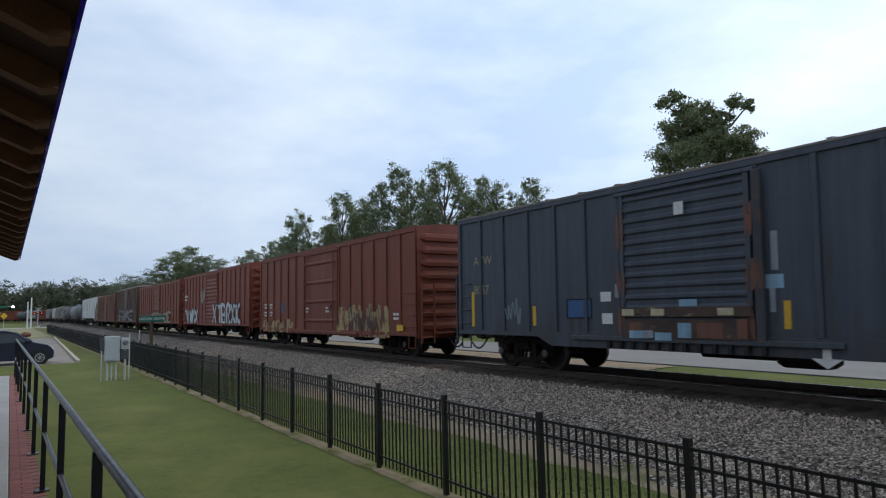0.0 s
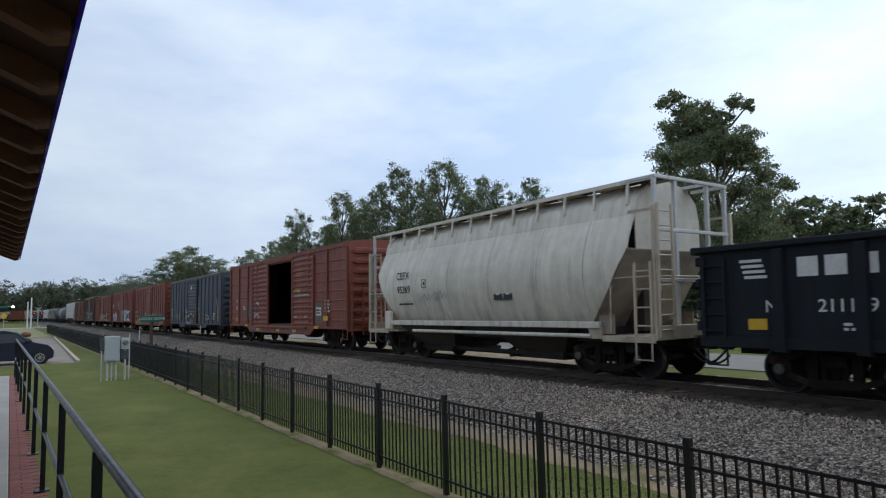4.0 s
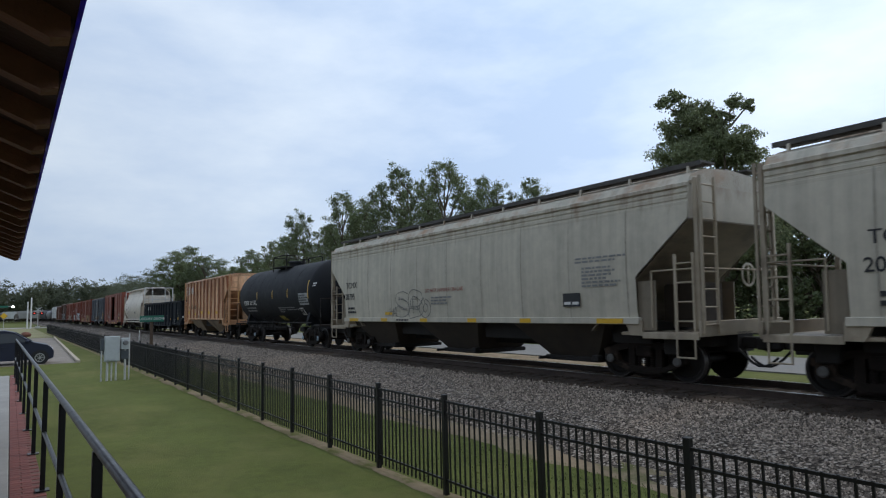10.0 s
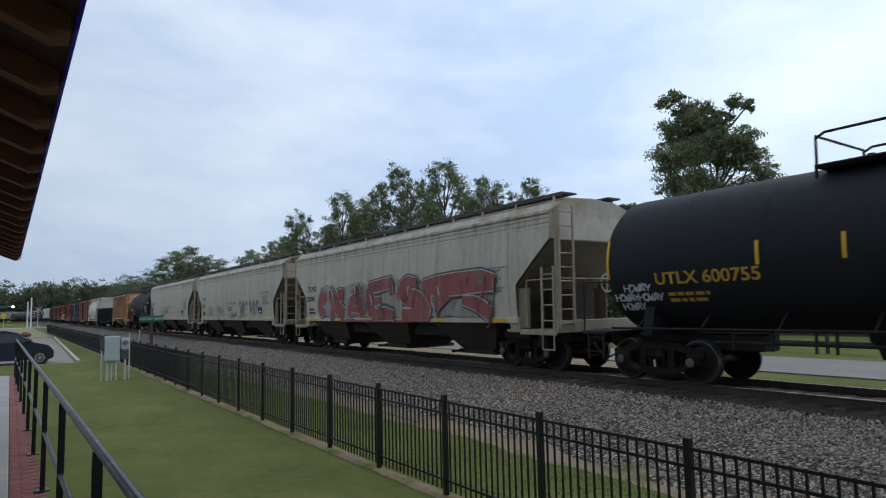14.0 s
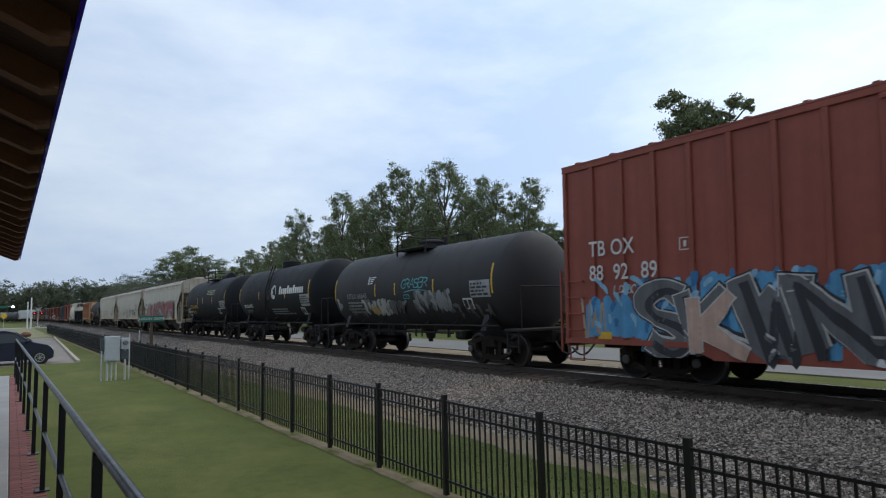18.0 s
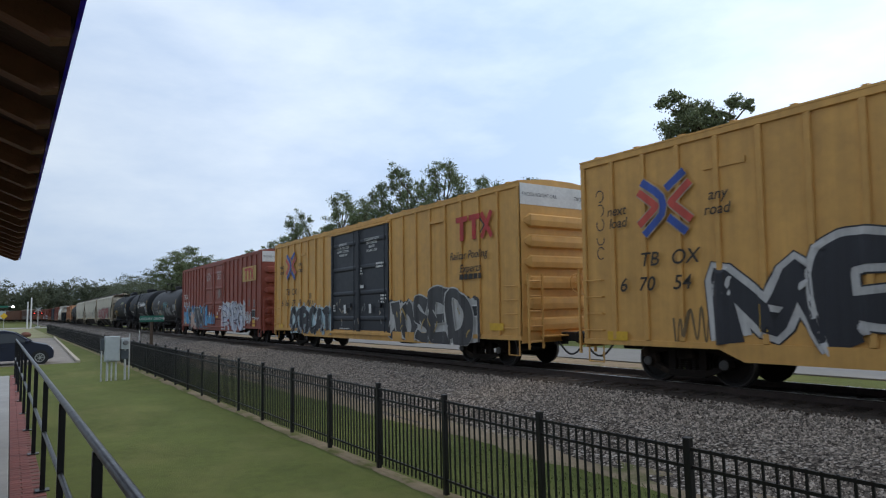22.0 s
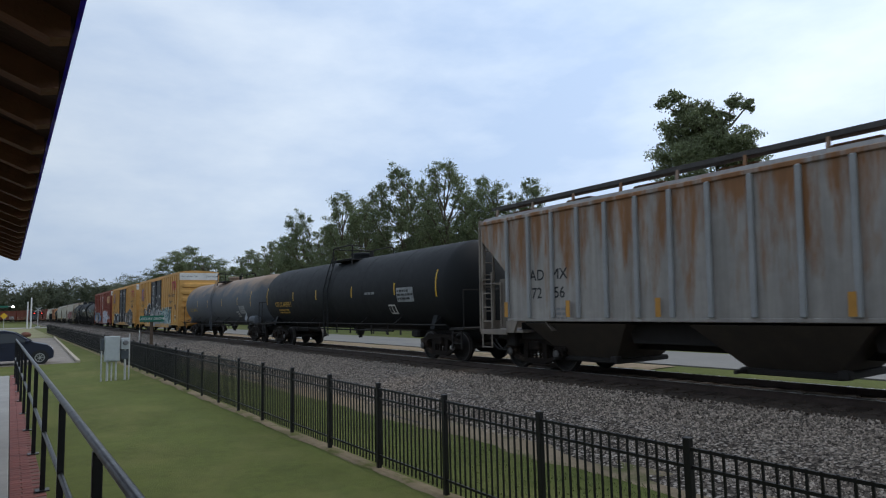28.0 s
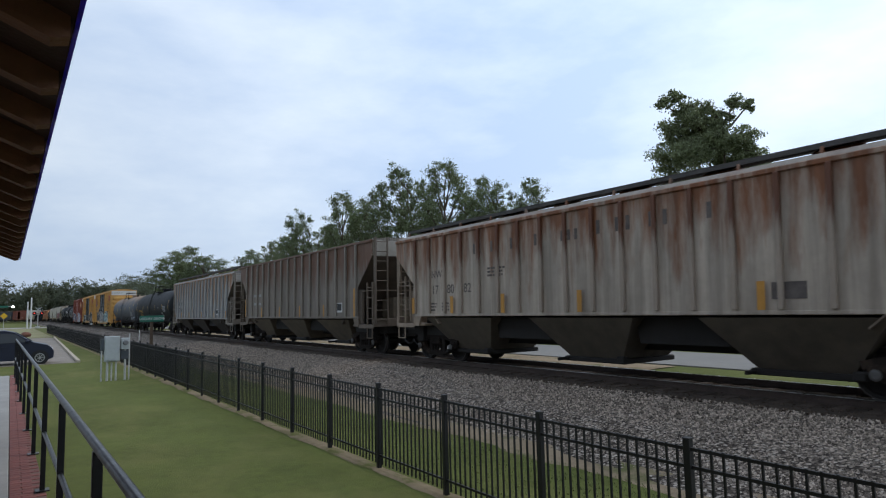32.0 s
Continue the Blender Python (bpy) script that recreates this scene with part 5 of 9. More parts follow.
        for s in (-1, 1):
            part("safety_rail", Mesh().pipe([(s * 1.0, -0.95, zt - 0.1), (s * 1.0, -0.95, zt + 0.42), (s * 1.0, -0.8, zt + 0.5), (s * 1.0, 0.8, zt + 0.5), (s * 1.0, 0.95, zt + 0.42), (s * 1.0, 0.95, zt - 0.1)], 0.026), UNDER, pl)
        part("safety_rail", Mesh().pipe([(-1.0, 0.95, zt + 0.46), (1.0, 0.95, zt + 0.46)], 0.024), UNDER, pl)
        part("safety_rail", Mesh().pipe([(-1.0, -0.95, zt + 0.46), (-0.5, -0.95, zt + 0.46)], 0.024), UNDER, pl)
        part("valve", Mesh().tube((0.1, -0.6, zt - 0.05), (0.1, -0.6, zt + 0.3), 0.09, 12), UNDER, pl)
        part("valve", Mesh().tube((0.4, 0.6, zt - 0.1), (0.4, 0.6, zt + 0.25), 0.07, 12), UNDER, pl)
    if mid_ladder:
        y = 0.55
        m = Mesh()
        for q in (-0.2, 0.2):
            m.pipe([(-1.52, y + q, 0.62), (-1.56, y + q, zc + 0.2), (-1.35, y + q, zc + 0.95), (-1.12, y + q, zt + 0.05)], 0.022)
        for k in range(10):
            z = 0.7 + 0.34 * k
            x = -1.54 if z < zc + 0.2 else -1.54 + (z - zc - 0.2) * 0.33
            m.tube((x, y - 0.2, z), (x, y + 0.2, z), 0.014)
        part("side_ladder", m, P if mid_ladder else UNDER, car)
    def x_at(z):
        q = (z - zc) / r
        return -r * math.sqrt(max(0, 1 - q * q))
    marks = reflect or (5.25, 1.8, 0.35, -2.1, -5.1)
    for y, h in [(q, 0.86 if k in (0, len(marks) - 1) else 0.44) for k, q in enumerate(marks)]:
        m = Mesh()
        rows = []
        for k in range(7):
            z = zc - 0.12 + h * (k / 6 - 0.25)
            rows.append([(x_at(z) - 0.008, y - 0.035, z), (x_at(z) - 0.008, y + 0.035, z)])
        m.loft(rows, closed=False, caps=False)
        part("reflector", m, YELLOW, sh, "yellow reflective strip")
    return car, hl, x_at, zc


def tank_text(car, text, size, y, z, x_at, material, wide=1.14):
    """Lettering that hugs the shell."""
    cu = bpy.data.curves.new("mark", "FONT")
    cu.body, cu.size, cu.offset = text, size / 0.72, size * 0.025
    tmp = bpy.data.objects.new("mark", cu)
    me = bpy.data.meshes.new_from_object(tmp)
    bpy.data.objects.remove(tmp)
    for v in me.vertices:
        zz = z + v.co.y
        v.co = Vector((x_at(zz) - 0.008, y - v.co.x * wide, zz))
    me.materials.clear()
    me.materials.append(material)
    return part("lettering", me, None, car)


def tank_bars(car, y, z, w, h, lines, x_at, material, seed=0, name="small_print"):
    rg = random.Random(seed)
    m = Mesh()
    step = h / lines
    for k in range(lines):
        zz = z - step * (k + 0.5)
        yy = y
        end = y - w * rg.uniform(0.55, 1.0)
        while yy > end:
            ww = rg.uniform(0.07, 0.26)
            q = step * 0.28
            m.add([(x_at(zz - q) - 0.007, yy, zz - q), (x_at(zz - q) - 0.007, yy - ww, zz - q), (x_at(zz + q) - 0.007, yy - ww, zz + q), (x_at(zz + q) - 0.007, yy, zz + q)], [(0, 1, 2, 3)])
            yy -= ww + 0.045
    return tagged(part(name, m, material, car), kind="stuff")


# ---- the train, front to back ----
BROWN, REDBR = (0.195, 0.046, 0.023), (0.215, 0.05, 0.028)
INK = ("ink", (0.025, 0.025, 0.03))
PALE = ("pale", (0.52, 0.54, 0.55))


def plates(car, xo, spots, material=None, name="reflector", label=""):
    for y, z, w, h in spots:
        plaque(car, name, material or YELLOW, y, z, w, h, xo(y) - 0.003, label)


# cars far ahead, which only show small
SPARE = True
ahead = 137.7
hopper("white covered hopper car with grimy, shade-darkened lower bays", 136.2, 111.7, 4.6, (0.66, 0.66, 0.65), 0.1, ribs=8, key="far_white", walk_h=0.3)
for k, kind in enumerate(("tank", "tank", "tank", "grey", "grey", "white", "tank", "grey", "box", "grey", "tank", "box", "white", "tank", "grey")):
    if kind in ("white", "grey"):
        hopper("white covered hopper car with grimy, shade-darkened lower bays" if kind == "white" else "pale grey covered hopper car with grimy, shade-darkened bays", ahead + 17.0, ahead, 4.2,
               (0.62, 0.61, 0.58) if kind == "white" else (0.36, 0.35, 0.33), 0.15, ribs=8, key="far_" + kind, walk_h=0.3)
        ahead += 18.5
    elif kind == "tank":
        tank("grey tank car with a dusty shell", ahead + 12.3, ahead + 2.4, (0.22, 0.225, 0.23) if k % 2 else (0.10, 0.10, 0.105), key="far_tank_" + ("a" if k % 2 else "b"))
        ahead += 15.5
    else:
        boxcar("brown boxcar with faded paint", ahead + 17.0, ahead, 4.45, BROWN, key="far_box")
        ahead += 18.5
SPARE = False
boxcar("brown boxcar with patchy rust and faded lettering", 110.0, 91.2, 4.5, (0.16, 0.065, 0.04), 0.3, key="brown_c")
car, hl, xo, W = boxcar("dull brown boxcar with a pale galvanised roof", 89.3, 73.9, 4.75, (0.11, 0.06, 0.045), 0.3, key="brown_d", roof_col=(0.42, 0.36, 0.30))
graffiti(car, 5.5, -5.5, 1.1, 2.3, ("smoke", (0.25, 0.26, 0.27)), INK, xo, 7, 15)
car, hl, xo, W = boxcar("red-brown boxcar with rusted roof edge", 72.3, 53.2, 4.45, BROWN, 0.2, key="brown_b")
graffiti(car, 2.5, -6.5, 1.0, 1.9, ("tan", (0.35, 0.28, 0.2)), INK, xo, 6, 16)
car, hl, xo, W = boxcar("red-brown boxcar with white graffiti along its lower side", 51.7, 35.3, 4.5, REDBR, 0.2, key="red_a")
graffiti(car, hl - 0.4, hl - 4.6, 1.0, 2.1, PALE, INK, xo, 5, 5)
graffiti(car, -0.5, -hl + 1.5, 1.0, 2.3, PALE, INK, xo, 6, 6)
scrawl(car, hl - 5.2, hl - 6.4, 2.6, 3.4, PALE, xo, 3)
text_bars(car, WHITE, hl - 1.0, 2.9, 1.0, 0.5, 2, xo(hl - 1.0) - 0.004, seed=2)

# rust-brown boxcar with peeled patches
car, hl, xo, W = boxcar("rust-brown boxcar with peeled cream paint patches", 33.5, 17.6, 4.45, BROWN, 0.4, spots=(0.11, 0.035, 0.022), grad=(0.8, 4.4, -0.06), edge=0.26, key="brown_a", door=(-0.05, 3.64), corr_door=False, ribs=12, sill=0.8, belly=0.1)
CREAM = mat("peeling_cream_paint", (0.36, 0.26, 0.13), rough=0.8, grain=4, vary=0.3, spots=(0.13, 0.045, 0.03), spot_amt=0.55, spot_scale=(1.5, 3.5, 1.2), bump=0.2, edge=0.06)
rg = random.Random(4)
for y0, y1, z0, z1 in ((-2.0, -5.9, 0.72, 2.0), (7.3, 3.4, 0.75, 1.35)):
    strokes = []
    y = y0
    while y > y1:
        strokes.append([(y, z0 - 0.05, 0.2), (y + rg.uniform(-.1, .1), (z0 + z1) / 2, 0.22), (y + rg.uniform(-.05, .05), z1 - rg.uniform(0, 0.4), 0.14)])
        y -= 0.3
    skin(car, "peeled_patch", strokes, CREAM, lambda q: xo(q) - 0.003, "peeled cream paint patch")
scrawl(car, -2.5, -5.4, 0.95, 1.75, INK, xo, 8, 0.02)
scrawl(car, -2.7, -5.2, 0.95, 1.6, INK, xo, 9, 0.015, 18)
for y, z in ((6.9, 2.0), (6.2, 2.0), (6.9, 1.6), (6.2, 1.6), (1.2, 1.75), (-1.0, 1.75), (-6.6, 1.45)):
    text_bars(car, WHITE, y, z, 0.45, 0.3, 2, xo(y) - 0.01, seed=int(y * 10) % 50)
plates(car, xo, [(-6.9, 1.05, 0.45, 0.22)])
plates(car, xo, [(4.6, 1.9, 0.45, 0.5)], mat("faded_blue_patch", (0.09, 0.12, 0.17), grain=6), "stencil_panel")

# blue boxcar
car, hl, xo, W = boxcar("faded dark blue boxcar with a ribbed sliding door", 15.2, -0.26, 4.33, (0.06, 0.07, 0.09), 0.46, key="blue", door=(0.1, 3.0), ribs=12, belly=0.22, sill=0.95, spots=(0.05, 0.041, 0.038), grad=(0.7, 3.2, -0.16), edge=0.3, roof_col=(0.2, 0.17, 0.14))
OLDY = mat("faded_gold_stencil", (0.30, 0.25, 0.14), rough=0.7, grain=12, vary=0.2, bump=0.02)
lettering("lettering", "ATW", 0.26, car, OLDY, -W - 0.006, 7.0, 2.92)
lettering("lettering", "8057", 0.26, car, OLDY, -W - 0.006, 7.02, 2.08)
for y, h in ((7.05, 1.0), (4.45, 0.5), (-1.97, 0.5), (-3.9, 0.5), (-6.86, 1.0)):
    plates(car, xo, [(y, 1.45 + (h - 0.5) * 0.4, 0.12, h)])
BLUEP = mat("bright_blue_patch", (0.03, 0.09, 0.22), rough=0.6, grain=6, vary=0.2, bump=0.05)
plates(car, xo, [(2.9, 1.62, 0.72, 0.42)], BLUEP, "stencil_panel", "bright blue repaint panel")
part("panel_frame", Mesh().pipe([(-W - 0.02, 2.52, 1.4), (-W - 0.02, 3.28, 1.4), (-W - 0.02, 3.28, 1.84), (-W - 0.02, 2.52, 1.84), (-W - 0.02, 2.52, 1.4)], 0.012), UNDER, car)
plates(car, xo, [(2.08, 1.88, 0.3, 0.22), (2.05, 1.38, 0.3, 0.24), (-4.48, 1.42, 0.5, 0.3)], WHITE, "placard", "white stencilled placard")
for q in (-4.36, -4.6):
    plaque(car, "placard_pane", BLACKINK, q, 1.43, 0.2, 0.22, xo(-4.48) - 0.012)
plates(car, lambda y: xo(y) - 0.03, [(0.05, 3.62, 0.22, 0.26)], WHITE, "emblem", "small white emblem")
RUSTBAR = mat("rust_scraped_steel", (0.075, 0.045, 0.035), rough=0.85, grain=4, vary=0.4, spots=(0.28, 0.22, 0.13), spot_amt=0.35, spot_scale=(1.5, 1.2, 5), bump=0.3)
part("door_lock_bar", Mesh().box(-W - 0.15, -W - 0.09, -1.4, 1.55, 1.42, 1.62, 0.01), RUSTBAR, car, "rust-scraped door lock bar")
part("door_rubrail", Mesh().box(-W - 0.12, -W - 0.088, -1.3, 1.5, 0.96, 1.36, 0.01), RUSTBAR, car, "scraped rusty lower door plate")
for y, z, w, h in ((1.1, 1.05, 0.5, 0.16), (0.5, 1.02, 0.4, 0.16), (0.0, 1.15, 0.3, 0.3), (-0.1, 1.7, 0.4, 0.14), (-1.75, 2.05, 0.35, 0.25)):
    plaque(car, "paint_dab", spray("sky", (0.22, 0.36, 0.46)), y, z, w, h, xo(y) - (0.04 if abs(y) < 1.5 else 0.005), "pale blue paint dab")
for y in (1.35, 0.6, -0.9):
    plaque(car, "lock_plate", mat("old_cream_tag", (0.42, 0.38, 0.24), grain=9), y, 1.52, 0.32, 0.14, -W - 0.152)
for k in range(12):
    part("rub_rib", Mesh().box(-W - 0.13, -W - 0.05, 1.9 - k * 0.32, 1.98 - k * 0.32, 0.72, 0.9), UNDER, car)
part("rust_post", Mesh().box(-W - 0.13, -W - 0.04, -1.62, -1.46, 0.95, 4.1, 0.01), mat("rusty_door_post", (0.05, 0.048, 0.055), rough=0.8, grain=4, vary=0.4, spots=(0.12, 0.06, 0.04), spot_amt=0.45, bump=0.2), car, "rust-streaked door post")
RUSTY = ("door_rust", (0.15, 0.06, 0.035))
rgr = random.Random(33)
for y0, w0 in ((1.62, 0.05), (1.5, 0.03), (-1.42, 0.06), (-1.3, 0.03)):
    for z0 in (1.0, 1.9, 2.9):
        skin(car, "rust_streak", [[(y0, z0, w0 * 0.5), (y0 + rgr.uniform(-.04, .04), z0 + 0.3, w0 * rgr.uniform(0.7, 1.4)), (y0 + rgr.uniform(-.04, .04), z0 + rgr.uniform(0.5, 0.95), 0.01)]], spray(*RUSTY), lambda q: -W - 0.134 if q < -1.4 else -W - 0.094, "rust streak on the door edge")
for y, z, w, h in ((-0.55, 1.16, 0.55, 0.3), (1.2, 1.2, 0.3, 0.22), (-1.2, 1.2, 0.2, 0.36)):
    plaque(car, "rust_patch", spray(*RUSTY), y, z, w, h, -W - 0.122, "scraped red rust patch")
for y, z, w, h in ((-1.78, 2.6, 0.12, 0.7), (-1.72, 1.75, 0.1, 0.5), (0.85, 1.06, 0.24, 0.16), (1.72, 2.0, 0.1, 0.3)):
    plaque(car, "primer_patch", spray("primer_grey", (0.26, 0.28, 0.3)), y, z, w, h, xo(y) - (0.05 if abs(y) < 1.6 else 0.004), "pale grey primer patch")
wild(car, -6.3, -7.2, 1.9, 2.5, [("mist", (0.14, 0.17, 0.2))], xo, 12, 34, 0.4, 0.04)
text_bars(car, WHITE, -5.9, 1.5, 0.6, 0.5, 3, xo(-5.9) - 0.004, seed=9)
ARROW = Mesh().prism([(-2.85, 0.72), (-2.6, 0.55), (-2.35, 0.72), (-2.53, 0.72), (-2.53, 0.95), (-2.67, 0.95), (-2.67, 0.72)], "x", -W - 0.05, -W - 0.045)
part("jack_arrow", ARROW, WHITE, car, "white jacking-point arrow")
scrawl(car, 5.6, 5.0, 1.3, 1.8, ("mist", (0.14, 0.17, 0.2)), xo, 31, 0.03, 9)

# red boxcar with the open door
car, hl, xo, W = boxcar("red-brown boxcar with its side door standing open", -2.3, -18.65, 4.45, (0.235, 0.062, 0.038), 0.42, spots=(0.125, 0.045, 0.03), key="red_ns", horizontal=True, ribs=7, rib_w=0.17, rib_d=0.075, door=(-0.43, 3.45), open_door=True, sill=0.95, belly=0.3)
lettering("lettering", "NS", 0.24, car, WHITE, -W - 0.006, 6.95, 2.3)
lettering("lettering", "458", 0.24, car, WHITE, -W - 0.006, 6.98, 1.86)
lettering("lettering", "058", 0.24, car, WHITE, -W - 0.006, 5.72, 1.86)
plates(car, xo, [(6.75, 1.32, 0.5, 0.2), (-6.1, 1.38, 0.5, 0.2)])
GREYP = mat("grey_touch_up_paint", (0.13, 0.115, 0.11), rough=0.7, grain=5, vary=0.2, bump=0.05)
plates(car, xo, [(6.6, 1.62, 0.7, 0.2), (5.4, 1.6, 0.8, 0.3), (4.35, 1.9, 0.7, 0.9), (5.45, 1.28, 0.6, 0.16)], GREYP, "paint_patch", "grey touch-up paint patch")
plates(car, lambda y: xo(y) - 0.002, [(-5.22, 1.6, 0.75, 0.9)], GREYP, "paint_patch")
plaque(car, "placard", WHITE, -5.22, 1.68, 0.55, 0.36, -W - 0.012, "framed white stencil placard")
text_bars(car, BLACKINK, -5.22, 1.68, 0.45, 0.26, 2, -W - 0.02, seed=3)
for y in (4.9, 2.9, -0.2, -2.4, -5.0):
    plaque(car, "reflector", YELLOW, y, 0.78 if abs(y) < 3.9 else 0.98, 0.48, 0.13, -W - 0.045)
scrawl(car, -0.3, -2.7, 0.72, 0.92, ("dust", (0.3, 0.29, 0.26)), lambda y: -W - 0.043, 21, 0.018, 20)
scrawl(car, 4.4, 2.2, 0.74, 0.9, ("dust", (0.3, 0.29, 0.26)), lambda y: -W - 0.043, 22, 0.014, 16)
DX = -W - 0.085
text_bars(car, spray("pinkish", (0.4, 0.16, 0.13)), -3.35, 3.42, 1.1, 0.22, 2, DX, seed=5)
lettering("lettering", "DOOR OPENING", 0.1, car, WHITE, DX - 0.012, -2.6, 2.4, 0.85)
text_bars(car, WHITE, -4.0, 2.45, 0.75, 0.1, 1, DX - 0.008, seed=6)
scrawl(car, 3.4, 2.5, 1.45, 1.75, PALE, lambda y: DX, 12, 0.02, 12)
scrawl(car, 3.0, 2.6, 2.1, 2.3, PALE, lambda y: DX, 13, 0.03, 5)
text_bars(car, WHITE, -2.7, 1.45, 0.5, 0.07, 1, DX, seed=7)
text_bars(car, WHITE, -4.0, 1.45, 0.4, 0.07, 1, DX, seed=8)
scrawl(car, -2.5, -3.2, 2.6, 2.75, ("gold", (0.5, 0.36, 0.05)), lambda y: DX, 14, 0.03, 6)
text_bars(car, WHITE, -6.2, 1.9, 0.5, 0.6, 4, xo(-6.0) - 0.004, seed=10)
# cargo space: wooden lining
LINE = mat("dark_plywood_lining", (0.10, 0.075, 0.05), rough=0.85, grain=6, vary=0.3, bump=0.2)
part("lining", Mesh().box(W - 0.09, W - 0.06, -hl + 0.1, hl - 0.1, 1.08, 3.9), LINE, car)

# pale rounded hopper
car, hl, xo, W = hopper("pale grey rounded covered hopper car", -20.4, -33.24, 3.72, (0.68, 0.615, 0.515), 0.3, edge=0.3, grad=(1.3, 3.9, -0.1), runs=0.12, ribs=0, bays=2, key="cefx", curved=True, walk_h=0.78, end_in=0.75, slope_y=0.85, sill=1.28, top=0.86, spots=(0.24, 0.23, 0.22), bulge=0.46, sink=0.31, knee=(0.12, 0.68))
stencil_box(car, BLACKINK, 2.5, 2.52, 0.27, -W - 0.05)
CAGE = paint("paint_cefx_cage", (0.55, 0.54, 0.52), 0.15)
for sg in (-1, 1):
    for x in (-1.35, -0.62, 0.62, 1.35):
        part("cage_post", Mesh().box(x - 0.045, x + 0.045, min(sg * (hl - 0.1), sg * (hl - 0.19)), max(sg * (hl - 0.1), sg * (hl - 0.19)), 1.0, 4.5, 0.01), CAGE, car)
        part("cage_tie", Mesh().bar((x, sg * (hl - 0.15), 4.46), (x, sg * (hl - 1.0), 4.46), 0.07, 0.07), CAGE, car)
    for z in (2.2, 3.3, 4.46):
        part("cage_rail", Mesh().box(-1.4, 1.4, min(sg * (hl - 0.08), sg * (hl - 0.14)), max(sg * (hl - 0.08), sg * (hl - 0.14)), z - 0.04, z + 0.04, 0.01), CAGE, car)
lettering("lettering", "CEFX", 0.25, car, BLACKINK, -W - 0.045, 4.25, 2.72)
lettering("lettering", "95369", 0.25, car, BLACKINK, -W - 0.045, 4.22, 2.24)
text_bars(car, BLACKINK, 3.7, 1.92, 1.0, 0.2, 2, -W + 0.045, seed=4)
scrawl(car, 2.8, 1.2, 2.0, 2.2, ("smudge", (0.36, 0.345, 0.32)), lambda y: -W - 0.03, 40, 0.016, 12)
for y in (4.5, 3.0, 1.2, -0.8, -2.8, -4.4):
    m = Mesh()
    m.loft([[(-W - (0.46 * math.sin(math.pi * (0.08 + 0.86 * q)) - 0.115 - 0.31) - 0.004, y + d, 1.28 + 2.44 * q) for q in [k / 12 for k in range(1, 13)]] for d in (-0.012, 0.012)], closed=False, caps=False)
    part("weld_seam", m, mat("seam_grime", (0.4, 0.385, 0.36), rough=0.8, grain=8, vary=0.3, bump=0.1), car, "faint vertical weld seam")
for q in (-1.2, -1.62):
    plaque(car, "placard", BLACKINK, q, 2.02, 0.36, 0.26, -W + 0.02, "black stencil panel")
    plaque(car, "placard_pane", WHITE, q, 2.06, 0.14, 0.05, -W + 0.012)
for k, y in enumerate((2.3, -1.4, -4.2)):
    part("outlet_pipe", Mesh().pipe([(-0.9, y + 0.55, 0.42), (-0.9, y + 0.3, 0.5), (-0.9, y, 0.85), (-0.9, y - 0.3, 0.5), (-0.9, y - 0.55, 0.42)], 0.07, 10), UNDER, car, "forked pneumatic outlet pipe", smooth=True)
part("outlet_pipe", Mesh().tube((-0.9, 3.6, 0.42), (-0.9, -4.8, 0.42), 0.07, 10), UNDER, car, "long outlet pipe under the bays", smooth=True)
part("jack_pad", Mesh().box(-W - 0.12, -W + 0.02, 4.6, 4.95, 1.0, 1.65, 0.03), paint("paint_cefx", (0.46, 0.455, 0.44)), car)
part("side_pipe", Mesh().tube((-W - 0.02, 3.2, 0.98), (-W - 0.02, -4.6, 0.98), 0.05), paint("paint_cefx", (0.46, 0.455, 0.44)), car, "pale pipe along the lower side")

# black gondola
hl = (50.55 - 34.2) / 2
car, _ = new_car("gondola", "black steel gondola car with ribbed sides", "gondola", -34.2, -50.55)
NSB = paint("paint_gondola", (0.014, 0.017, 0.021), 0.12, spots=(0.03, 0.026, 0.024), rough=0.7, spec=0.2)
GEND = paint("paint_gondola_end", (0.032, 0.032, 0.033), 0.2, spots=(0.055, 0.05, 0.045), rough=0.7, spec=0.2)
PLG = mat("faded_end_stencil", (0.2, 0.2, 0.2), rough=0.8, grain=12, vary=0.4, bump=0.02)
GW = 1.48
part("floor", Mesh().box(-GW, GW, -hl + 0.05, hl - 0.05, 0.95, 1.05), UNDER, car)
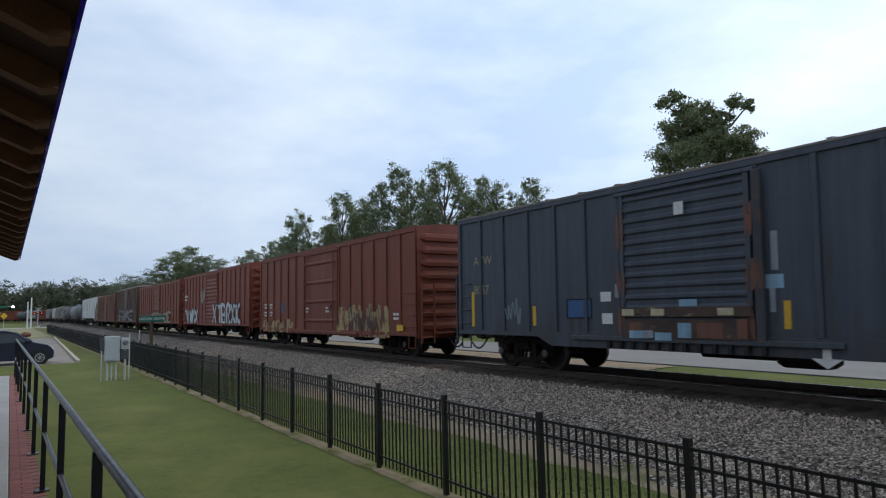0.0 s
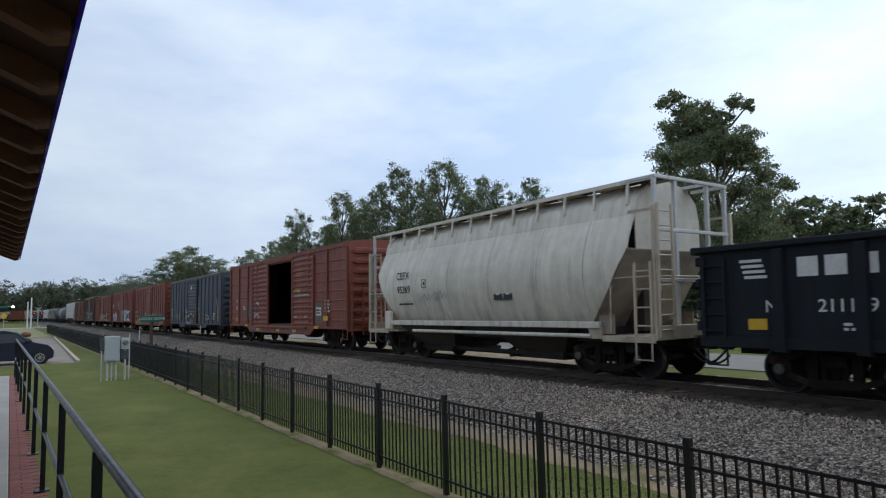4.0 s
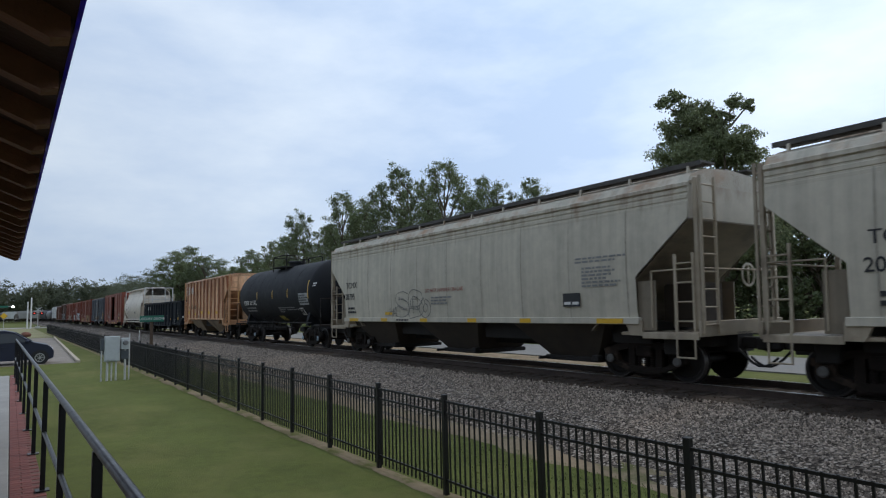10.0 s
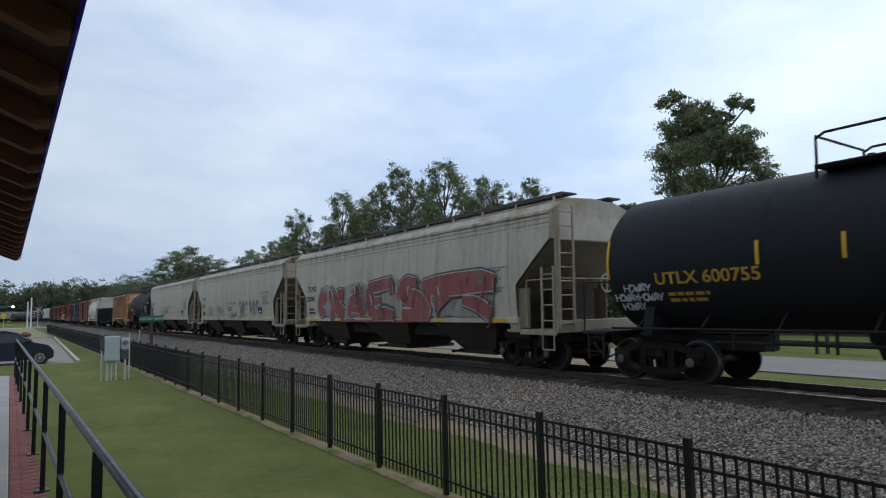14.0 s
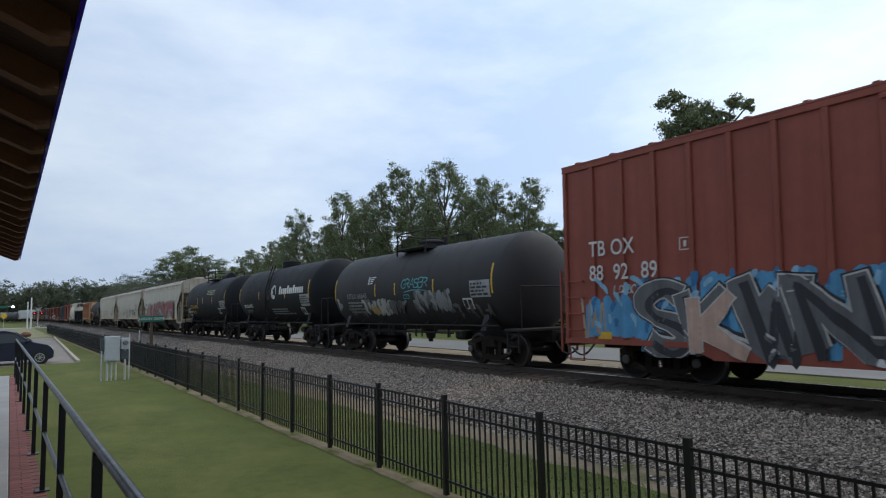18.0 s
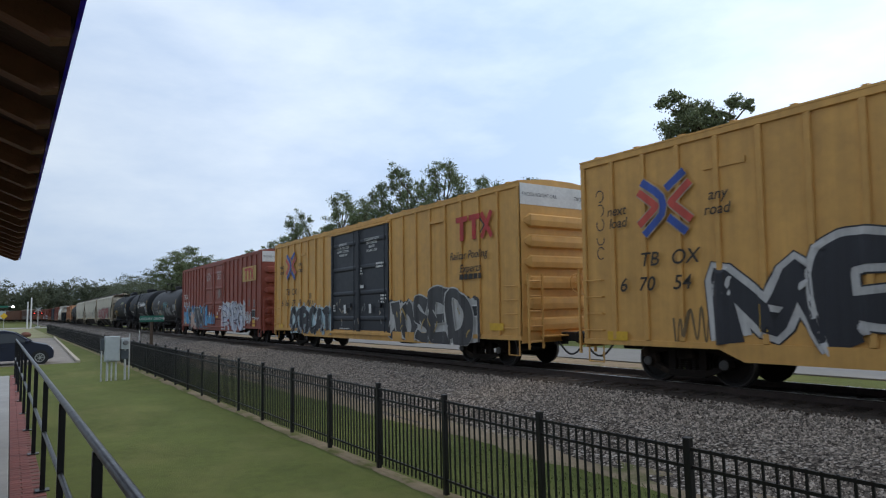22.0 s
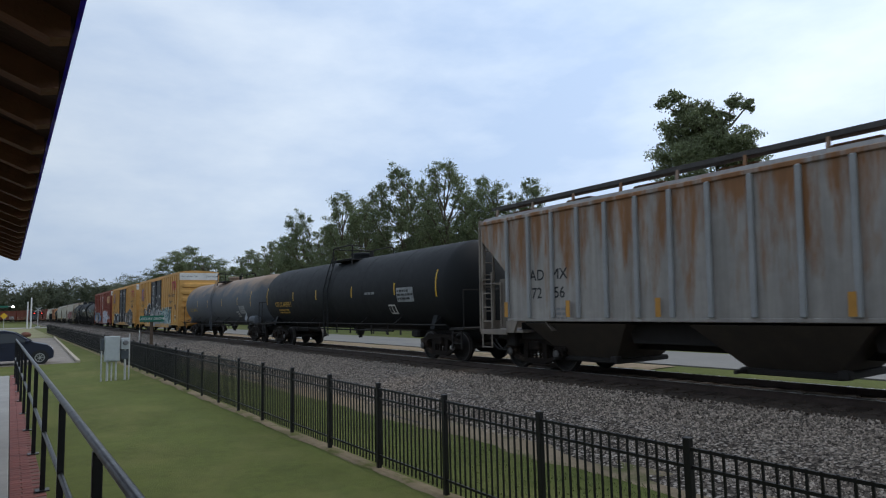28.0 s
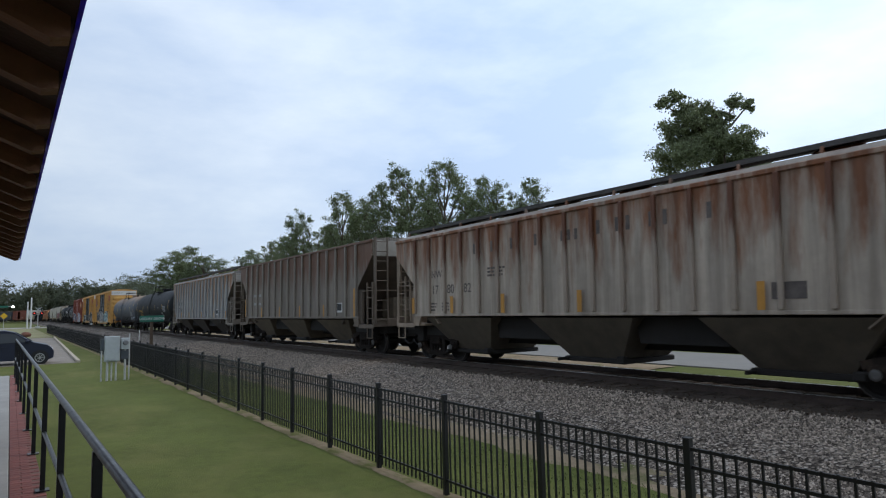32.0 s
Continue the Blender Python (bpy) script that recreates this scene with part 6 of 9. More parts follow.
for s_ in (-1, 1):
    part("side_panel", Mesh().box(min(s_ * GW, s_ * (GW - 0.03)), max(s_ * GW, s_ * (GW - 0.03)), -hl + 0.02, hl - 0.02, 0.85, 2.7), NSB, car)
    part("top_chord", Mesh().box(min(s_ * (GW - 0.08), s_ * (GW + 0.1)), max(s_ * (GW - 0.08), s_ * (GW + 0.1)), -hl, hl, 2.66, 2.78, 0.02), NSB, car)
    part("side_sill", Mesh().prism([(-hl + 0.02, 0.85), (-hl + 0.02, 1.05), (hl - 0.02, 1.05), (hl - 0.02, 0.85), (hl - 3.3, 0.85), (hl - 3.8, 0.7), (-hl + 3.8, 0.7), (-hl + 3.3, 0.85)], "x", min(s_ * GW, s_ * (GW + 0.06)), max(s_ * GW, s_ * (GW + 0.06))), NSB, car)
    gp = Mesh().loft([[(0.03, y0, 0.78), (-0.13, y0 * 0.8, 0.8), (-0.12, y0 * 0.7, 2.6), (0, y0 * 0.9, 2.66)] for y0 in (-0.12, 0.12)]).data("side_post", NSB)
    for y in (6.61, 5.3, 4.1, 2.9, 1.72, 0.6, -0.4, -1.39, -2.54, -3.85, -5.02, -6.61):
        part("side_post", gp, NSB, car, at=pose(s_ * GW, y, 0, 0, 0, 0 if s_ < 0 else 180))
for sg in (-1, 1):
    part("end_panel", Mesh().box(-GW, GW, min(sg * hl, sg * (hl - 0.06)), max(sg * hl, sg * (hl - 0.06)), 0.85, 2.76), NSB, car)
    for z in (1.24, 1.66, 2.08, 2.5):
        for xx in (-1.23, 1.23):
            part("end_rib", Mesh().box(xx - 0.25, xx + 0.25, min(sg * hl, sg * (hl + 0.11)), max(sg * hl, sg * (hl + 0.11)), z - 0.09, z + 0.09, 0.02), NSB, car)
    part("end_plate", Mesh().box(-0.97, 0.97, min(sg * hl, sg * (hl + 0.14)), max(sg * hl, sg * (hl + 0.14)), 1.18, 2.56, 0.02), GEND, car, "dusty flat plate on the end")
    part("end_chord", Mesh().box(-GW - 0.08, GW + 0.08, min(sg * hl, sg * (hl + 0.16)), max(sg * hl, sg * (hl + 0.16)), 2.64, 2.79, 0.02), NSB, car)
    part("end_sill", Mesh().box(-1.02, 1.02, min(sg * hl, sg * (hl + 0.22)), max(sg * hl, sg * (hl + 0.22)), 1.04, 1.15, 0.02), paint("paint_gondola_sill", (0.1, 0.1, 0.1), 0.2), car, "grey end sill")
    for xx in (-1.36, 1.36):
        part("reflector", Mesh().box(xx - 0.07, xx + 0.07, min(sg * (hl + 0.11), sg * (hl + 0.12)), max(sg * (hl + 0.11), sg * (hl + 0.12)), 1.4, 1.54), WHITE, car)
    for k, (w_, zz) in enumerate(((0.3, 2.42), (0.5, 2.26), (0.55, 2.02), (0.6, 1.88), (1.0, 1.72), (1.0, 1.6))):
        part("end_stencil", Mesh().box(0.25 - w_ / 2, 0.25 + w_ / 2, min(sg * (hl + 0.14), sg * (hl + 0.144)), max(sg * (hl + 0.14), sg * (hl + 0.144)), zz - (0.045 if k < 2 else 0.02), zz + (0.045 if k < 2 else 0.02)), PLG, car)
    ladder(car, -GW - 0.06, sg * (hl - 0.32), 1.0, 2.55, 0.42, 5, NSB)
    part("side_step", Mesh().pipe([(-GW, sg * (hl - 0.12), 0.9), (-GW, sg * (hl - 0.12), 0.5), (-GW, sg * (hl - 0.52), 0.5), (-GW, sg * (hl - 0.52), 0.9)], 0.02), NSB, car)
    add_coupler(car, sg * hl, sg)
    add_truck(car, sg * (hl - 2.2))
part("centre_sill", Mesh().box(-0.28, 0.28, -hl + 0.1, hl - 0.1, 0.64, 0.95), UNDER, car)
part("brake_gear", Mesh().box(-0.9, -0.2, -0.6, 0.4, 0.5, 0.85, 0.06).tube((0.4, -0.9, 0.62), (0.4, 0.9, 0.62), 0.17, 14), UNDER, car)
GX = lambda y: -GW - 0.004
for k in range(4):
    plaque(car, "emblem_stripe", WHITE, 7.14 - 0.03 * k, 2.44 - 0.1 * k, 0.42, 0.055, -GW - 0.004)
for y in (6.14, 5.69, 5.24):
    plaque(car, "emblem_block", WHITE, y, 2.28, 0.34, 0.34, -GW - 0.004, "white emblem block")
lettering("lettering", "N", 0.22, car, WHITE, -GW - 0.006, 6.9, 1.5)
lettering("lettering", "211119", 0.22, car, WHITE, -GW - 0.006, 6.0, 1.5)
plates(car, GX, [(7.04, 1.28, 0.35, 0.2), (4.14, 1.22, 0.5, 0.13), (-4.36, 1.3, 0.46, 0.12), (-7.19, 1.36, 0.45, 0.22)])
lettering("lettering", "G12", 0.12, car, WHITE, -GW - 0.006, -7.08, 1.52)
for y, z in ((5.5, 1.25), (2.7, 1.2), (1.6, 1.2), (0.4, 1.2)):
    text_bars(car, WHITE, y, z, 0.22, 0.16, 2, -GW - 0.004, seed=int(y * 7) % 40)
for y, w_ in ((-6.98, 0.1), (-7.36, 0.09)):
    for k in range(4):
        plaque(car, "stencil", PLG, y, 2.06 - 0.1 * k, w_ + (0.08 if k == 3 else 0), 0.05, -GW - 0.004)
plaque(car, "stencil", PLG, -5.6, 1.26, 0.22, 0.06, -GW - 0.004)
plaque(car, "reflector", WHITE, -6.61, 1.12, 0.05, 0.5, -GW - 0.128, "white reflector strip")
for pts in (((-2.82, 1.68), (-2.95, 1.62), (-3.08, 1.64), (-3.15, 1.45), (-3.22, 1.64), (-3.35, 1.62), (-3.48, 1.68)), ((-3.08, 1.6), (-3.13, 1.38), (-3.18, 1.38), (-3.22, 1.6))):
    part("chalk_mark", Mesh().pipe([(-GW - 0.004, y, z) for y, z in pts], 0.011), PLG, car, "chalk drawing of a horned head")

# rusty two-bay hopper
ORANGE = (0.74, 0.43, 0.235)
car, hl, xo, W = hopper("rusty orange-brown covered hopper car with two bays", -52.15, -64.05, 4.04, ORANGE, 0.68, edge=0.2, runs=0.34, grad=(1.5, 4.0, 0.08), pale=((0.6, 0.48, 0.34), 0.45), ribs=11, bays=2, key="ns_hopper", end_in=0.5, slope_y=0.62, sill=1.33, spots=(0.3, 0.105, 0.043), knee=(0.4, 0.66), top=0.2, rib_span=4.75, framed=True,
                        rib_mat=paint("rib_rust", (0.4, 0.19, 0.1), 0.6, spots=(0.2, 0.07, 0.035)), low_mat=mat("dusty_bay", (0.26, 0.19, 0.12), rough=0.9, grain=3, vary=0.3, spots=(0.06, 0.045, 0.03), spot_amt=0.45, spot_scale=(1, 0.9, 1.1), bump=0.2, edge=0.3))
FADEW = mat("faded_white_emblem", (0.62, 0.57, 0.50), rough=0.8, grain=5, vary=0.3, spots=(0.30, 0.17, 0.10), spot_amt=0.35, spot_scale=(2, 3, 2), bump=0.05)
for k in range(5):
    plaque(car, "emblem_stripe", FADEW, 4.87, 3.68 - 0.13 * k, 0.88 - 0.04 * k, 0.075, -W - 0.003)
for y, w, h in ((4.33, 0.2, 0.5), (4.02, 0.3, 0.56), (3.66, 0.32, 0.4), (3.3, 0.3, 0.54), (3.05, 0.14, 0.5)):
    plaque(car, "emblem_block", FADEW, y, 3.41, w, h, -W - 0.003, "faded white emblem block")
INKMAT = mat("charcoal_scribble", (0.07, 0.055, 0.045), rough=0.8, grain=8, vary=0.3, bump=0.02)
FADEK = mat("faded_dark_stencil", (0.19, 0.13, 0.095), rough=0.8, grain=8, vary=0.3, bump=0.02)
lettering("lettering", "NS", 0.26, car, FADEK, -W - 0.006, 4.55, 2.06)
lettering("lettering", "258", 0.28, car, FADEK, -W - 0.006, 3.72, 2.05)
lettering("lettering", "698", 0.28, car, FADEK, -W - 0.006, 2.82, 2.05)
plates(car, xo, [(4.4, 1.8, 0.5, 0.18), (2.45, 1.68, 0.55, 0.17), (0.58, 1.78, 0.65, 0.17), (-1.3, 1.75, 0.5, 0.17), (-3.2, 1.75, 0.5, 0.17)])
for k in range(11):
    a_ = 0.3 + k * 0.6
    skin(car, "scribble", [rounded([(1.42 + 0.06 * math.cos(a_), 1.86 + 0.05 * math.sin(a_), 0.007), (1.42 + 0.22 * math.cos(a_ + 0.2), 1.88 + 0.16 * math.sin(a_ + 0.2), 0.009), (1.42 + (0.3 + 0.1 * (k % 3)) * math.cos(a_), 1.9 + 0.24 * math.sin(a_), 0.005)])], INKMAT, lambda q: xo(q) - 0.003)
plaque(car, "stencil_panel", FADEK, 1.6, 1.5, 0.35, 0.15, -W - 0.004)

# black tank
BK = (0.014, 0.015, 0.0175)
PLC = mat("grey_data_placard", (0.30, 0.31, 0.31), rough=0.7, grain=16, vary=0.4, bump=0.02)


def hug(ob, x_at, lift=0.012):
    """Lays sprayed paint on the round shell."""
    for v in ob.data.vertices:
        v.co.x = x_at(v.co.z) - lift
    return ob


def tank_plate(car, y0, y1, z0, z1, x_at, material, name="placard", label="", lift=0.006):
    m = Mesh()
    m.loft([[(x_at(z0 + (z1 - z0) * k / 4) - lift, y, z0 + (z1 - z0) * k / 4) for k in range(5)] for y in (y0, y1)], closed=False, caps=False)
    return part(name, m, material, car, label)


def tank_frame(car, y, z, x_at):
    """Small framed white placard with dark panes."""
    tank_plate(car, y - 0.24, y + 0.24, z - 0.17, z + 0.17, x_at, WHITE, "placard", "white framed placard")
    for q in (-0.1, 0.12):
        tank_plate(car, y + q - 0.08, y + q + 0.09, z - 0.12, z + 0.12, x_at, BLACKINK, "placard_pane", "", 0.01)


car, hl, xa, zc = tank("black tank car with yellow reflector strips", -67.06, -75.95, BK, key="black", spots=(0.02, 0.02, 0.021), cap=mat("pale_blue_bearing_cap", (0.34, 0.42, 0.48), rough=0.6, grain=9, vary=0.2), reflect=(5.45, 2.08, -0.35, -2.5, -5.06))
tank_text(car, "EDFX 201562", 0.24, 4.45, 2.12, xa, WHITE)
tank_bars(car, 4.2, 2.02, 2.4, 0.3, 2, xa, mat("grey_fine_print", (0.22, 0.22, 0.22), grain=12), 1)
tank_bars(car, -0.9, 1.95, 1.0, 0.3, 3, xa, mat("grey_fine_print", (0.22, 0.22, 0.22)), 2)
tank_bars(car, -2.0, 1.95, 1.6, 0.2, 2, xa, mat("grey_fine_print", (0.22, 0.22, 0.22)), 3)
tank_plate(car, -3.9, -5.0, 2.0, 2.55, xa, PLC, label="grey data placard")
tank_bars(car, -3.95, 2.5, 1.0, 0.45, 4, lambda z: xa(z) - 0.004, BLACKINK, 4)
tank_frame(car, -3.85, 1.7, xa)
tank_plate(car, -0.2, -0.9, 1.25, 1.5, xa, mat("mustard_decal", (0.33, 0.27, 0.05), grain=6), "decal", "mustard parallelogram decal")
tank_bars(car, -5.55, 3.0, 0.4, 0.2, 2, lambda z: xa(z) + 0.03, WHITE, 6)

# three smooth hoppers
TCOL = (0.5, 0.455, 0.365)
for nm, a, b_, num in (("a", -79.1, -96.35, "20795"), ("b", -97.5, -115.1, "20801"), ("c", -116.5, -133.85, "20790")):
    car, hl, xo, W = hopper("pale grey-beige covered hopper car with smooth bulging sides" if nm != "c" else "pale grey covered hopper car with large red graffiti", a, b_, 4.12, TCOL, 0.36, grad=(3.2, 4.2, 0.16), runs=0.14, ribs=0, bays=3, key="tcmx", curved=True, walk_h=0.46, trough=True,
                            spots=(0.22, 0.135, 0.08), end_in=0.2, slope_y=1.3, knee=(0.33, 0.74), sill=1.38, top=0.42, bulge=0.09, edge=0.3)
    XS = lambda y: -W - 0.072
    lettering("lettering", "TCMX", 0.24, car, BLACKINK, -W - 0.076, 6.98, 2.56)
    lettering("lettering", num, 0.24, car, BLACKINK, -W - 0.074, 7.06, 2.12)
    text_bars(car, BLACKINK, 6.4, 1.7, 0.9, 0.3, 2, -W - 0.05, seed=1)
    SEAM = mat("weld_grime", (0.36, 0.325, 0.265), rough=0.8, grain=8, vary=0.3, bump=0.1)
    for k in range(9):
        y = -6.9 + k * 1.72
        m = Mesh()
        m.loft([[(-W - (0.09 * math.sin(math.pi * (0.08 + 0.86 * q * 0.876)) - 0.0225) - 0.007, y + d, 1.38 + 2.4 * q) for q in (0, 0.15, 0.3, 0.45, 0.6, 0.75, 0.9, 1.0)] for d in (-0.018, 0.018)], closed=False, caps=False)
        part("weld_seam", m, SEAM, car, "grimy vertical weld seam")
    for y in (6.3, 3.9, 1.3, -1.3, -3.6, -6.4):
        plaque(car, "reflector", YELLOW, y, 1.33, 0.75 if abs(y) > 6 else 0.42, 0.11, -W - 0.073)
    text_bars(car, BLACKINK, 2.5, 1.33, 1.1, 0.1, 1, -W - 0.073, seed=3)
    plaque(car, "placard", BLACKINK, -5.25, 1.83, 0.56, 0.32, -W - 0.063, "black and white placard")
    for q in (-5.12, -5.38):
        plaque(car, "placard_pane", WHITE, q, 1.75, 0.2, 0.07, -W - 0.07)
    if nm != "c":
        lettering("lettering", "DO NOT HAMMER ON CAR", 0.12, car, spray("fade_red", (0.38, 0.16, 0.13)), -W - 0.073, 1.2, 2.22)
        text_bars(car, mat("grey_fine_print", (0.22, 0.22, 0.22)), 0.2, 1.95, 1.3, 0.28, 3, -W - 0.066, seed=5)
    text_bars(car, mat("grey_fine_print", (0.22, 0.22, 0.22)), -6.2, 2.75, 1.6, 0.16, 2, -W - 0.072, seed=6)
    text_bars(car, mat("grey_fine_print", (0.22, 0.22, 0.22)), -6.2, 2.35, 1.2, 0.5, 6, -W - 0.072, seed=7)
    plaque(car, "reflector", YELLOW, 3.6 if nm == "a" else -2.4, 1.56, 0.5, 0.1, -W - 0.058)
    if nm == "a":
        bubble(car, "SB", 3.05, 1.3, 1.56, 2.2, ("graph", (0.13, 0.13, 0.13)), XS, 31, 0.16, 0.011)
        bubble(car, "O", 1.5, 0.9, 1.5, 1.95, ("graph", (0.13, 0.13, 0.13)), XS, 35, 0.1, 0.011)
        tag(car, "HA", 3.5, 3.0, 1.48, 1.75, ("graph", (0.13, 0.13, 0.13)), XS, 33, 0.011)
    if nm == "b":
        for sd, y0, y1, z0, z1 in ((1, 5.6, 3.9, 1.5, 2.1), (2, 3.0, 1.9, 1.55, 2.1), (3, 0.6, -1.0, 1.4, 1.7), (4, -1.8, -2.5, 1.5, 2.2), (5, -3.6, -4.9, 1.6, 2.2)):
            scrawl(car, y0, y1, z0, z1, ("graph", (0.13, 0.13, 0.13)), XS, sd, 0.022, 12)
        for k in range(6):
            y = -1.5 - 0.62 * k
            skin(car, "graffiti_tag", [[(y, 2.1, 0.02), (y - 0.12, 2.35, 0.03), (y - 0.2, 2.15, 0.02), (y - 0.32, 2.36, 0.03), (y - 0.4, 2.1, 0.02)]], spray("graph", (0.13, 0.13, 0.13)), lambda q: XS(q) - 0.006)
    if nm == "c":
        RED = ("brick_red", (0.29, 0.075, 0.07))
        SPRAY["brick_red"] = mat("spray_worn_red", RED[1], rough=0.65, grain=4, vary=0.2, spots=(0.25, 0.19, 0.165), spot_amt=0.5, spot_scale=(1.2, 1.8, 0.9), edge=0.28, bump=0.03, runs=0.25)
        skin(car, "graffiti_halo", [[(5.6 - 0.75 * k, 2.35 + 0.12 * math.sin(k * 1.7), 0.34) for k in range(16)]], spray("soot", (0.33, 0.30, 0.255)), lambda q: XS(q) - 0.002, "sooty sprayed cloud")
        cloud(car, 5.6, -6.2, 1.42, 2.6, ("soot", (0.33, 0.30, 0.255)), lambda q: XS(q) - 0.004, 240, 0.3, "sooty sprayed cloud")
        BIG = [[rounded([(5.05, 1.75, 0.12), (5.35, 1.62, 0.16), (5.55, 1.95, 0.2), (5.25, 2.3, 0.2), (4.9, 2.12, 0.14)]), [(4.62, 2.55, 0.22), (4.1, 2.0, 0.26), (3.2, 1.42, 0.2)], rounded([(3.2, 2.32, 0.18), (3.75, 2.3, 0.2), (3.95, 2.0, 0.2), (4.5, 1.42, 0.2)])],
               [[(2.75, 1.42, 0.16), (2.3, 2.3, 0.18), (2.08, 2.6, 0.12)], [(2.1, 2.6, 0.14), (1.8, 2.1, 0.2), (1.55, 1.42, 0.18)], [(2.6, 1.75, 0.1), (1.8, 1.7, 0.1)]],
               [[(1.0, 2.5, 0.22), (0.9, 2.0, 0.24), (0.75, 1.5, 0.2)], [(1.05, 2.5, 0.16), (0.1, 2.58, 0.17), (-0.7, 2.66, 0.15)], [(0.8, 1.98, 0.12), (0.1, 2.04, 0.11)], [(0.8, 1.5, 0.17), (-0.2, 1.55, 0.19), (-0.85, 1.48, 0.13)], [(-0.6, 2.6, 0.13), (-0.68, 2.25, 0.08)]],
               [rounded([(-2.35, 2.55, 0.12), (-1.75, 2.56, 0.2), (-1.38, 2.32, 0.2), (-1.8, 2.08, 0.24), (-2.5, 1.95, 0.24), (-2.9, 1.66, 0.22), (-2.5, 1.46, 0.17), (-1.4, 1.44, 0.17)])],
               [[(-2.75, 2.38, 0.18), (-3.5, 2.4, 0.25), (-4.5, 2.42, 0.27), (-5.8, 2.46, 0.25), (-6.4, 2.38, 0.18)], [(-3.75, 2.4, 0.28), (-3.8, 1.9, 0.33), (-3.88, 1.48, 0.38)], rounded([(-2.8, 2.36, 0.13), (-3.12, 2.0, 0.1), (-3.2, 1.75, 0.04)]), rounded([(-4.9, 1.92, 0.1), (-5.6, 1.8, 0.16), (-6.2, 1.5, 0.16)])]]
        for k, lt in enumerate(BIG):
            for name_, wider, col_, up_ in (("graffiti_halo", 0.085, ("soot_dark", (0.07, 0.064, 0.06)), 0.0), ("graffiti_outline", 0.035, ("bone_line", (0.46, 0.435, 0.41)), 0.006), ("graffiti_fill", 0.0, RED, 0.012)):
                skin(car, name_, [[(y, max(1.28 + w * 1.25 + wider, z), w * 1.25 + wider) for y, z, w in st] for st in lt], spray(*col_), lambda q: XS(q) - 0.012 - 0.014 * k - up_, "large red graffiti letter" if name_ == "graffiti_fill" else "sprayed letter edge")
        wild(car, 5.7, -6.2, 1.5, 2.4, [RED, ("bone_line", (0.46, 0.435, 0.41)), ("soot_dark", (0.07, 0.064, 0.06))], lambda q: XS(q) - 0.09, 13, 241, 0.6, 0.028)
        plaque(car, "graffiti_fill", spray(*RED), 0.8, 1.29, 5.5, 0.09, -W - 0.074, "red overspray on the sill")

# black tank cars
GOLD = mat("gold_stencil", (0.45, 0.26, 0.03), rough=0.6, grain=9, vary=0.25, bump=0.02)
FINE = mat("grey_fine_print", (0.22, 0.22, 0.22))
car, hl, xa, zc = tank("black tank car with gold lettering and scratched tags", -136.3, -145.1, BK, key="black", spots=(0.02, 0.02, 0.021), dome=False)
tank_text(car, "UTLX 600755", 0.25, 4.05, 2.1, xa, GOLD)
tank_bars(car, 3.8, 1.95, 1.5, 0.25, 2, xa, GOLD, 3)
for k, (words, y0, y1) in enumerate((("HOWAY", 4.9, 4.2), ("HOWAYHOWAY", 5.2, 3.95), ("HOWAY", 5.1, 4.5))):
    hug(tag(car, words, y0, y1, 1.96 - 0.2 * k, 2.12 - 0.2 * k, PALE, lambda y: xa(1.9), 60 + k, 0.02), xa)
for k in range(2):
    hug(tag(car, "SCOREBS", -0.5, -2.5, 2.98, 3.26, ("sulphur", (0.42, 0.42, 0.2)), lambda y: xa(3.0), 66 + k, 0.013), xa)
tank_plate(car, -3.85, -4.95, 1.98, 2.5, xa, PLC, label="grey data placard")
tank_bars(car, -3.9, 2.45, 1.0, 0.42, 4, lambda z: xa(z) - 0.004, BLACKINK, 4)
tank_frame(car, -3.45, 1.85, xa)
part("valve_housing", Mesh().spin([(-1.45, 0.02), (-1.44, 0.3), (-1.36, 0.36), (-0.2, 0.36), (-0.12, 0.3), (-0.11, 0.02)], (0, 0, zc + 1.58), "y", 24), paint("paint_black", BK), car, "rounded black valve housing", smooth=True)

car, hl, xa, zc = tank("black tank car with a white emblem and white wordmark bars", -149.85, -158.85, (0.013, 0.0135, 0.015), key="black_b", spots=(0.045, 0.04, 0.036), band=(0.85,), dome=False, platform=False, mid_ladder=True)
tank_text(car, "UTLX 600887", 0.17, 4.6, 1.98, xa, WHITE)
tank_bars(car, 4.4, 1.88, 1.4, 0.2, 2, xa, FINE, 3)
m = Mesh()
ring = [(2.72 + 0.36 * math.sin(2 * math.pi * k / 20), -0.5 + 0.34 * math.cos(2 * math.pi * k / 20)) for k in range(20)]
m.add([(xa(z) - 0.012, y, z) for z, y in ring], [tuple(range(20))])
part("emblem", m, WHITE, car, "round white emblem")
for k in range(4):
    y = -0.3 - 0.13 * k
    m = Mesh().loft([[(xa(z) - 0.016, y + d - (z - 2.4) * 0.1, z) for z in (2.45, 2.6, 2.75, 2.9, 3.0)] for d in (-0.012, 0.012)], closed=False, caps=False)
    part("emblem_line", m, BLACKINK, car)
y = -1.3
rg = random.Random(5)
for k in range(12):
    w = rg.uniform(0.16, 0.24)
    top = 2.98 if k in (0, 4, 7) else 2.86
    tank_plate(car, y, y - w, 2.58, top, xa, WHITE, "wordmark_bar", "", 0.008)
    y -= w + 0.055
tank_plate(car, -4.0, -5.05, 1.95, 2.5, xa, PLC, label="grey data placard")
tank_bars(car, -4.05, 2.45, 1.0, 0.42, 4, lambda z: xa(z) - 0.004, BLACKINK, 4)
tank_frame(car, -4.0, 1.72, xa)
tank_bars(car, 0.2, 1.9, 3.4, 0.35, 3, xa, FINE, 8)
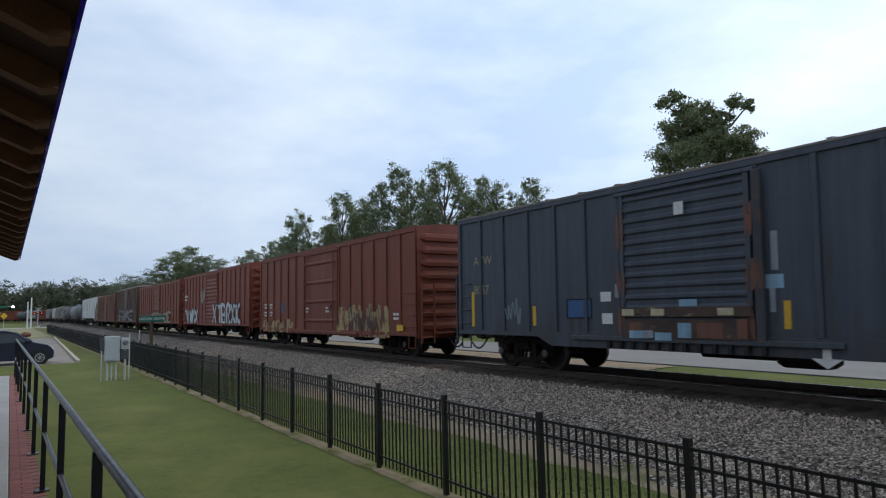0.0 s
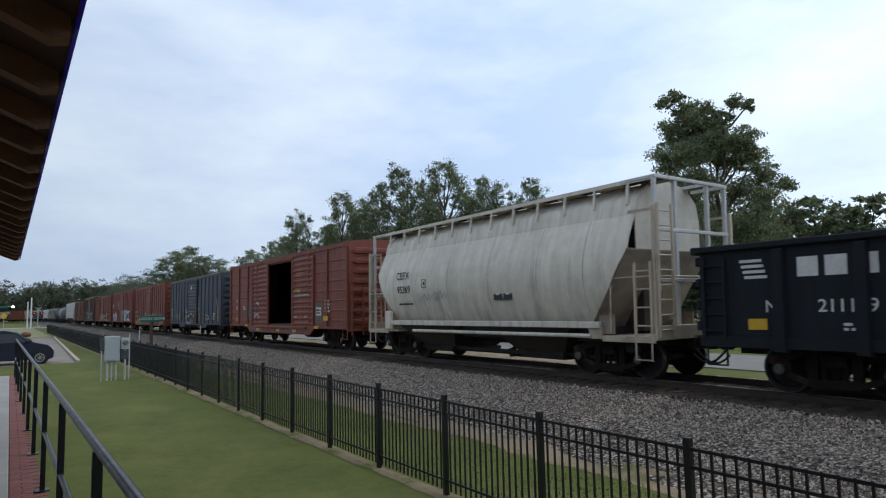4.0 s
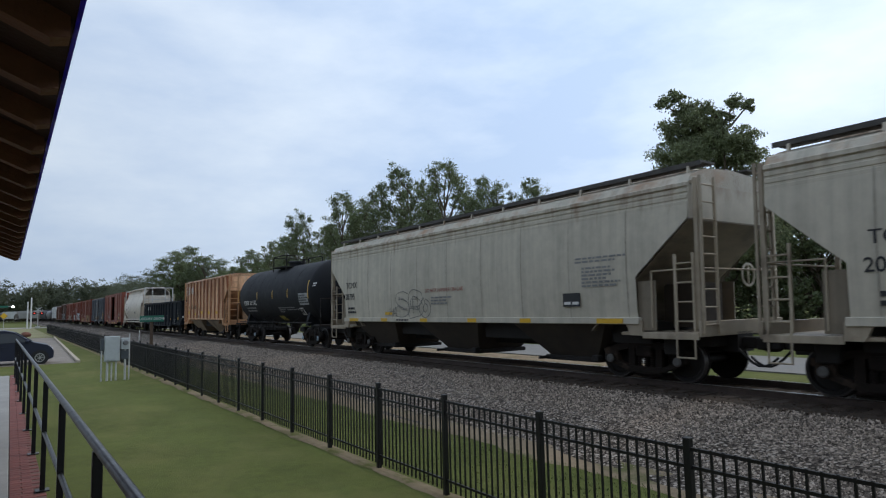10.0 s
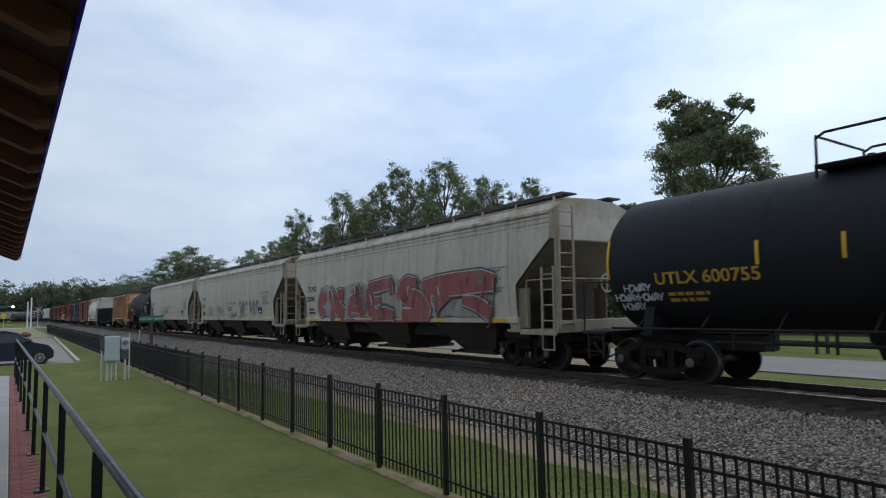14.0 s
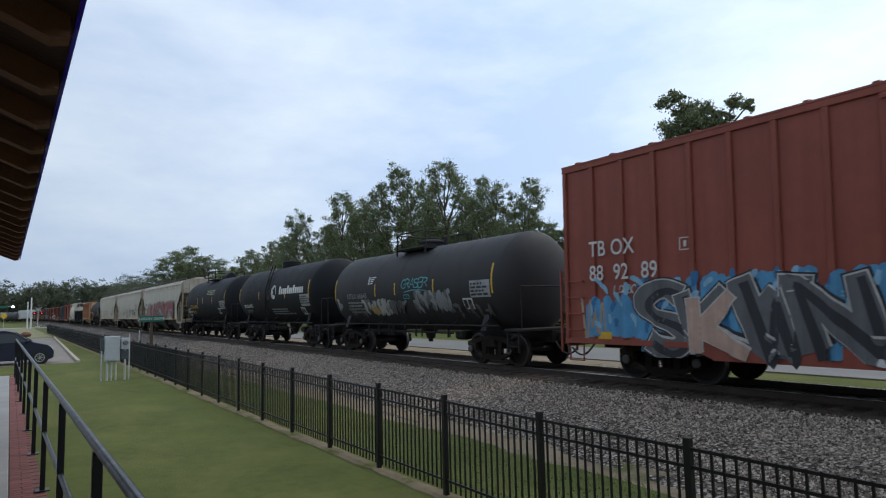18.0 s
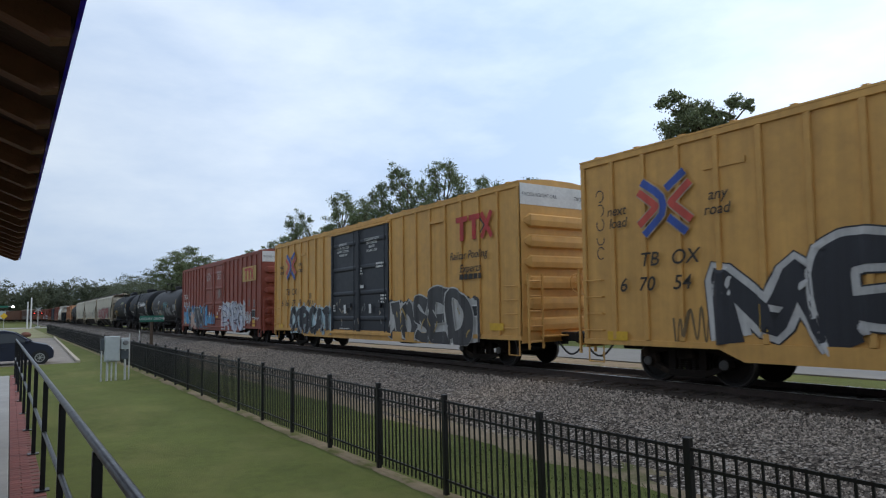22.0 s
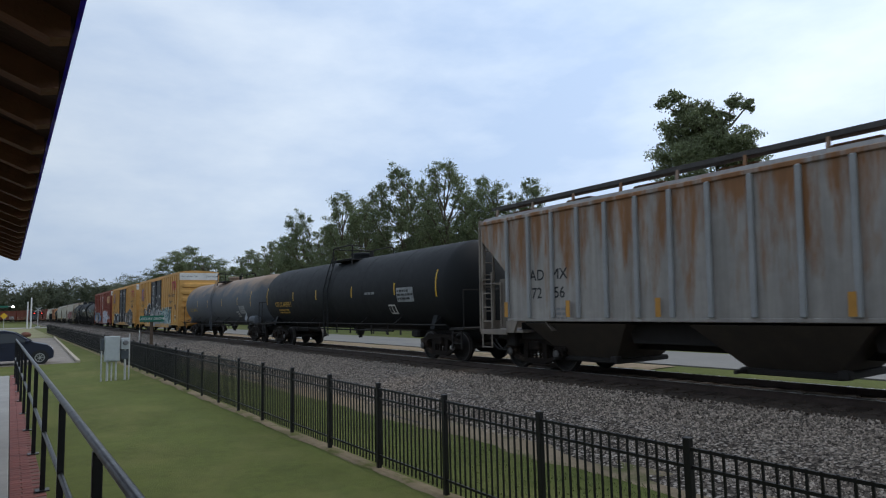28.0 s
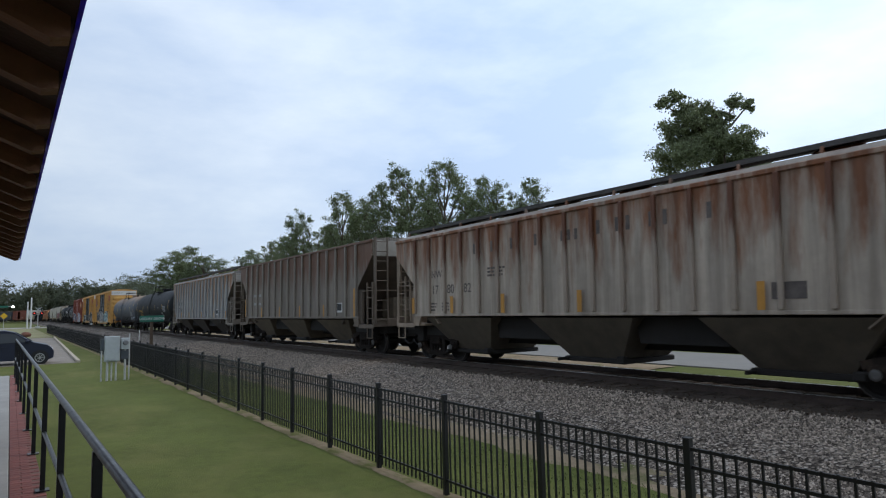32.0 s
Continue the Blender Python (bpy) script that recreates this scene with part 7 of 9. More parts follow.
part("valve_housing", Mesh().spin([(zc + 1.4, 0.5), (zc + 1.82, 0.5), (zc + 1.86, 0.44), (zc + 1.87, 0.02)], (0, 0.9, 0), "z", 22), paint("paint_black_b", BK), car, "squat round valve housing", smooth=True)

car, hl, xa, zc = tank("black tank car with scuffed pale graffiti patches", -163.0, -172.0, (0.036, 0.034, 0.034), r=1.5, zc=2.43, key="black_d", spots=(0.055, 0.048, 0.044), spec=0.3)
tank_text(car, "UTLX 66643", 0.2, 4.15, 2.15, xa, FINE)
tank_bars(car, 4.15, 2.05, 1.7, 0.5, 4, xa, FINE, 3)
tank_bars(car, 2.4, 2.95, 0.6, 0.3, 4, xa, WHITE, 9)
hug(scrawl(car, 5.1, 4.75, 1.75, 2.1, PALE, lambda y: xa(1.9), 70, 0.02, 7), xa)
BLOT = ("blot", (0.42, 0.42, 0.38))
for k, (y0, y1, z0, z1, cols, n, seed, w) in enumerate(((2.75, 1.0, 1.42, 1.85, [BLOT, ("dusk", (0.12, 0.12, 0.115)), BLOT], 16, 301, 0.07), (0.9, -0.1, 1.42, 1.8, [("smoke", (0.25, 0.26, 0.27)), ("dusk", (0.12, 0.12, 0.115))], 12, 302, 0.04),
                                                   (-0.9, -3.0, 1.5, 2.05, [("smoke", (0.25, 0.26, 0.27)), ("dusk", (0.12, 0.12, 0.115)), ("smoke", (0.25, 0.26, 0.27))], 16, 303, 0.07), (-3.0, -4.9, 1.35, 1.6, [("dim_smear", (0.12, 0.11, 0.105))], 12, 304, 0.05), (4.2, 2.8, 1.38, 1.55, [("dim_smear", (0.12, 0.11, 0.105))], 9, 305, 0.03))):
    for i, ob in enumerate(wild(car, y0, y1, z0, z1, cols, lambda y: xa(1.7), n, seed, 0.55, w)):
        hug(ob, xa, 0.012 + 0.003 * i)
hug(skin(car, "graffiti_patch", [rounded([(2.3, 1.62, 0.08), (2.05, 1.68, 0.16), (1.75, 1.62, 0.08)])], spray("ochre", (0.40, 0.28, 0.1)), lambda y: xa(1.75), "ochre sprayed patch"), xa, 0.024)
for k in range(2):
    hug(tag(car, "GRASER", -0.1, -1.75, 2.42, 2.72, ("teal", (0.08, 0.34, 0.36)), lambda y: xa(2.6), 83 + k, 0.014), xa)
hug(tag(car, "CO", -0.2, -0.6, 2.05, 2.2, ("teal", (0.08, 0.34, 0.36)), lambda y: xa(2.2), 85, 0.014), xa)
hug(skin(car, "graffiti_tag", [rounded([(-0.3, 2.28, 0.014), (-0.9, 2.34, 0.02), (-1.7, 2.3, 0.012)])], spray("teal", (0.08, 0.34, 0.36)), lambda y: xa(2.3)), xa)
tank_plate(car, -4.05, -5.0, 2.0, 2.5, xa, PLC, label="grey data placard")
tank_bars(car, -4.1, 2.45, 0.9, 0.42, 4, lambda z: xa(z) - 0.004, BLACKINK, 4)
tank_frame(car, -3.85, 1.82, xa)


# tall boxcars
DOOR_WORDS = (("IMPORTANT", "CLOSE THIS DOOR", "BEFORE CLOSING", "MAIN DOOR"), ("CLOSE AND LOCK", "BOTH DOORS", "BEFORE", "MOVING CAR"))


def door_marks(car, X, ys, stencils=()):
    """Stencilled lines on the doors. stencils: (which of DOOR_WORDS, y) of the readable ones."""
    for y, z, w, h, n, sd in ys:
        text_bars(car, WHITE, y, z, w, h, n, X, seed=sd)
    for which, y in stencils:
        for k, words in enumerate(DOOR_WORDS[which]):
            lettering("door_notice", words, 0.095, car, WHITE, X - 0.01, y, 4.33 - 0.145 * k, centred=True)


TB = dict(door=(0.03, 4.86), doors=2, corr_door=False, ribs=16, sill=0.82, belly=0.22, top_end=WHITE, rib_d=0.06, end_ribs=6)
TDX = -1.53 - 0.09
car, hl, xo, W = boxcar("tall red-brown boxcar covered in graffiti", -175.5, -194.4, 5.06, (0.262, 0.066, 0.042), 0.1, runs=0.1, end_mark="TBOX 889289", key="tbox_red", **TB)
lettering("lettering", "TB", 0.36, car, WHITE, -W - 0.066, 8.62, 2.82, 0.85)
lettering("lettering", "OX", 0.36, car, WHITE, -W - 0.066, 7.98, 2.82, 0.85)
lettering("lettering", "88", 0.36, car, WHITE, -W - 0.066, 8.62, 2.26, 0.85)
lettering("lettering", "92", 0.36, car, WHITE, -W - 0.066, 7.92, 2.26, 0.85)
lettering("lettering", "89", 0.36, car, WHITE, -W - 0.066, 7.17, 2.26, 0.85)
stencil_box(car, WHITE, 6.12, 2.9, 0.26, -W - 0.006)
tag(car, "LOBOS", 7.95, 7.2, 1.95, 2.12, PALE, xo, 113, 0.014)
BLU = ("azure", (0.08, 0.28, 0.48))
cloud(car, 8.75, 7.2, 0.95, 2.0, BLU, lambda q: xo(q) - 0.002, 201, 0.5, "bright blue sprayed cloud")
cloud(car, 7.2, 1.6, 0.66, 2.3, BLU, lambda q: xo(q) - 0.002, 202, 0.25, "bright blue sprayed cloud")
cloud(car, 1.9, -0.3, 1.0, 1.75, BLU, lambda q: (TDX if q < 2.4 else xo(q)) - 0.002, 203, 0.7, "bright blue sprayed cloud")
wild(car, 8.7, 1.8, 0.8, 2.1, [("azure_deep", (0.03, 0.15, 0.33)), ("azure_pale", (0.24, 0.45, 0.6))], xo, 40, 204, 0.5, 0.045)
graffiti(car, 7.15, 2.6, 0.66, 2.05, ("slate", (0.12, 0.12, 0.125)), ("bone", (0.5, 0.48, 0.45)), lambda q: xo(q) - 0.01, 4, 101, halo=INK, fat=0.19, slant=-0.18, forms="SKWN", line_w=0.03, climb=0.2, shade=("ink", INK[1]))
graffiti(car, 5.95, 4.85, 0.64, 1.9, ("peach", (0.46, 0.31, 0.24)), ("bone", (0.5, 0.48, 0.45)), lambda q: xo(q) - 0.05, 1, 103, fat=0.15, slant=-0.12, forms="K", line_w=0.025)
skin(car, "graffiti_fill", [[(2.7, 0.95, 0.16), (1.9, 1.15, 0.2), (1.5, 1.35, 0.14), (1.25, 1.45, 0.03)], [(2.9, 0.75, 0.1), (1.7, 0.82, 0.14), (0.7, 0.76, 0.05)]], spray("slate", (0.12, 0.12, 0.125)), lambda q: TDX - 0.006 if q < 2.46 else xo(q) - 0.03, "grey sprayed arrow tail")
tag(car, "F", 2.6, 2.3, 2.02, 2.36, PALE, lambda y: TDX - 0.01 if y < 2.46 else xo(y) - 0.02, 114, 0.022)
tag(car, "B", 2.42, 2.12, 1.72, 2.0, PALE, lambda y: TDX - 0.012, 115, 0.022)
scrawl(car, 8.9, 8.2, 1.0, 1.7, ("tan", (0.35, 0.28, 0.2)), xo, 104, 0.03, 8)
scrawl(car, 7.2, 6.5, 1.85, 2.05, PALE, xo, 105, 0.02, 8)
cloud(car, -1.9, -6.55, 0.66, 2.45, ("white_cloud", (0.55, 0.55, 0.57)), lambda q: xo(q) - 0.003, 211, 0.18, "white sprayed cloud")
for k in range(9):
    y = -2.1 - 0.52 * k
    skin(car, "graffiti_halo", [[(y, 2.2 - 0.03 * k, 0.16), (y - 0.14, 2.32 - 0.03 * k, 0.15), (y - 0.26, 2.2 - 0.03 * k, 0.16)]], spray("white_cloud", (0.55, 0.55, 0.57)), lambda q: xo(q) - 0.005)
graffiti(car, -2.3, -6.15, 0.72, 2.14, ("lilac", (0.44, 0.45, 0.53)), ("grey_line", (0.10, 0.10, 0.13)), lambda q: xo(q) - 0.006, 4, 106, fat=0.2, forms="PNEG", line_w=0.045, shade=("frost", (0.56, 0.57, 0.62)))
wild(car, -1.95, -6.5, 0.75, 2.2, [("white_cloud", (0.55, 0.55, 0.57)), ("grey_line", (0.10, 0.10, 0.13))], lambda q: xo(q) - 0.05, 22, 212, 0.4, 0.022)
rgd = random.Random(14)
for k in range(13):
    y, z, q = rgd.uniform(-6.2, -2.2), rgd.uniform(0.75, 2.0), rgd.uniform(0.04, 0.1)
    skin(car, "graffiti_dot", [[(y + q, z, q * 0.4), (y + q * 0.5, z, q * 0.9), (y, z, q), (y - q * 0.5, z, q * 0.9), (y - q, z, q * 0.4)]], spray("wine", (0.3, 0.05, 0.06)), lambda p: xo(p) - 0.06)
for k in range(3):
    tag(car, "SBOAS", -6.75 + 0.05 * k, -7.7, 1.1 + 0.1 * k, 1.5 + 0.12 * k, PALE, xo, 107 + 20 * k, 0.018)
scrawl(car, -8.2, -9.0, 1.3, 1.4, PALE, xo, 108, 0.02, 12)
scrawl(car, -6.4, -6.8, 0.75, 1.3, ("wine", (0.25, 0.06, 0.07)), xo, 109, 0.02, 9)
plates(car, xo, [(8.3, 0.98, 0.5, 0.2), (6.45, 1.05, 0.5, 0.13), (3.75, 1.1, 0.5, 0.13), (-3.76, 1.11, 0.55, 0.16), (-6.5, 1.12, 0.55, 0.16), (-8.2, 0.95, 0.6, 0.18), (-8.2, 1.2, 0.6, 0.2)])
plates(car, lambda y: TDX, [(-0.85, 1.47, 0.5, 0.12)])
plaque(car, "emblem_panel", mat("ochre_panel_paint", (0.46, 0.29, 0.08), rough=0.6, grain=6, vary=0.15, bump=0.04), -7.42, 3.9, 2.44, 0.84, -W - 0.066, "yellow panel under red emblem")
TRED = spray("emblem_red", (0.45, 0.03, 0.025))
def emblem(car, y, z, s, x):
    """Plain red blocks and a dark chevron."""
    for a, c, z0, z1 in ((0.0, 0.62, 0.62, 0.8), (0.22, 0.42, 0.0, 0.62), (0.72, 1.28, 0.62, 0.8), (0.88, 1.08, 0.0, 0.62)):
        part("emblem_block", Mesh().box(x - 0.006, x, y - c * s, y - a * s, z + z0 * s, z + z1 * s), TRED, car)
    for a, c in (((1.36, 0.0), (1.86, 0.8)), ((1.36, 0.8), (1.86, 0.0))):
        skin(car, "emblem_block", [[(y - a[0] * s, z + a[1] * s, 0.08 * s), (y - c[0] * s, z + c[1] * s, 0.08 * s)]], TRED, lambda q: x - 0.006)
    skin(car, "emblem_chevron", [[(y - 1.3 * s, z + 0.62 * s, 0.025 * s), (y - 1.52 * s, z + 0.4 * s, 0.025 * s), (y - 1.3 * s, z + 0.18 * s, 0.025 * s)]], BLACKINK, lambda q: x - 0.009)
emblem(car, -6.6, 3.55, 0.86, -W - 0.073)
door_marks(car, TDX, ((0.9, 1.55, 0.3, 0.3, 2, 3), (-1.6, 2.0, 0.6, 0.4, 3, 5)), ((0, 1.3), (1, -1.25)))
scrawl(car, -0.9, -1.8, 2.7, 3.2, ("dust", (0.3, 0.29, 0.26)), lambda y: TDX, 110, 0.015, 12)
for y in (0.9, -1.05):
    plaque(car, "placard", WHITE, y, 1.68, 0.16, 0.22, TDX - 0.03)
text_bars(car, FINE, -7.35, 2.25, 0.4, 0.4, 4, xo(-7.4) - 0.006, seed=21)
text_bars(car, FINE, -8.3, 2.2, 0.4, 0.45, 4, xo(-8.4) - 0.006, seed=22)
plaque(car, "placard", WHITE, -8.25, 1.63, 0.6, 0.46, xo(-8.0) - 0.065, "framed black placard")
for q in (-8.1, -8.4):
    plaque(car, "placard_pane", BLACKINK, q, 1.63, 0.26, 0.38, xo(-8.0) - 0.072)

YEL = (0.60, 0.328, 0.092)
BLKD = mat("black_door_paint", (0.014, 0.016, 0.022), rough=0.5, grain=5, vary=0.2, spots=(0.04, 0.038, 0.036), spot_amt=0.2, bump=0.05)
DARKINK = mat("dark_brown_stencil", (0.03, 0.022, 0.015), rough=0.6, grain=14, vary=0.2, bump=0.02)
for idx, (f_, r_, digits) in enumerate(((-196.5, -215.3, ("6", "66", "39", "8")), (-217.5, -236.3, ("6", "70", "54", "9")))):
    car, hl, xo, W = boxcar("tall yellow boxcar with black double doors and graffiti", f_, r_, 5.06, YEL, 0.09, runs=0.1, end_mark="TBOX 666398" if idx == 0 else "TBOX 670549", key="tbox_yellow", door_mat=BLKD, spots=(0.33, 0.19, 0.06), **TB)
    XX = lambda q: xo(q) - 0.004
    XE = lambda q: -W - 0.068
    ez = 3.88 if idx == 0 else 3.74
    EBLUE, ERED, EPALE = ("emblem_blue", (0.035, 0.08, 0.33)), ("emblem_scarlet", (0.52, 0.07, 0.045)), ("emblem_edge", (0.42, 0.31, 0.2))
    for c_, pts in ((ERED, ((0.63, 0.37), (0.18, 0.0), (0.63, -0.36))), (ERED, ((-0.62, 0.4), (-0.16, 0.03), (-0.63, -0.38))),
                    (EBLUE, ((0.54, 0.57), (0.2, 0.32), (0.06, 0.18), (0.01, 0.0), (0.05, -0.18), (0.17, -0.3), (0.5, -0.58))), (EBLUE, ((-0.5, 0.63), (-0.06, 0.33))), (EBLUE, ((-0.1, -0.27), (-0.52, -0.62)))):
        for col_, hw, rise in ((EPALE, 0.105, 0.0), (c_, 0.078, 0.003)):
            skin(car, "emblem_stroke", [[(7.09 + p, ez + q, hw) for p, q in pts]], spray(*col_), lambda q: XE(q) - rise - (0.004 if c_ is EBLUE else 0.0), "painted cross emblem stroke")
    for tx, y, z, s_ in (("next", 8.6, ez - 0.05, 0.2), ("load", 8.55, ez - 0.33, 0.2), ("any", 6.1, ez - 0.05, 0.2), ("road", 6.2, ez - 0.34, 0.2)):
        lettering("lettering", tx, s_ * 1.1, car, DARKINK, -W - 0.066, y, z, 0.95, shear=0.2)
    lettering("lettering", "TB", 0.3, car, DARKINK, -W - 0.066, 7.75, 2.5, 1.0, shear=0.2)
    lettering("lettering", "OX", 0.3, car, DARKINK, -W - 0.066, 6.98, 2.5, 1.0, shear=0.2)
    for tx, y in zip(digits, (8.3, 7.8, 6.95, 6.05)):
        lettering("lettering", tx, 0.3, car, DARKINK, -W - 0.066, y, 1.98, 1.0, shear=0.2)
    plaque(car, "stencil_panel", DARKINK if idx else mat("brown_scuff_paint", (0.30, 0.17, 0.06), grain=8), 4.85, 2.4, 0.24, 0.26, -W - 0.006, "small brown stencil patch") if idx == 0 else None
    emblem(car, -6.55 if idx == 0 else -6.8, 3.7, 0.92, -W - 0.066)
    s_ = 0.24 if idx == 0 else 0.3
    y_ = -6.2 if idx == 0 else -5.42
    lettering("lettering", "Railcar Pooling", s_, car, DARKINK, -W - 0.068, y_, 3.16, 0.92 if idx == 0 else 1.02, shear=0.2)
    lettering("lettering", "Experts", s_, car, DARKINK, -W - 0.068, y_ - 0.5, 2.76 if idx == 0 else 2.64, 1.0, shear=0.2)
    text_bars(car, DARKINK, y_ - 1.1, 2.62 if idx == 0 else 2.25, 1.2, 0.28, 1, -W - 0.064, seed=5)
    door_marks(car, TDX, ((-1.9, 3.35, 0.8, 0.25, 2, 3), (-0.3, 3.2, 0.3, 0.3, 3, 4), (2.1, 1.8, 0.25, 0.3, 3, 6), (-2.1, 2.1, 0.5, 0.35, 3, 7), (1.0, 0.98, 1.2, 0.06, 1, 8)), ((0, 1.25), (1, -1.2)) if idx == 0 else ((1, 1.25),))
    for y in (1.05, -1.1):
        plaque(car, "placard", WHITE, y, 1.75, 0.18, 0.34, TDX - 0.035, "white door placard")
    plaque(car, "placard", WHITE, -0.35, 2.6, 0.35, 0.12, TDX)
    plates(car, xo, [(5.1, 1.4, 0.14, 0.5), (3.2, 1.4, 0.14, 0.5), (8.4, 1.0, 0.55, 0.2), (-3.2, 1.45, 0.14, 0.5), (-6.2, 1.45, 0.14, 0.5), (-8.4, 1.15, 0.6, 0.2)])
    part("access_panel", Mesh().box(-W - 0.03, -W, 5.35, 6.2, 4.3, 4.42), paint("paint_tbox_yellow", YEL), car)
    part("access_panel", Mesh().box(-W - 0.08, -W, -5.95, -5.1, 4.42, 4.5), paint("paint_tbox_yellow", YEL), car)
    if idx == 0:
        cloud(car, 7.2, 2.5, 0.66, 1.95, ("ice", (0.42, 0.54, 0.58)), lambda q: xo(q) - 0.002, 221, 0.2, "pale blue sprayed cloud")
        wild(car, 7.1, 2.6, 0.7, 1.9, [("bone", (0.5, 0.48, 0.45)), ("ice_pale", (0.56, 0.64, 0.66))], xo, 34, 222, 0.5, 0.04)
        graffiti(car, 7.3, 2.5, 0.76, 1.84, INK, ("ice_line", (0.5, 0.56, 0.58)), lambda q: xo(q) - 0.01, 6, 120, fat=0.2, forms="OCBCAT", line_w=0.02)
        wild(car, 7.2, 2.5, 0.62, 0.9, [INK, ("smoke", (0.25, 0.26, 0.27))], lambda q: xo(q) - 0.062, 14, 223, 0.5, 0.04)
        scrawl(car, 5.2, 4.4, 1.95, 2.15, ("umber", (0.16, 0.1, 0.04)), xo, 121, 0.02, 9)
        wild(car, 1.9, -2.2, 0.95, 2.0, [("ghost", (0.2, 0.2, 0.2)), ("tan", (0.35, 0.28, 0.2))], lambda q: TDX - 0.01, 9, 224, 0.35, 0.022)
        cloud(car, -2.45, -7.6, 0.64, 2.06, ("charcoal", (0.05, 0.045, 0.045)), lambda q: xo(q) - 0.001, 225, 0.1, "dark sprayed edge")
        cloud(car, -2.55, -7.5, 0.66, 2.0, ("bone", (0.5, 0.48, 0.45)), lambda q: xo(q) - 0.004, 225, 0.1, "pale sprayed field")
        graffiti(car, -2.5, -7.3, 0.66, 1.9, ("slate_b", (0.06, 0.057, 0.057)), ("bone", (0.5, 0.48, 0.45)), lambda q: xo(q) - 0.006, 5, 127, fat=0.2, slant=-0.15, forms="JOSED", line_w=0.045, climb=0.25, grow_by=0.35)
        wild(car, -2.3, -7.6, 0.68, 1.6, [("bone", (0.5, 0.48, 0.45)), ("ochre", (0.40, 0.28, 0.1))], lambda q: xo(q) - 0.062, 9, 226, 0.5, 0.022)
        plaque(car, "placard", WHITE, -7.3, 1.6, 0.5, 0.36, xo(-7.3) - 0.02, "framed placard")
        plaque(car, "placard_pane", BLACKINK, -7.3, 1.6, 0.42, 0.28, xo(-7.3) - 0.026)
    else:
        MX = lambda q: TDX if -2.42 < q < 2.5 else xo(q)
        graffiti(car, 6.0, 2.0, 0.72, 2.3, INK, ("bone", (0.5, 0.48, 0.45)), lambda q: MX(q) - 0.006, 2, 131, halo=INK, fat=0.145, slant=-0.12, forms="MR", line_w=0.13, halo_w=0.03, climb=0.3, grow_by=-0.15)
        skin(car, "graffiti_fill", [rounded([(6.15, 1.75, 0.03), (6.05, 2.0, 0.09), (5.7, 1.95, 0.14), (5.45, 1.8, 0.08)])], spray("bone", (0.5, 0.48, 0.45)), lambda q: MX(q) - 0.02, "pale sprayed swash")
        cloud(car, 2.3, -2.4, 0.7, 2.3, ("chalk", (0.36, 0.37, 0.37)), lambda q: TDX - 0.002, 231, 0.3, "chalky sprayed field")
        graffiti(car, 2.2, -2.35, 0.74, 2.2, ("chalk_pale", (0.48, 0.49, 0.49)), INK, lambda q: TDX - 0.006, 4, 135, fat=0.12, forms="OEAR", line_w=0.06)
        wild(car, 2.4, -2.4, 0.75, 2.2, [INK, ("steel_blue", (0.10, 0.16, 0.22)), ("bone", (0.5, 0.48, 0.45))], lambda q: TDX - 0.05, 22, 232, 0.7, 0.035)
        cloud(car, -2.45, -6.4, 0.72, 2.1, ("aqua", (0.30, 0.43, 0.43)), lambda q: xo(q) - 0.002, 233, 0.22, "spiky pale aqua sprayed field")
        wild(car, -2.45, -6.5, 0.7, 2.1, [("deep_teal", (0.06, 0.13, 0.14)), ("aqua_mid", (0.24, 0.40, 0.41)), ("pale_aqua", (0.52, 0.62, 0.60)), ("deep_teal", (0.06, 0.13, 0.14)), ("pale_aqua", (0.52, 0.62, 0.60))], xo, 75, 234, 0.55, 0.03, 0.003)
        scrawl(car, -7.75, -8.5, 2.05, 2.45, INK, xo, 136, 0.022, 12)
        for k in range(5):
            skin(car, "graffiti_tag", [[(8.85 + 0.11 * math.cos(a * 0.7 + k), 4.2 - 0.33 * k + 0.14 * math.sin(a * 0.7 + k), 0.013) for a in range(8 - k % 2 * 2)]], spray(*INK), xo, "thin sprayed scrawl")
        scrawl(car, 7.0, 5.9, 0.95, 1.5, ("umber", (0.16, 0.1, 0.04)), xo, 138, 0.022, 12)
        tag(car, "TAK", 1.75, 0.75, 3.0, 3.3, PALE, lambda y: TDX - 0.01, 139, 0.018)
        tag(car, "AMC", 1.6, 0.9, 2.72, 2.95, PALE, lambda y: TDX - 0.01, 142, 0.016)
        tag(car, "WB", 1.6, 0.75, 3.55, 3.8, PALE, lambda y: TDX - 0.01, 140, 0.018)
        tag(car, "FREE", -0.35, -1.05, 2.62, 2.8, PALE, lambda y: TDX - 0.01, 143, 0.014)
        tag(car, "BETH", -0.35, -1.15, 2.4, 2.58, PALE, lambda y: TDX - 0.01, 144, 0.014)
        plaque(car, "placard", WHITE, -8.16, 1.42, 0.46, 0.38, xo(-8.1) - 0.02, "framed placard")
        plaque(car, "placard_pane", BLACKINK, -8.16, 1.45, 0.36, 0.2, xo(-8.1) - 0.026)

# long tank cars
car, hl, xa, zc = tank("long faded blue-grey tank car with a rusty top", -239.45, -253.85, (0.105, 0.113, 0.124), r=1.5, zc=2.4, key="grey", mid_ladder=True, over=1.45, rust=0.5, spots=(0.30, 0.215, 0.155), grad=(1.9, 3.8, 0.42), band=(0.75,), reflect=(7.98, 4.37, 1.66, -1.87, -5.26, -7.76))
tank_text(car, "UTLX 644735", 0.24, 6.85, 1.85, xa, mat("dim_gold", (0.3, 0.2, 0.045), grain=9, vary=0.3))
tank_plate(car, -5.4, -6.5, 1.65, 2.1, xa, PLC, label="faded data placard")
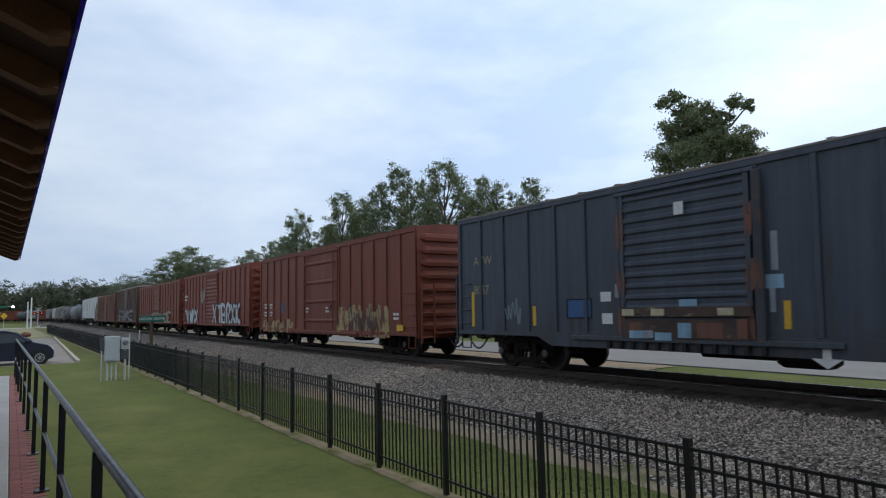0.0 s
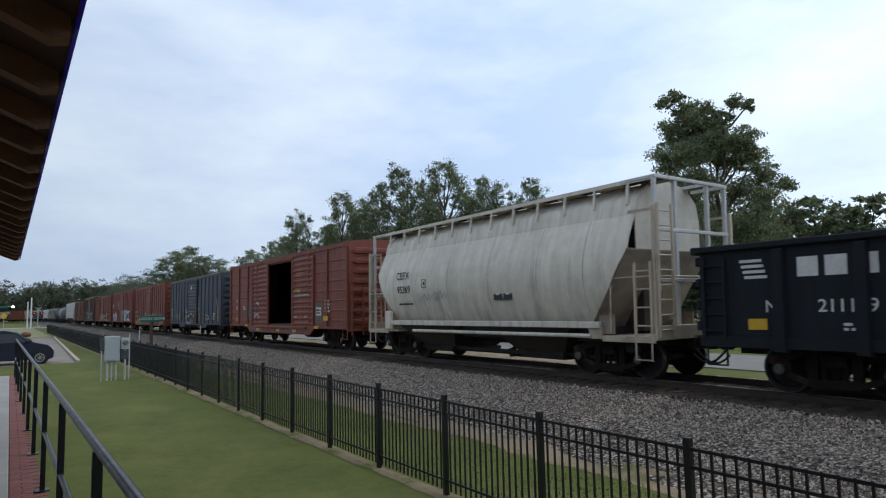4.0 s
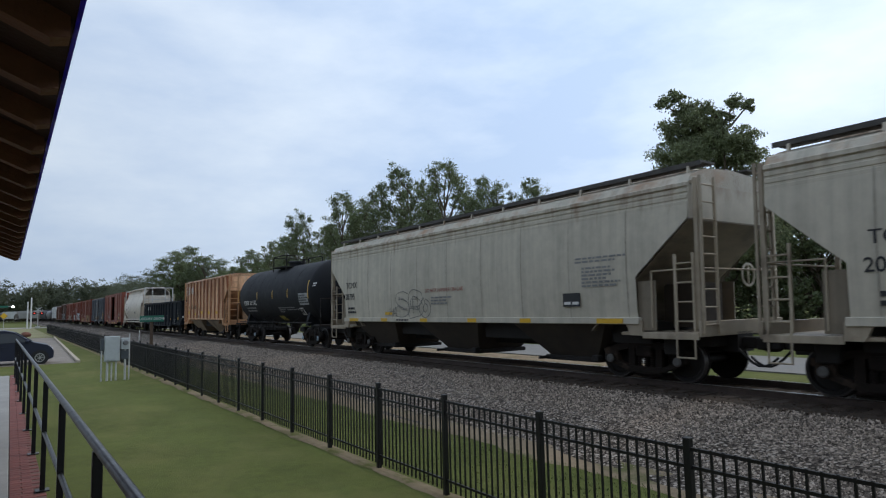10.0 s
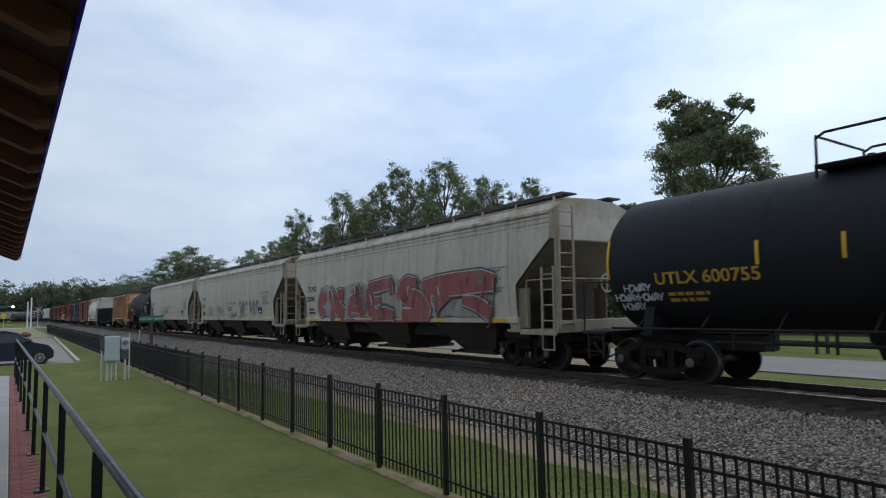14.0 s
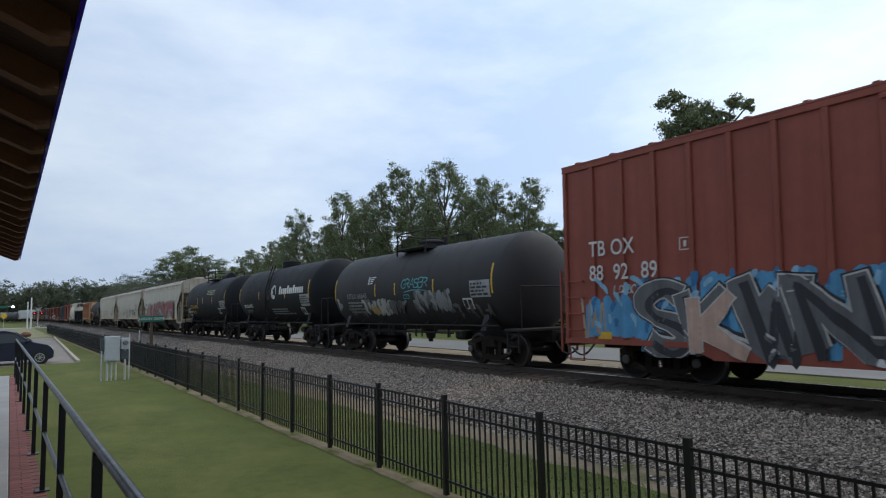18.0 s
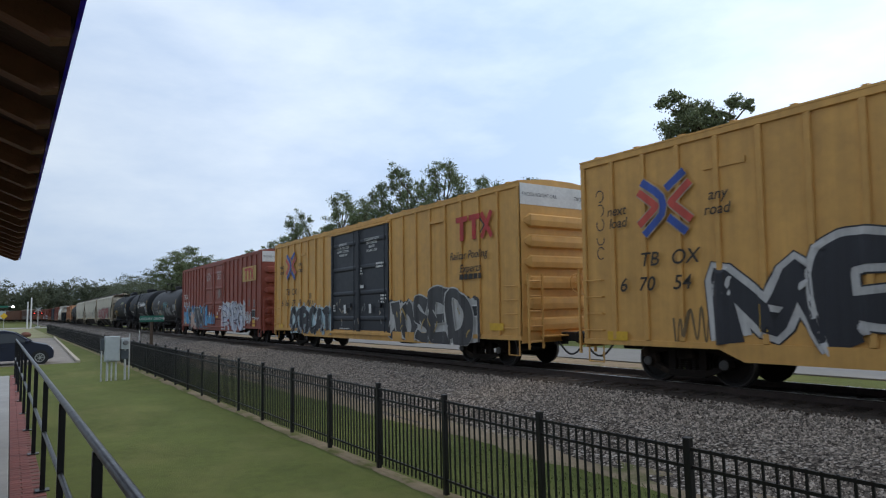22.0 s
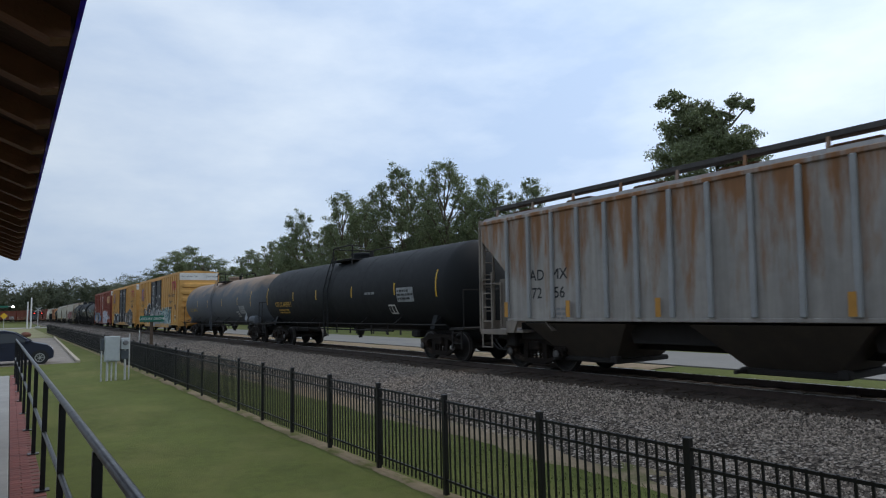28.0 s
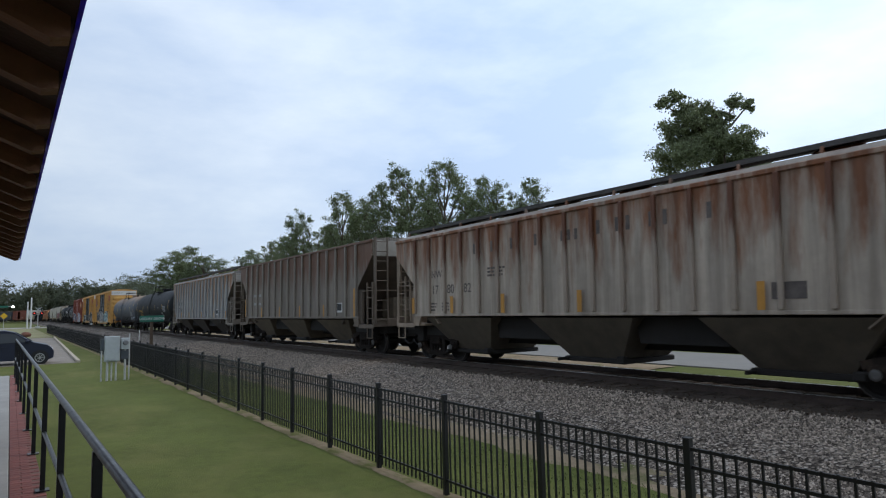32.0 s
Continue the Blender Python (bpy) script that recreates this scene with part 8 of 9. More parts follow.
tank_bars(car, -5.45, 2.05, 1.0, 0.35, 3, lambda z: xa(z) - 0.004, FINE, 4)
tank_frame(car, -4.9, 1.6, xa)
part("air_reservoir", Mesh().spin([(-8.35, 0.02), (-8.3, 0.2), (-8.2, 0.24), (-7.45, 0.24), (-7.35, 0.2), (-7.3, 0.02)], (-1.25, 0, 1.28), "y", 18), paint("paint_grey", (0.12, 0.132, 0.148)), car, "cylindrical air reservoir", smooth=True)
DI = Mesh().add([(-1.48, -6.98, 1.12), (-1.48, -6.72, 1.4), (-1.48, -6.98, 1.68), (-1.48, -7.24, 1.4), (-1.47, -6.98, 1.12), (-1.47, -6.72, 1.4), (-1.47, -6.98, 1.68), (-1.47, -7.24, 1.4)], [(0, 1, 2, 3), (7, 6, 5, 4), (0, 4, 5, 1), (1, 5, 6, 2), (2, 6, 7, 3), (3, 7, 4, 0)])
part("hazard_diamond", DI, mat("grey_diamond_plate", (0.25, 0.26, 0.27), grain=8), car, "grey diamond placard holder")
car, hl, xa, zc = tank("long black tank car with gold lettering", -258.0, -272.8, (0.015, 0.016, 0.017), r=1.52, zc=2.42, key="black_c", over=1.45, spots=(0.04, 0.038, 0.035), reflect=(8.1, 4.4, 1.66, -1.87, -5.26, -7.9), mid_ladder=True)
tank_text(car, "UTLX 643951", 0.24, 6.9, 1.95, xa, GOLD)
tank_bars(car, 6.6, 1.85, 1.8, 0.25, 2, xa, GOLD, 3)
tank_plate(car, -5.4, -6.5, 1.95, 2.45, xa, PLC, label="faded data placard")
tank_bars(car, -5.45, 2.4, 1.0, 0.4, 3, lambda z: xa(z) - 0.004, BLACKINK, 4)
tank_bars(car, -3.0, 2.4, 0.9, 0.16, 1, xa, FINE, 5)
tank_frame(car, -4.9, 1.7, xa)

# ribbed hoppers at the end
ADC = (0.34, 0.315, 0.285)
car, hl, xo, W = hopper("pale grey ribbed covered hopper car with rust runs", -275.6, -292.75, 4.11, ADC, 0.62, edge=0.2, grad=(1.6, 4.0, 0.13), ribs=18, bays=3, key="admx", end_col=(0.46, 0.43, 0.39), walk_h=0.44, spots=(0.26, 0.12, 0.045), rib_mat=paint("rib_admx", (0.34, 0.345, 0.34), 0.12), end_in=0.15, slope_y=1.15, knee=(0.44, 0.82), sill=1.36, rib_span=7.27)
lettering("lettering", "AD", 0.28, car, BLACKINK, -W - 0.006, 6.42, 2.36)
lettering("lettering", "MX", 0.28, car, BLACKINK, -W - 0.006, 5.66, 2.36)
lettering("lettering", "72", 0.28, car, BLACKINK, -W - 0.006, 6.35, 1.9)
lettering("lettering", "56", 0.28, car, BLACKINK, -W - 0.006, 5.55, 1.9)
for y in (7.28, 5.0, 2.45, -1.2, -4.55, -7.28):
    plaque(car, "reflector", spray("orange_patch", (0.50, 0.24, 0.04)), y, 1.62, 0.13, 0.4, -W - 0.09)
plaque(car, "placard", WHITE, -4.98, 1.77, 0.5, 0.36, -W - 0.005, "framed placard")
for q in (-4.87, -5.1):
    plaque(car, "placard_pane", BLACKINK, q, 1.79, 0.19, 0.24, -W - 0.012)
for y, z in ((-5.8, 1.85), (-6.6, 1.85), (-2.5, 1.75), (5.2, 1.5)):
    text_bars(car, FINE, y, z, 0.55, 0.35, 3, -W - 0.004, seed=int(y * 9) % 30)

DKC = (0.21, 0.175, 0.143)
# bays: dusty brown with the shade beneath the car mixed into the colour
car, hl, xo, W = hopper("grimy grey-brown ribbed covered hopper car", -294.1, -310.65, 4.33, DKC, 0.78, grad=(1.9, 4.1, 0.38), ribs=16, bays=3, key="dark_hopper", end_col=(0.34, 0.31, 0.26), spots=(0.135, 0.066, 0.038), end_in=0.15, slope_y=1.2, knee=(0.4, 0.8), sill=1.42, rib_span=6.85, rib_mat=paint("rib_dark", (0.26, 0.225, 0.185), 0.35, spots=(0.12, 0.07, 0.045)), top=0.15, edge=0.3,
                        low_mat=mat("dusty_shaded_bay_b", (0.12, 0.094, 0.064), rough=0.9, grain=3, vary=0.3, spots=(0.05, 0.04, 0.03), spot_amt=0.45, spot_scale=(1, 0.9, 1.1), bump=0.2, edge=0.3))
for y, z in ((5.4, 2.6), (4.6, 2.6), (5.4, 2.15), (4.6, 2.15)):
    text_bars(car, spray("old_grey", (0.33, 0.33, 0.32)), y, z, 0.55, 0.24, 1, -W - 0.004, seed=int(y * 9 + z) % 30)
for y, h in ((6.9, 1.0), (4.15, 0.5), (1.45, 0.5), (-1.2, 0.5), (-3.9, 0.5), (-6.8, 1.1)):
    plaque(car, "reflector", spray("orange_patch", (0.50, 0.24, 0.04)), y, 1.45 + h / 2, 0.12, h, -W - 0.09)
plaque(car, "placard", WHITE, -5.3, 1.82, 0.5, 0.4, -W - 0.005, "framed placard")
plaque(car, "placard_pane", BLACKINK, -5.3, 1.84, 0.4, 0.28, -W - 0.012)

NWC = (0.43, 0.36, 0.29)
# dusty bay colour lowered here too, to include the under-car shade
car, hl, xo, W = hopper("light grey ribbed covered hopper car with heavy rust runs", -312.3, -329.5, 4.05, NWC, 0.62, runs=0.34, grad=(1.7, 4.0, 0.2), ribs=18, bays=3, key="nw", spots=(0.215, 0.085, 0.036), end_in=0.0, slope_y=1.25, knee=(0.36, 0.8), sill=1.5, rib_span=7.31, walk_h=0.34, rib_mat=paint("rib_nw", (0.36, 0.29, 0.23), 0.62, spots=(0.14, 0.055, 0.028), grad=(1.7, 3.9, 0.2)), edge=0.26,
                        low_mat=mat("dusty_shaded_bay_c", (0.095, 0.077, 0.056), rough=0.9, grain=3, vary=0.3, spots=(0.05, 0.04, 0.03), spot_amt=0.45, spot_scale=(1, 0.9, 1.1), bump=0.2, edge=0.3))
WORN = mat("worn_charcoal_stencil", (0.12, 0.1, 0.09), rough=0.8, grain=6, vary=0.4, bump=0.02)
for k, y in enumerate((4.1, 3.85, 3.3, 3.05, 2.45, 2.2, 1.5)):
    plaque(car, "wordmark_bar", WORN, y, 3.42, 0.09, 0.3, -W - 0.005)
for y in (0.55, 0.32, 0.09):
    plaque(car, "wordmark_bar", WORN, y, 3.42, 0.09, 0.26, -W - 0.005)
for y in (-0.6, -1.15, -1.45, -2.05, -2.4, -3.0, -3.4):
    plaque(car, "wordmark_bar", WORN, y, 3.5, 0.1, 0.32, -W - 0.005)
lettering("lettering", "NW", 0.24, car, WORN, -W - 0.006, 6.38, 2.66)
lettering("lettering", "17", 0.28, car, WORN, -W - 0.006, 6.36, 2.16)
lettering("lettering", "80", 0.28, car, WORN, -W - 0.006, 5.51, 2.16)
lettering("lettering", "82", 0.28, car, WORN, -W - 0.006, 4.65, 2.16)
for y in (7.36, 5.15, 2.75, -0.05, -4.4, -7.2):
    plaque(car, "reflector", spray("orange_patch", (0.50, 0.24, 0.04)), y, 1.8, 0.15, 0.52, -W - 0.09)
for y, z in ((6.2, 1.75), (5.6, 1.75), (3.3, 2.7), (2.9, 2.7)):
    text_bars(car, WORN, y, z, 0.4, 0.3, 3, -W - 0.004, seed=int(y * 9) % 30)
plaque(car, "stencil_panel", WORN, -4.85, 1.88, 0.6, 0.3, -W - 0.005)


# ---- fence ----
fence = thing("metal_fence", "black powder-coated metal picket fence on the lawn", "fence")
FTOP, FX, FY0, PAN = LAWN + 1.24, 4.82, 6.97, 1.83
fpost = Mesh().box(-0.032, 0.032, -0.032, 0.032, LAWN - 0.02, FTOP + 0.06, 0.004).box(-0.036, 0.036, -0.036, 0.036, FTOP + 0.06, FTOP + 0.075, 0.004).data("fence_post", BLACKMETAL)
pick = Mesh().box(-0.009, 0.009, -0.009, 0.009, LAWN + 0.07, FTOP).data("picket", BLACKMETAL)
frail = Mesh().box(-0.014, 0.014, 0.032, PAN - 0.032, -0.014, 0.014).data("fence_rail", BLACKMETAL)
far_pickets = Mesh()
for i in range(-5, 60):
    y = FY0 + PAN * i
    part("fence_post", fpost, BLACKMETAL, fence, at=(FX, y, 0))
    for z in (FTOP - 0.02, FTOP - 0.17, LAWN + 0.2):
        part("fence_rail", frail, BLACKMETAL, fence, at=(FX, y, z))
    for k in range(1, 17):
        yy = y + PAN * k / 17
        if -4 <= i < 14:
            part("picket", pick, BLACKMETAL, fence, at=(FX, yy, 0))
        else:
            far_pickets.box(FX - 0.009, FX + 0.009, yy - 0.009, yy + 0.009, LAWN + 0.07, FTOP)
tagged(part("picket", far_pickets, BLACKMETAL, fence), kind="stuff")


# ---- trees ----
BARK = mat("grey_bark", (0.09, 0.07, 0.05), rough=0.95, grain=6, vary=0.35, bump=0.8, bump_scale=20)


def leafy(name, col):
    m = island_stone(name, col, 0.62, 1.35)
    n, l = m.node_tree.nodes, m.node_tree.links
    b_ = n["Principled BSDF"]
    b_.inputs["Roughness"].default_value = 0.55
    # daylight shines through thin leaves
    tr = n.new("ShaderNodeBsdfTranslucent")
    mix = n.new("ShaderNodeMixShader")
    mix.inputs["Fac"].default_value = 0.38
    l.new(b_.inputs["Base Color"].links[0].from_socket, tr.inputs["Color"])
    l.new(b_.outputs["BSDF"], mix.inputs[1])
    l.new(tr.outputs["BSDF"], mix.inputs[2])
    l.new(mix.outputs["Shader"], n["Material Output"].inputs["Surface"])
    return m


LEAF = leafy("tree_leaves", (0.172, 0.205, 0.104))
LEAFC = leafy("sunny_tree_leaves", (0.215, 0.245, 0.132))
LEAFB = leafy("dark_tree_leaves", (0.15, 0.182, 0.094))


def leaf_cloud(crown, rg, c, r, n, leaf, open_=1.0):
    """Leaves in a lobe: gathered on twig clumps, most of them near its surface, with gaps of sky between them."""
    clumps = []
    for _ in range(max(7, int(n / 95))):
        v = Vector((rg.gauss(0, 1), rg.gauss(0, 1), rg.gauss(0.1, 0.9))).normalized()
        clumps.append((c + v * r * rg.uniform(0.2, 1.08), r * rg.uniform(0.10, 0.25), rg.uniform(0.5, 1.1)))
    for i in range(n):
        if i % 7 == 0:
            # sparse inner foliage
            v = Vector((rg.gauss(0, 1), rg.gauss(0, 1), rg.gauss(0, 1))) * r * 0.4
            p = c + v * min(1.0, 0.85 * r / max(v.length, 0.01))
            s = leaf * rg.uniform(0.9, 1.6)
        else:
            p, q, flat = rg.choice(clumps)
            p = p + Vector((rg.gauss(0, 1), rg.gauss(0, 1), rg.gauss(0, 0.75) * flat)) * q * open_
            s = leaf * rg.uniform(0.6, 1.35)
        u = Vector((rg.uniform(-1, 1), rg.uniform(-1, 1), rg.uniform(-0.4, 1))).normalized()
        w = Matrix.Rotation(rg.uniform(0, 6.28), 3, u) @ u.orthogonal().normalized() * s
        t = u.cross(w).normalized() * s * 0.5
        crown.add([p - w, p + t, p + w, p - t], [(0, 1, 2, 3)])


def tree_meshes(key, h, lobes, leaves, seed, leaf=0.105, material=LEAF):
    """A tapered trunk, a limb to each lobe with twigs, and a crown of leaves round the limb ends."""
    rg = random.Random(seed)
    wood, crown = Mesh(), Mesh()
    p, r = Vector((0, 0, -0.4)), h * 0.019
    knots = [p]
    for k in range(7):
        q = p + Vector((rg.uniform(-.03, .03) * h, rg.uniform(-.03, .03) * h, h * 0.115))
        wood.tube(p, q, r, 9, r * 0.82)
        p, r = q, r * 0.82
        knots.append(p)
    area = sum(l[3] ** 2 for l in lobes)
    for x, y, z, rad in lobes:
        c = Vector((x, y, z))
        base = min(knots, key=lambda q: abs(q.z - max(h * 0.15, z - rad * 1.5 - math.hypot(x, y) * 0.7)))
        mid = (base + c) / 2 + Vector((rg.uniform(-.3, .3), rg.uniform(-.3, .3), -0.2 * rad))
        wood.tube(base, mid, h * 0.0065, 6, h * 0.0045)
        wood.tube(mid, c, h * 0.0045, 5, h * 0.002)
        for _ in range(5):
            v = Vector((rg.gauss(0, 1), rg.gauss(0, 1), rg.gauss(0.3, 0.8))).normalized()
            wood.tube(c - v * rad * 0.2, c + v * rad * 0.95, h * 0.0028, 4, h * 0.0008)
        leaf_cloud(crown, rg, c, rad, int(leaves * rad * rad / area), leaf)
    wd = wood.data(key + "_trunk", BARK)
    me = bpy.data.meshes.new(key + "_crown")
    me.from_pydata(crown.v, [], crown.f)
    me.materials.append(material)
    return wd, me


def random_lobes(h, spread, n, seed, low=0.3):
    rg = random.Random(seed)
    out = [(rg.uniform(-.1, .1) * spread, rg.uniform(-.1, .1) * spread, h * 0.93, h * 0.075)]
    for k in range(n):
        f = low + (0.9 - low) * (k + rg.random()) / n
        env = spread * math.sin(math.pi * min(0.97, max(0.16, (f - low) / (1.04 - low) * 0.8 + 0.2))) ** 0.8
        a = k * 2.4 + rg.uniform(-.6, .6)
        d = env * rg.uniform(0.45, 1.0)
        out.append((d * math.cos(a), d * math.sin(a), h * f, h * rg.uniform(0.055, 0.11)))
    return out


TWO_TOP = [(-2.1, 0.2, 16.9, 0.75), (-3.1, -0.4, 16.4, 0.75), (-1.3, 0.3, 15.9, 1.1), (-0.7, -0.3, 15.0, 1.0), (2.1, 0, 15.9, 0.8), (2.9, 0.3, 15.7, 0.6), (1.7, 0.2, 14.9, 0.5), (-2.4, 0.5, 14.6, 1.3), (-0.7, 0.9, 13.9, 1.4), (1.2, -0.6, 13.2, 1.2), (2.7, 0.3, 13.3, 1.0), (0.3, 0.2, 14.0, 0.85), (0.6, 0, 13.4, 1.1), (1.1, 0.2, 14.1, 0.55), (0.0, 0.2, 15.75, 0.8), (0.95, 0, 15.1, 0.7), (0.5, -0.4, 14.7, 0.8), (0.2, -0.5, 12.7, 1.2), (2.3, 0.2, 12.5, 1.0), (-1.6, 0.8, 13.4, 1.2),
           (-2.9, 0, 12.2, 1.35), (-1.2, -1.2, 12.2, 1.5), (3.1, 0.6, 12.0, 1.1), (1.4, 0.6, 11.8, 1.2), (-2.6, 1.0, 10.6, 1.4), (-0.7, -1.2, 10.2, 1.5), (3.6, 0, 10.5, 1.2), (4.9, 0.2, 9.9, 0.8), (1.8, 1.2, 9.8, 1.2), (-1.8, 0.4, 8.6, 1.5), (0.4, 1.5, 8.2, 1.6), (3.4, -0.6, 8.6, 1.4),
           (-1.0, -1.6, 6.7, 2.0), (2.6, -1.0, 6.6, 2.0), (-3.0, 0, 6.3, 1.6)]
KINDS = [tree_meshes("tall", 18, random_lobes(18, 4.6, 30, 41, 0.2), 30000, 51), tree_meshes("tall_b", 18, random_lobes(18, 4.3, 29, 47, 0.2), 30000, 52, material=LEAFB), tree_meshes("tall_c", 18, random_lobes(18, 5.0, 31, 49, 0.2), 30000, 53),
         tree_meshes("low", 10, random_lobes(10, 4.2, 26, 61, 0.1), 11000, 54, 0.10), tree_meshes("low_b", 10, random_lobes(10, 4.6, 28, 67, 0.08), 11000, 55, 0.10, LEAFB),
         tree_meshes("twin", 17.4, [(x * 0.86 if x < 0 else (x - 0.12 if z < 14 and x > 2.4 else x), y, z, q * 0.96) for x, y, z, q in TWO_TOP], 92000, 56, 0.085, LEAFC),
         tree_meshes("bushy", 10, random_lobes(10, 4.4, 46, 71, 0.06), 15000, 57, 0.14, LEAFB)]


def tree(x, y, h, kind, turn, label, wide=1.0):
    wd, cr = KINDS[kind]
    s = h / (18 if kind < 3 else (17.4 if kind == 5 else 10))
    t = thing("tree", label, "tree", Matrix.LocRotScale((x, y, -0.42), Euler((0, 0, turn)), (s * wide, s * wide, s)), group="trees beyond the street")
    part("trunk", wd, BARK, t)
    part("crown", cr, None, t)


OAK = "tall leafy green tree with a ragged crown beyond the street"
tree(40.6, 25.0, 17.7, 5, radians(-57.9), "tall green tree with a twin-topped crown beyond the street")
for x, y, h, k, wd in ((40, 56.2, 19.0, 0, 0.62), (40.5, 68.6, 20.9, 1, 0.56), (40, 49.2, 15.6, 2, 0.56), (40, 43.4, 14.4, 0, 0.55), (40, 61.2, 17.6, 2, 0.4), (40, 74.5, 18.4, 2, 0.5), (40.5, 83.5, 20.0, 0, 0.55), (41, 102.3, 19.6, 1, 0.55), (42, 94, 16.2, 0, 0.6), (42, 109, 16.6, 2, 0.6),
                       (41, 116.5, 16.0, 0, 0.6), (41, 128, 15.2, 2, 0.7), (42, 64.8, 14.6, 1, 0.6), (42, 89, 15.6, 1, 0.6), (42, 79, 16.0, 2, 0.6), (41, 53, 14.0, 1, 0.6), (40, 184, 21.0, 2, 1.1), (43, 172, 17.5, 1, 1.1), (44, 200, 18, 0, 1.2), (44, 140, 13.6, 1, 0.9), (45, 122, 14.6, 1, 0.8), (45, 154, 13.4, 2, 1.0)):
    tree(x, y, h * 1.02, k, x * 7 + y * 3.1, OAK, wd * 1.26)
for x, y, h, k in ((40, 176, 16, 4), (41, 190, 17, 3), (43, 182, 15, 4), (44, 163, 13, 3), (47, 45.2, 10.2, 6), (47.5, 41, 10.4, 6), (47, 37.2, 11.5, 6), (47.5, 33.6, 11.0, 6), (48.5, 29, 10.4, 6), (47.5, 25, 9.8, 6), (47, 21, 9.6, 6), (47.5, 17.4, 9.2, 6), (47, 13.6, 8.8, 6), (48, 9, 8.6, 6), (46.5, 50, 11.5, 6), (46.5, 56, 12.4, 6), (46.5, 63, 12.6, 6), (47, 70, 13.0, 6), (46, 73, 12, 3), (46, 88, 12, 4), (48, 100, 13, 3), (48, 112, 12, 4), (48, 124, 12, 3), (48, 140, 12, 4), (48, 155, 12, 3), (47, 5, 7.6, 4), (50, 0, 7, 4), (49, -8, 7.5, 3)):
    tree(x, y, h, k, x * 3 + y * 1.7, "low bushy green tree beyond the street", 1.15)

# far woods along the horizon
rg = random.Random(90)
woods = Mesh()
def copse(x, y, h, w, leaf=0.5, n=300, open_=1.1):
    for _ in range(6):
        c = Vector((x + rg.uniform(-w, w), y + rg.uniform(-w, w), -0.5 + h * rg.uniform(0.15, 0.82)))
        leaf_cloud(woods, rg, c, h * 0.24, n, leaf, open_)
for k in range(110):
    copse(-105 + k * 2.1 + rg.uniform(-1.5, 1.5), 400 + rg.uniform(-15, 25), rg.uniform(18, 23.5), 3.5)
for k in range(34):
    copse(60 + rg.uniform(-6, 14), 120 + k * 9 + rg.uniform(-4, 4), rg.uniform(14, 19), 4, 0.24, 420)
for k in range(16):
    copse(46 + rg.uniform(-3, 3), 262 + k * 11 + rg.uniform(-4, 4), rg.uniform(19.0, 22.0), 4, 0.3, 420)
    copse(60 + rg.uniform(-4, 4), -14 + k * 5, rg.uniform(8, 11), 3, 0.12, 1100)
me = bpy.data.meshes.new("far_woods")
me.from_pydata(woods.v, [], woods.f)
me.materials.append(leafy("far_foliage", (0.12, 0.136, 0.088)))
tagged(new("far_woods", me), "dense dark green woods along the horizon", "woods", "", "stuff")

# ---- beyond the line ----
POST = mat("weathered_fence_rail", (0.05, 0.042, 0.035), rough=0.9, grain=6, vary=0.3, bump=0.3)
rf = thing("rail_fence", "dark weathered wooden rail fence beyond the street", "fence")
pm = Mesh().box(-0.06, 0.06, -0.06, 0.06, -0.5, 0.42, 0.01).data("fence_post", POST)
rm_ = Mesh().box(-0.025, 0.025, 0, 2.4, -0.06, 0.06, 0.01).data("fence_rail", POST)
for k in range(22):
    y = 0 + 2.4 * k
    part("fence_post", pm, POST, rf, at=(27.2, y, 0))
    for z in (-0.05, 0.28):
        part("fence_rail", rm_, POST, rf, at=(27.2, y, z))

pl_ = thing("utility_pole", "slim pale steel pole among the trees beyond the street", "pole", Matrix.Translation((30.0, 21.45, 0)))
PSTEEL = mat("pale_pole_steel", (0.5, 0.5, 0.48), rough=0.6, grain=6, vary=0.15, bump=0.05)
part("pole", Mesh().tube((0, 0, -0.6), (0, 0, 7.05), 0.11, 10, 0.075), PSTEEL, pl_, smooth=True)
part("cap", Mesh().tube((0, 0, 7.05), (0, 0, 7.13), 0.085, 10, 0.05), PSTEEL, pl_)

# station name board beside the track
GREEN = mat("green_sign_face", (0.012, 0.13, 0.085), rough=0.45, grain=9, vary=0.15, bump=0.02)
sg_ = thing("station_sign", "green station name board with white letters on a wooden post", "sign", Matrix.Translation((8.0, 46.7, 0)))
part("post", Mesh().box(-0.1, 0.1, -0.08, 0.08, -0.55, 1.42, 0.012), mat("brown_sign_post", (0.09, 0.06, 0.04), rough=0.9, grain=7, vary=0.3, bump=0.3), sg_)
part("board", Mesh().box(-0.76, 0.76, -0.13, -0.085, 1.22, 1.64, 0.01), GREEN, sg_)
cu = bpy.data.curves.new("lettering", "FONT")
cu.body, cu.size, cu.align_x = "LOCUST GROVE", 0.24, "CENTER"
tmp = bpy.data.objects.new("lettering", cu)
me = bpy.data.meshes.new_from_object(tmp)
bpy.data.objects.remove(tmp)
me.materials.clear()
me.materials.append(WHITE)
part("lettering", me, None, sg_, at=Matrix(((0.92, 0, 0, 0), (0, 0, -1, -0.135), (0, 1, 0, 1.35), (0, 0, 0, 1))))
tagged(part("mile_post", Mesh().box(8.9, 8.98, 57.5, 57.58, -0.5, 0.45, 0.01), WHITE), "short white marker post beside the ballast", "post")

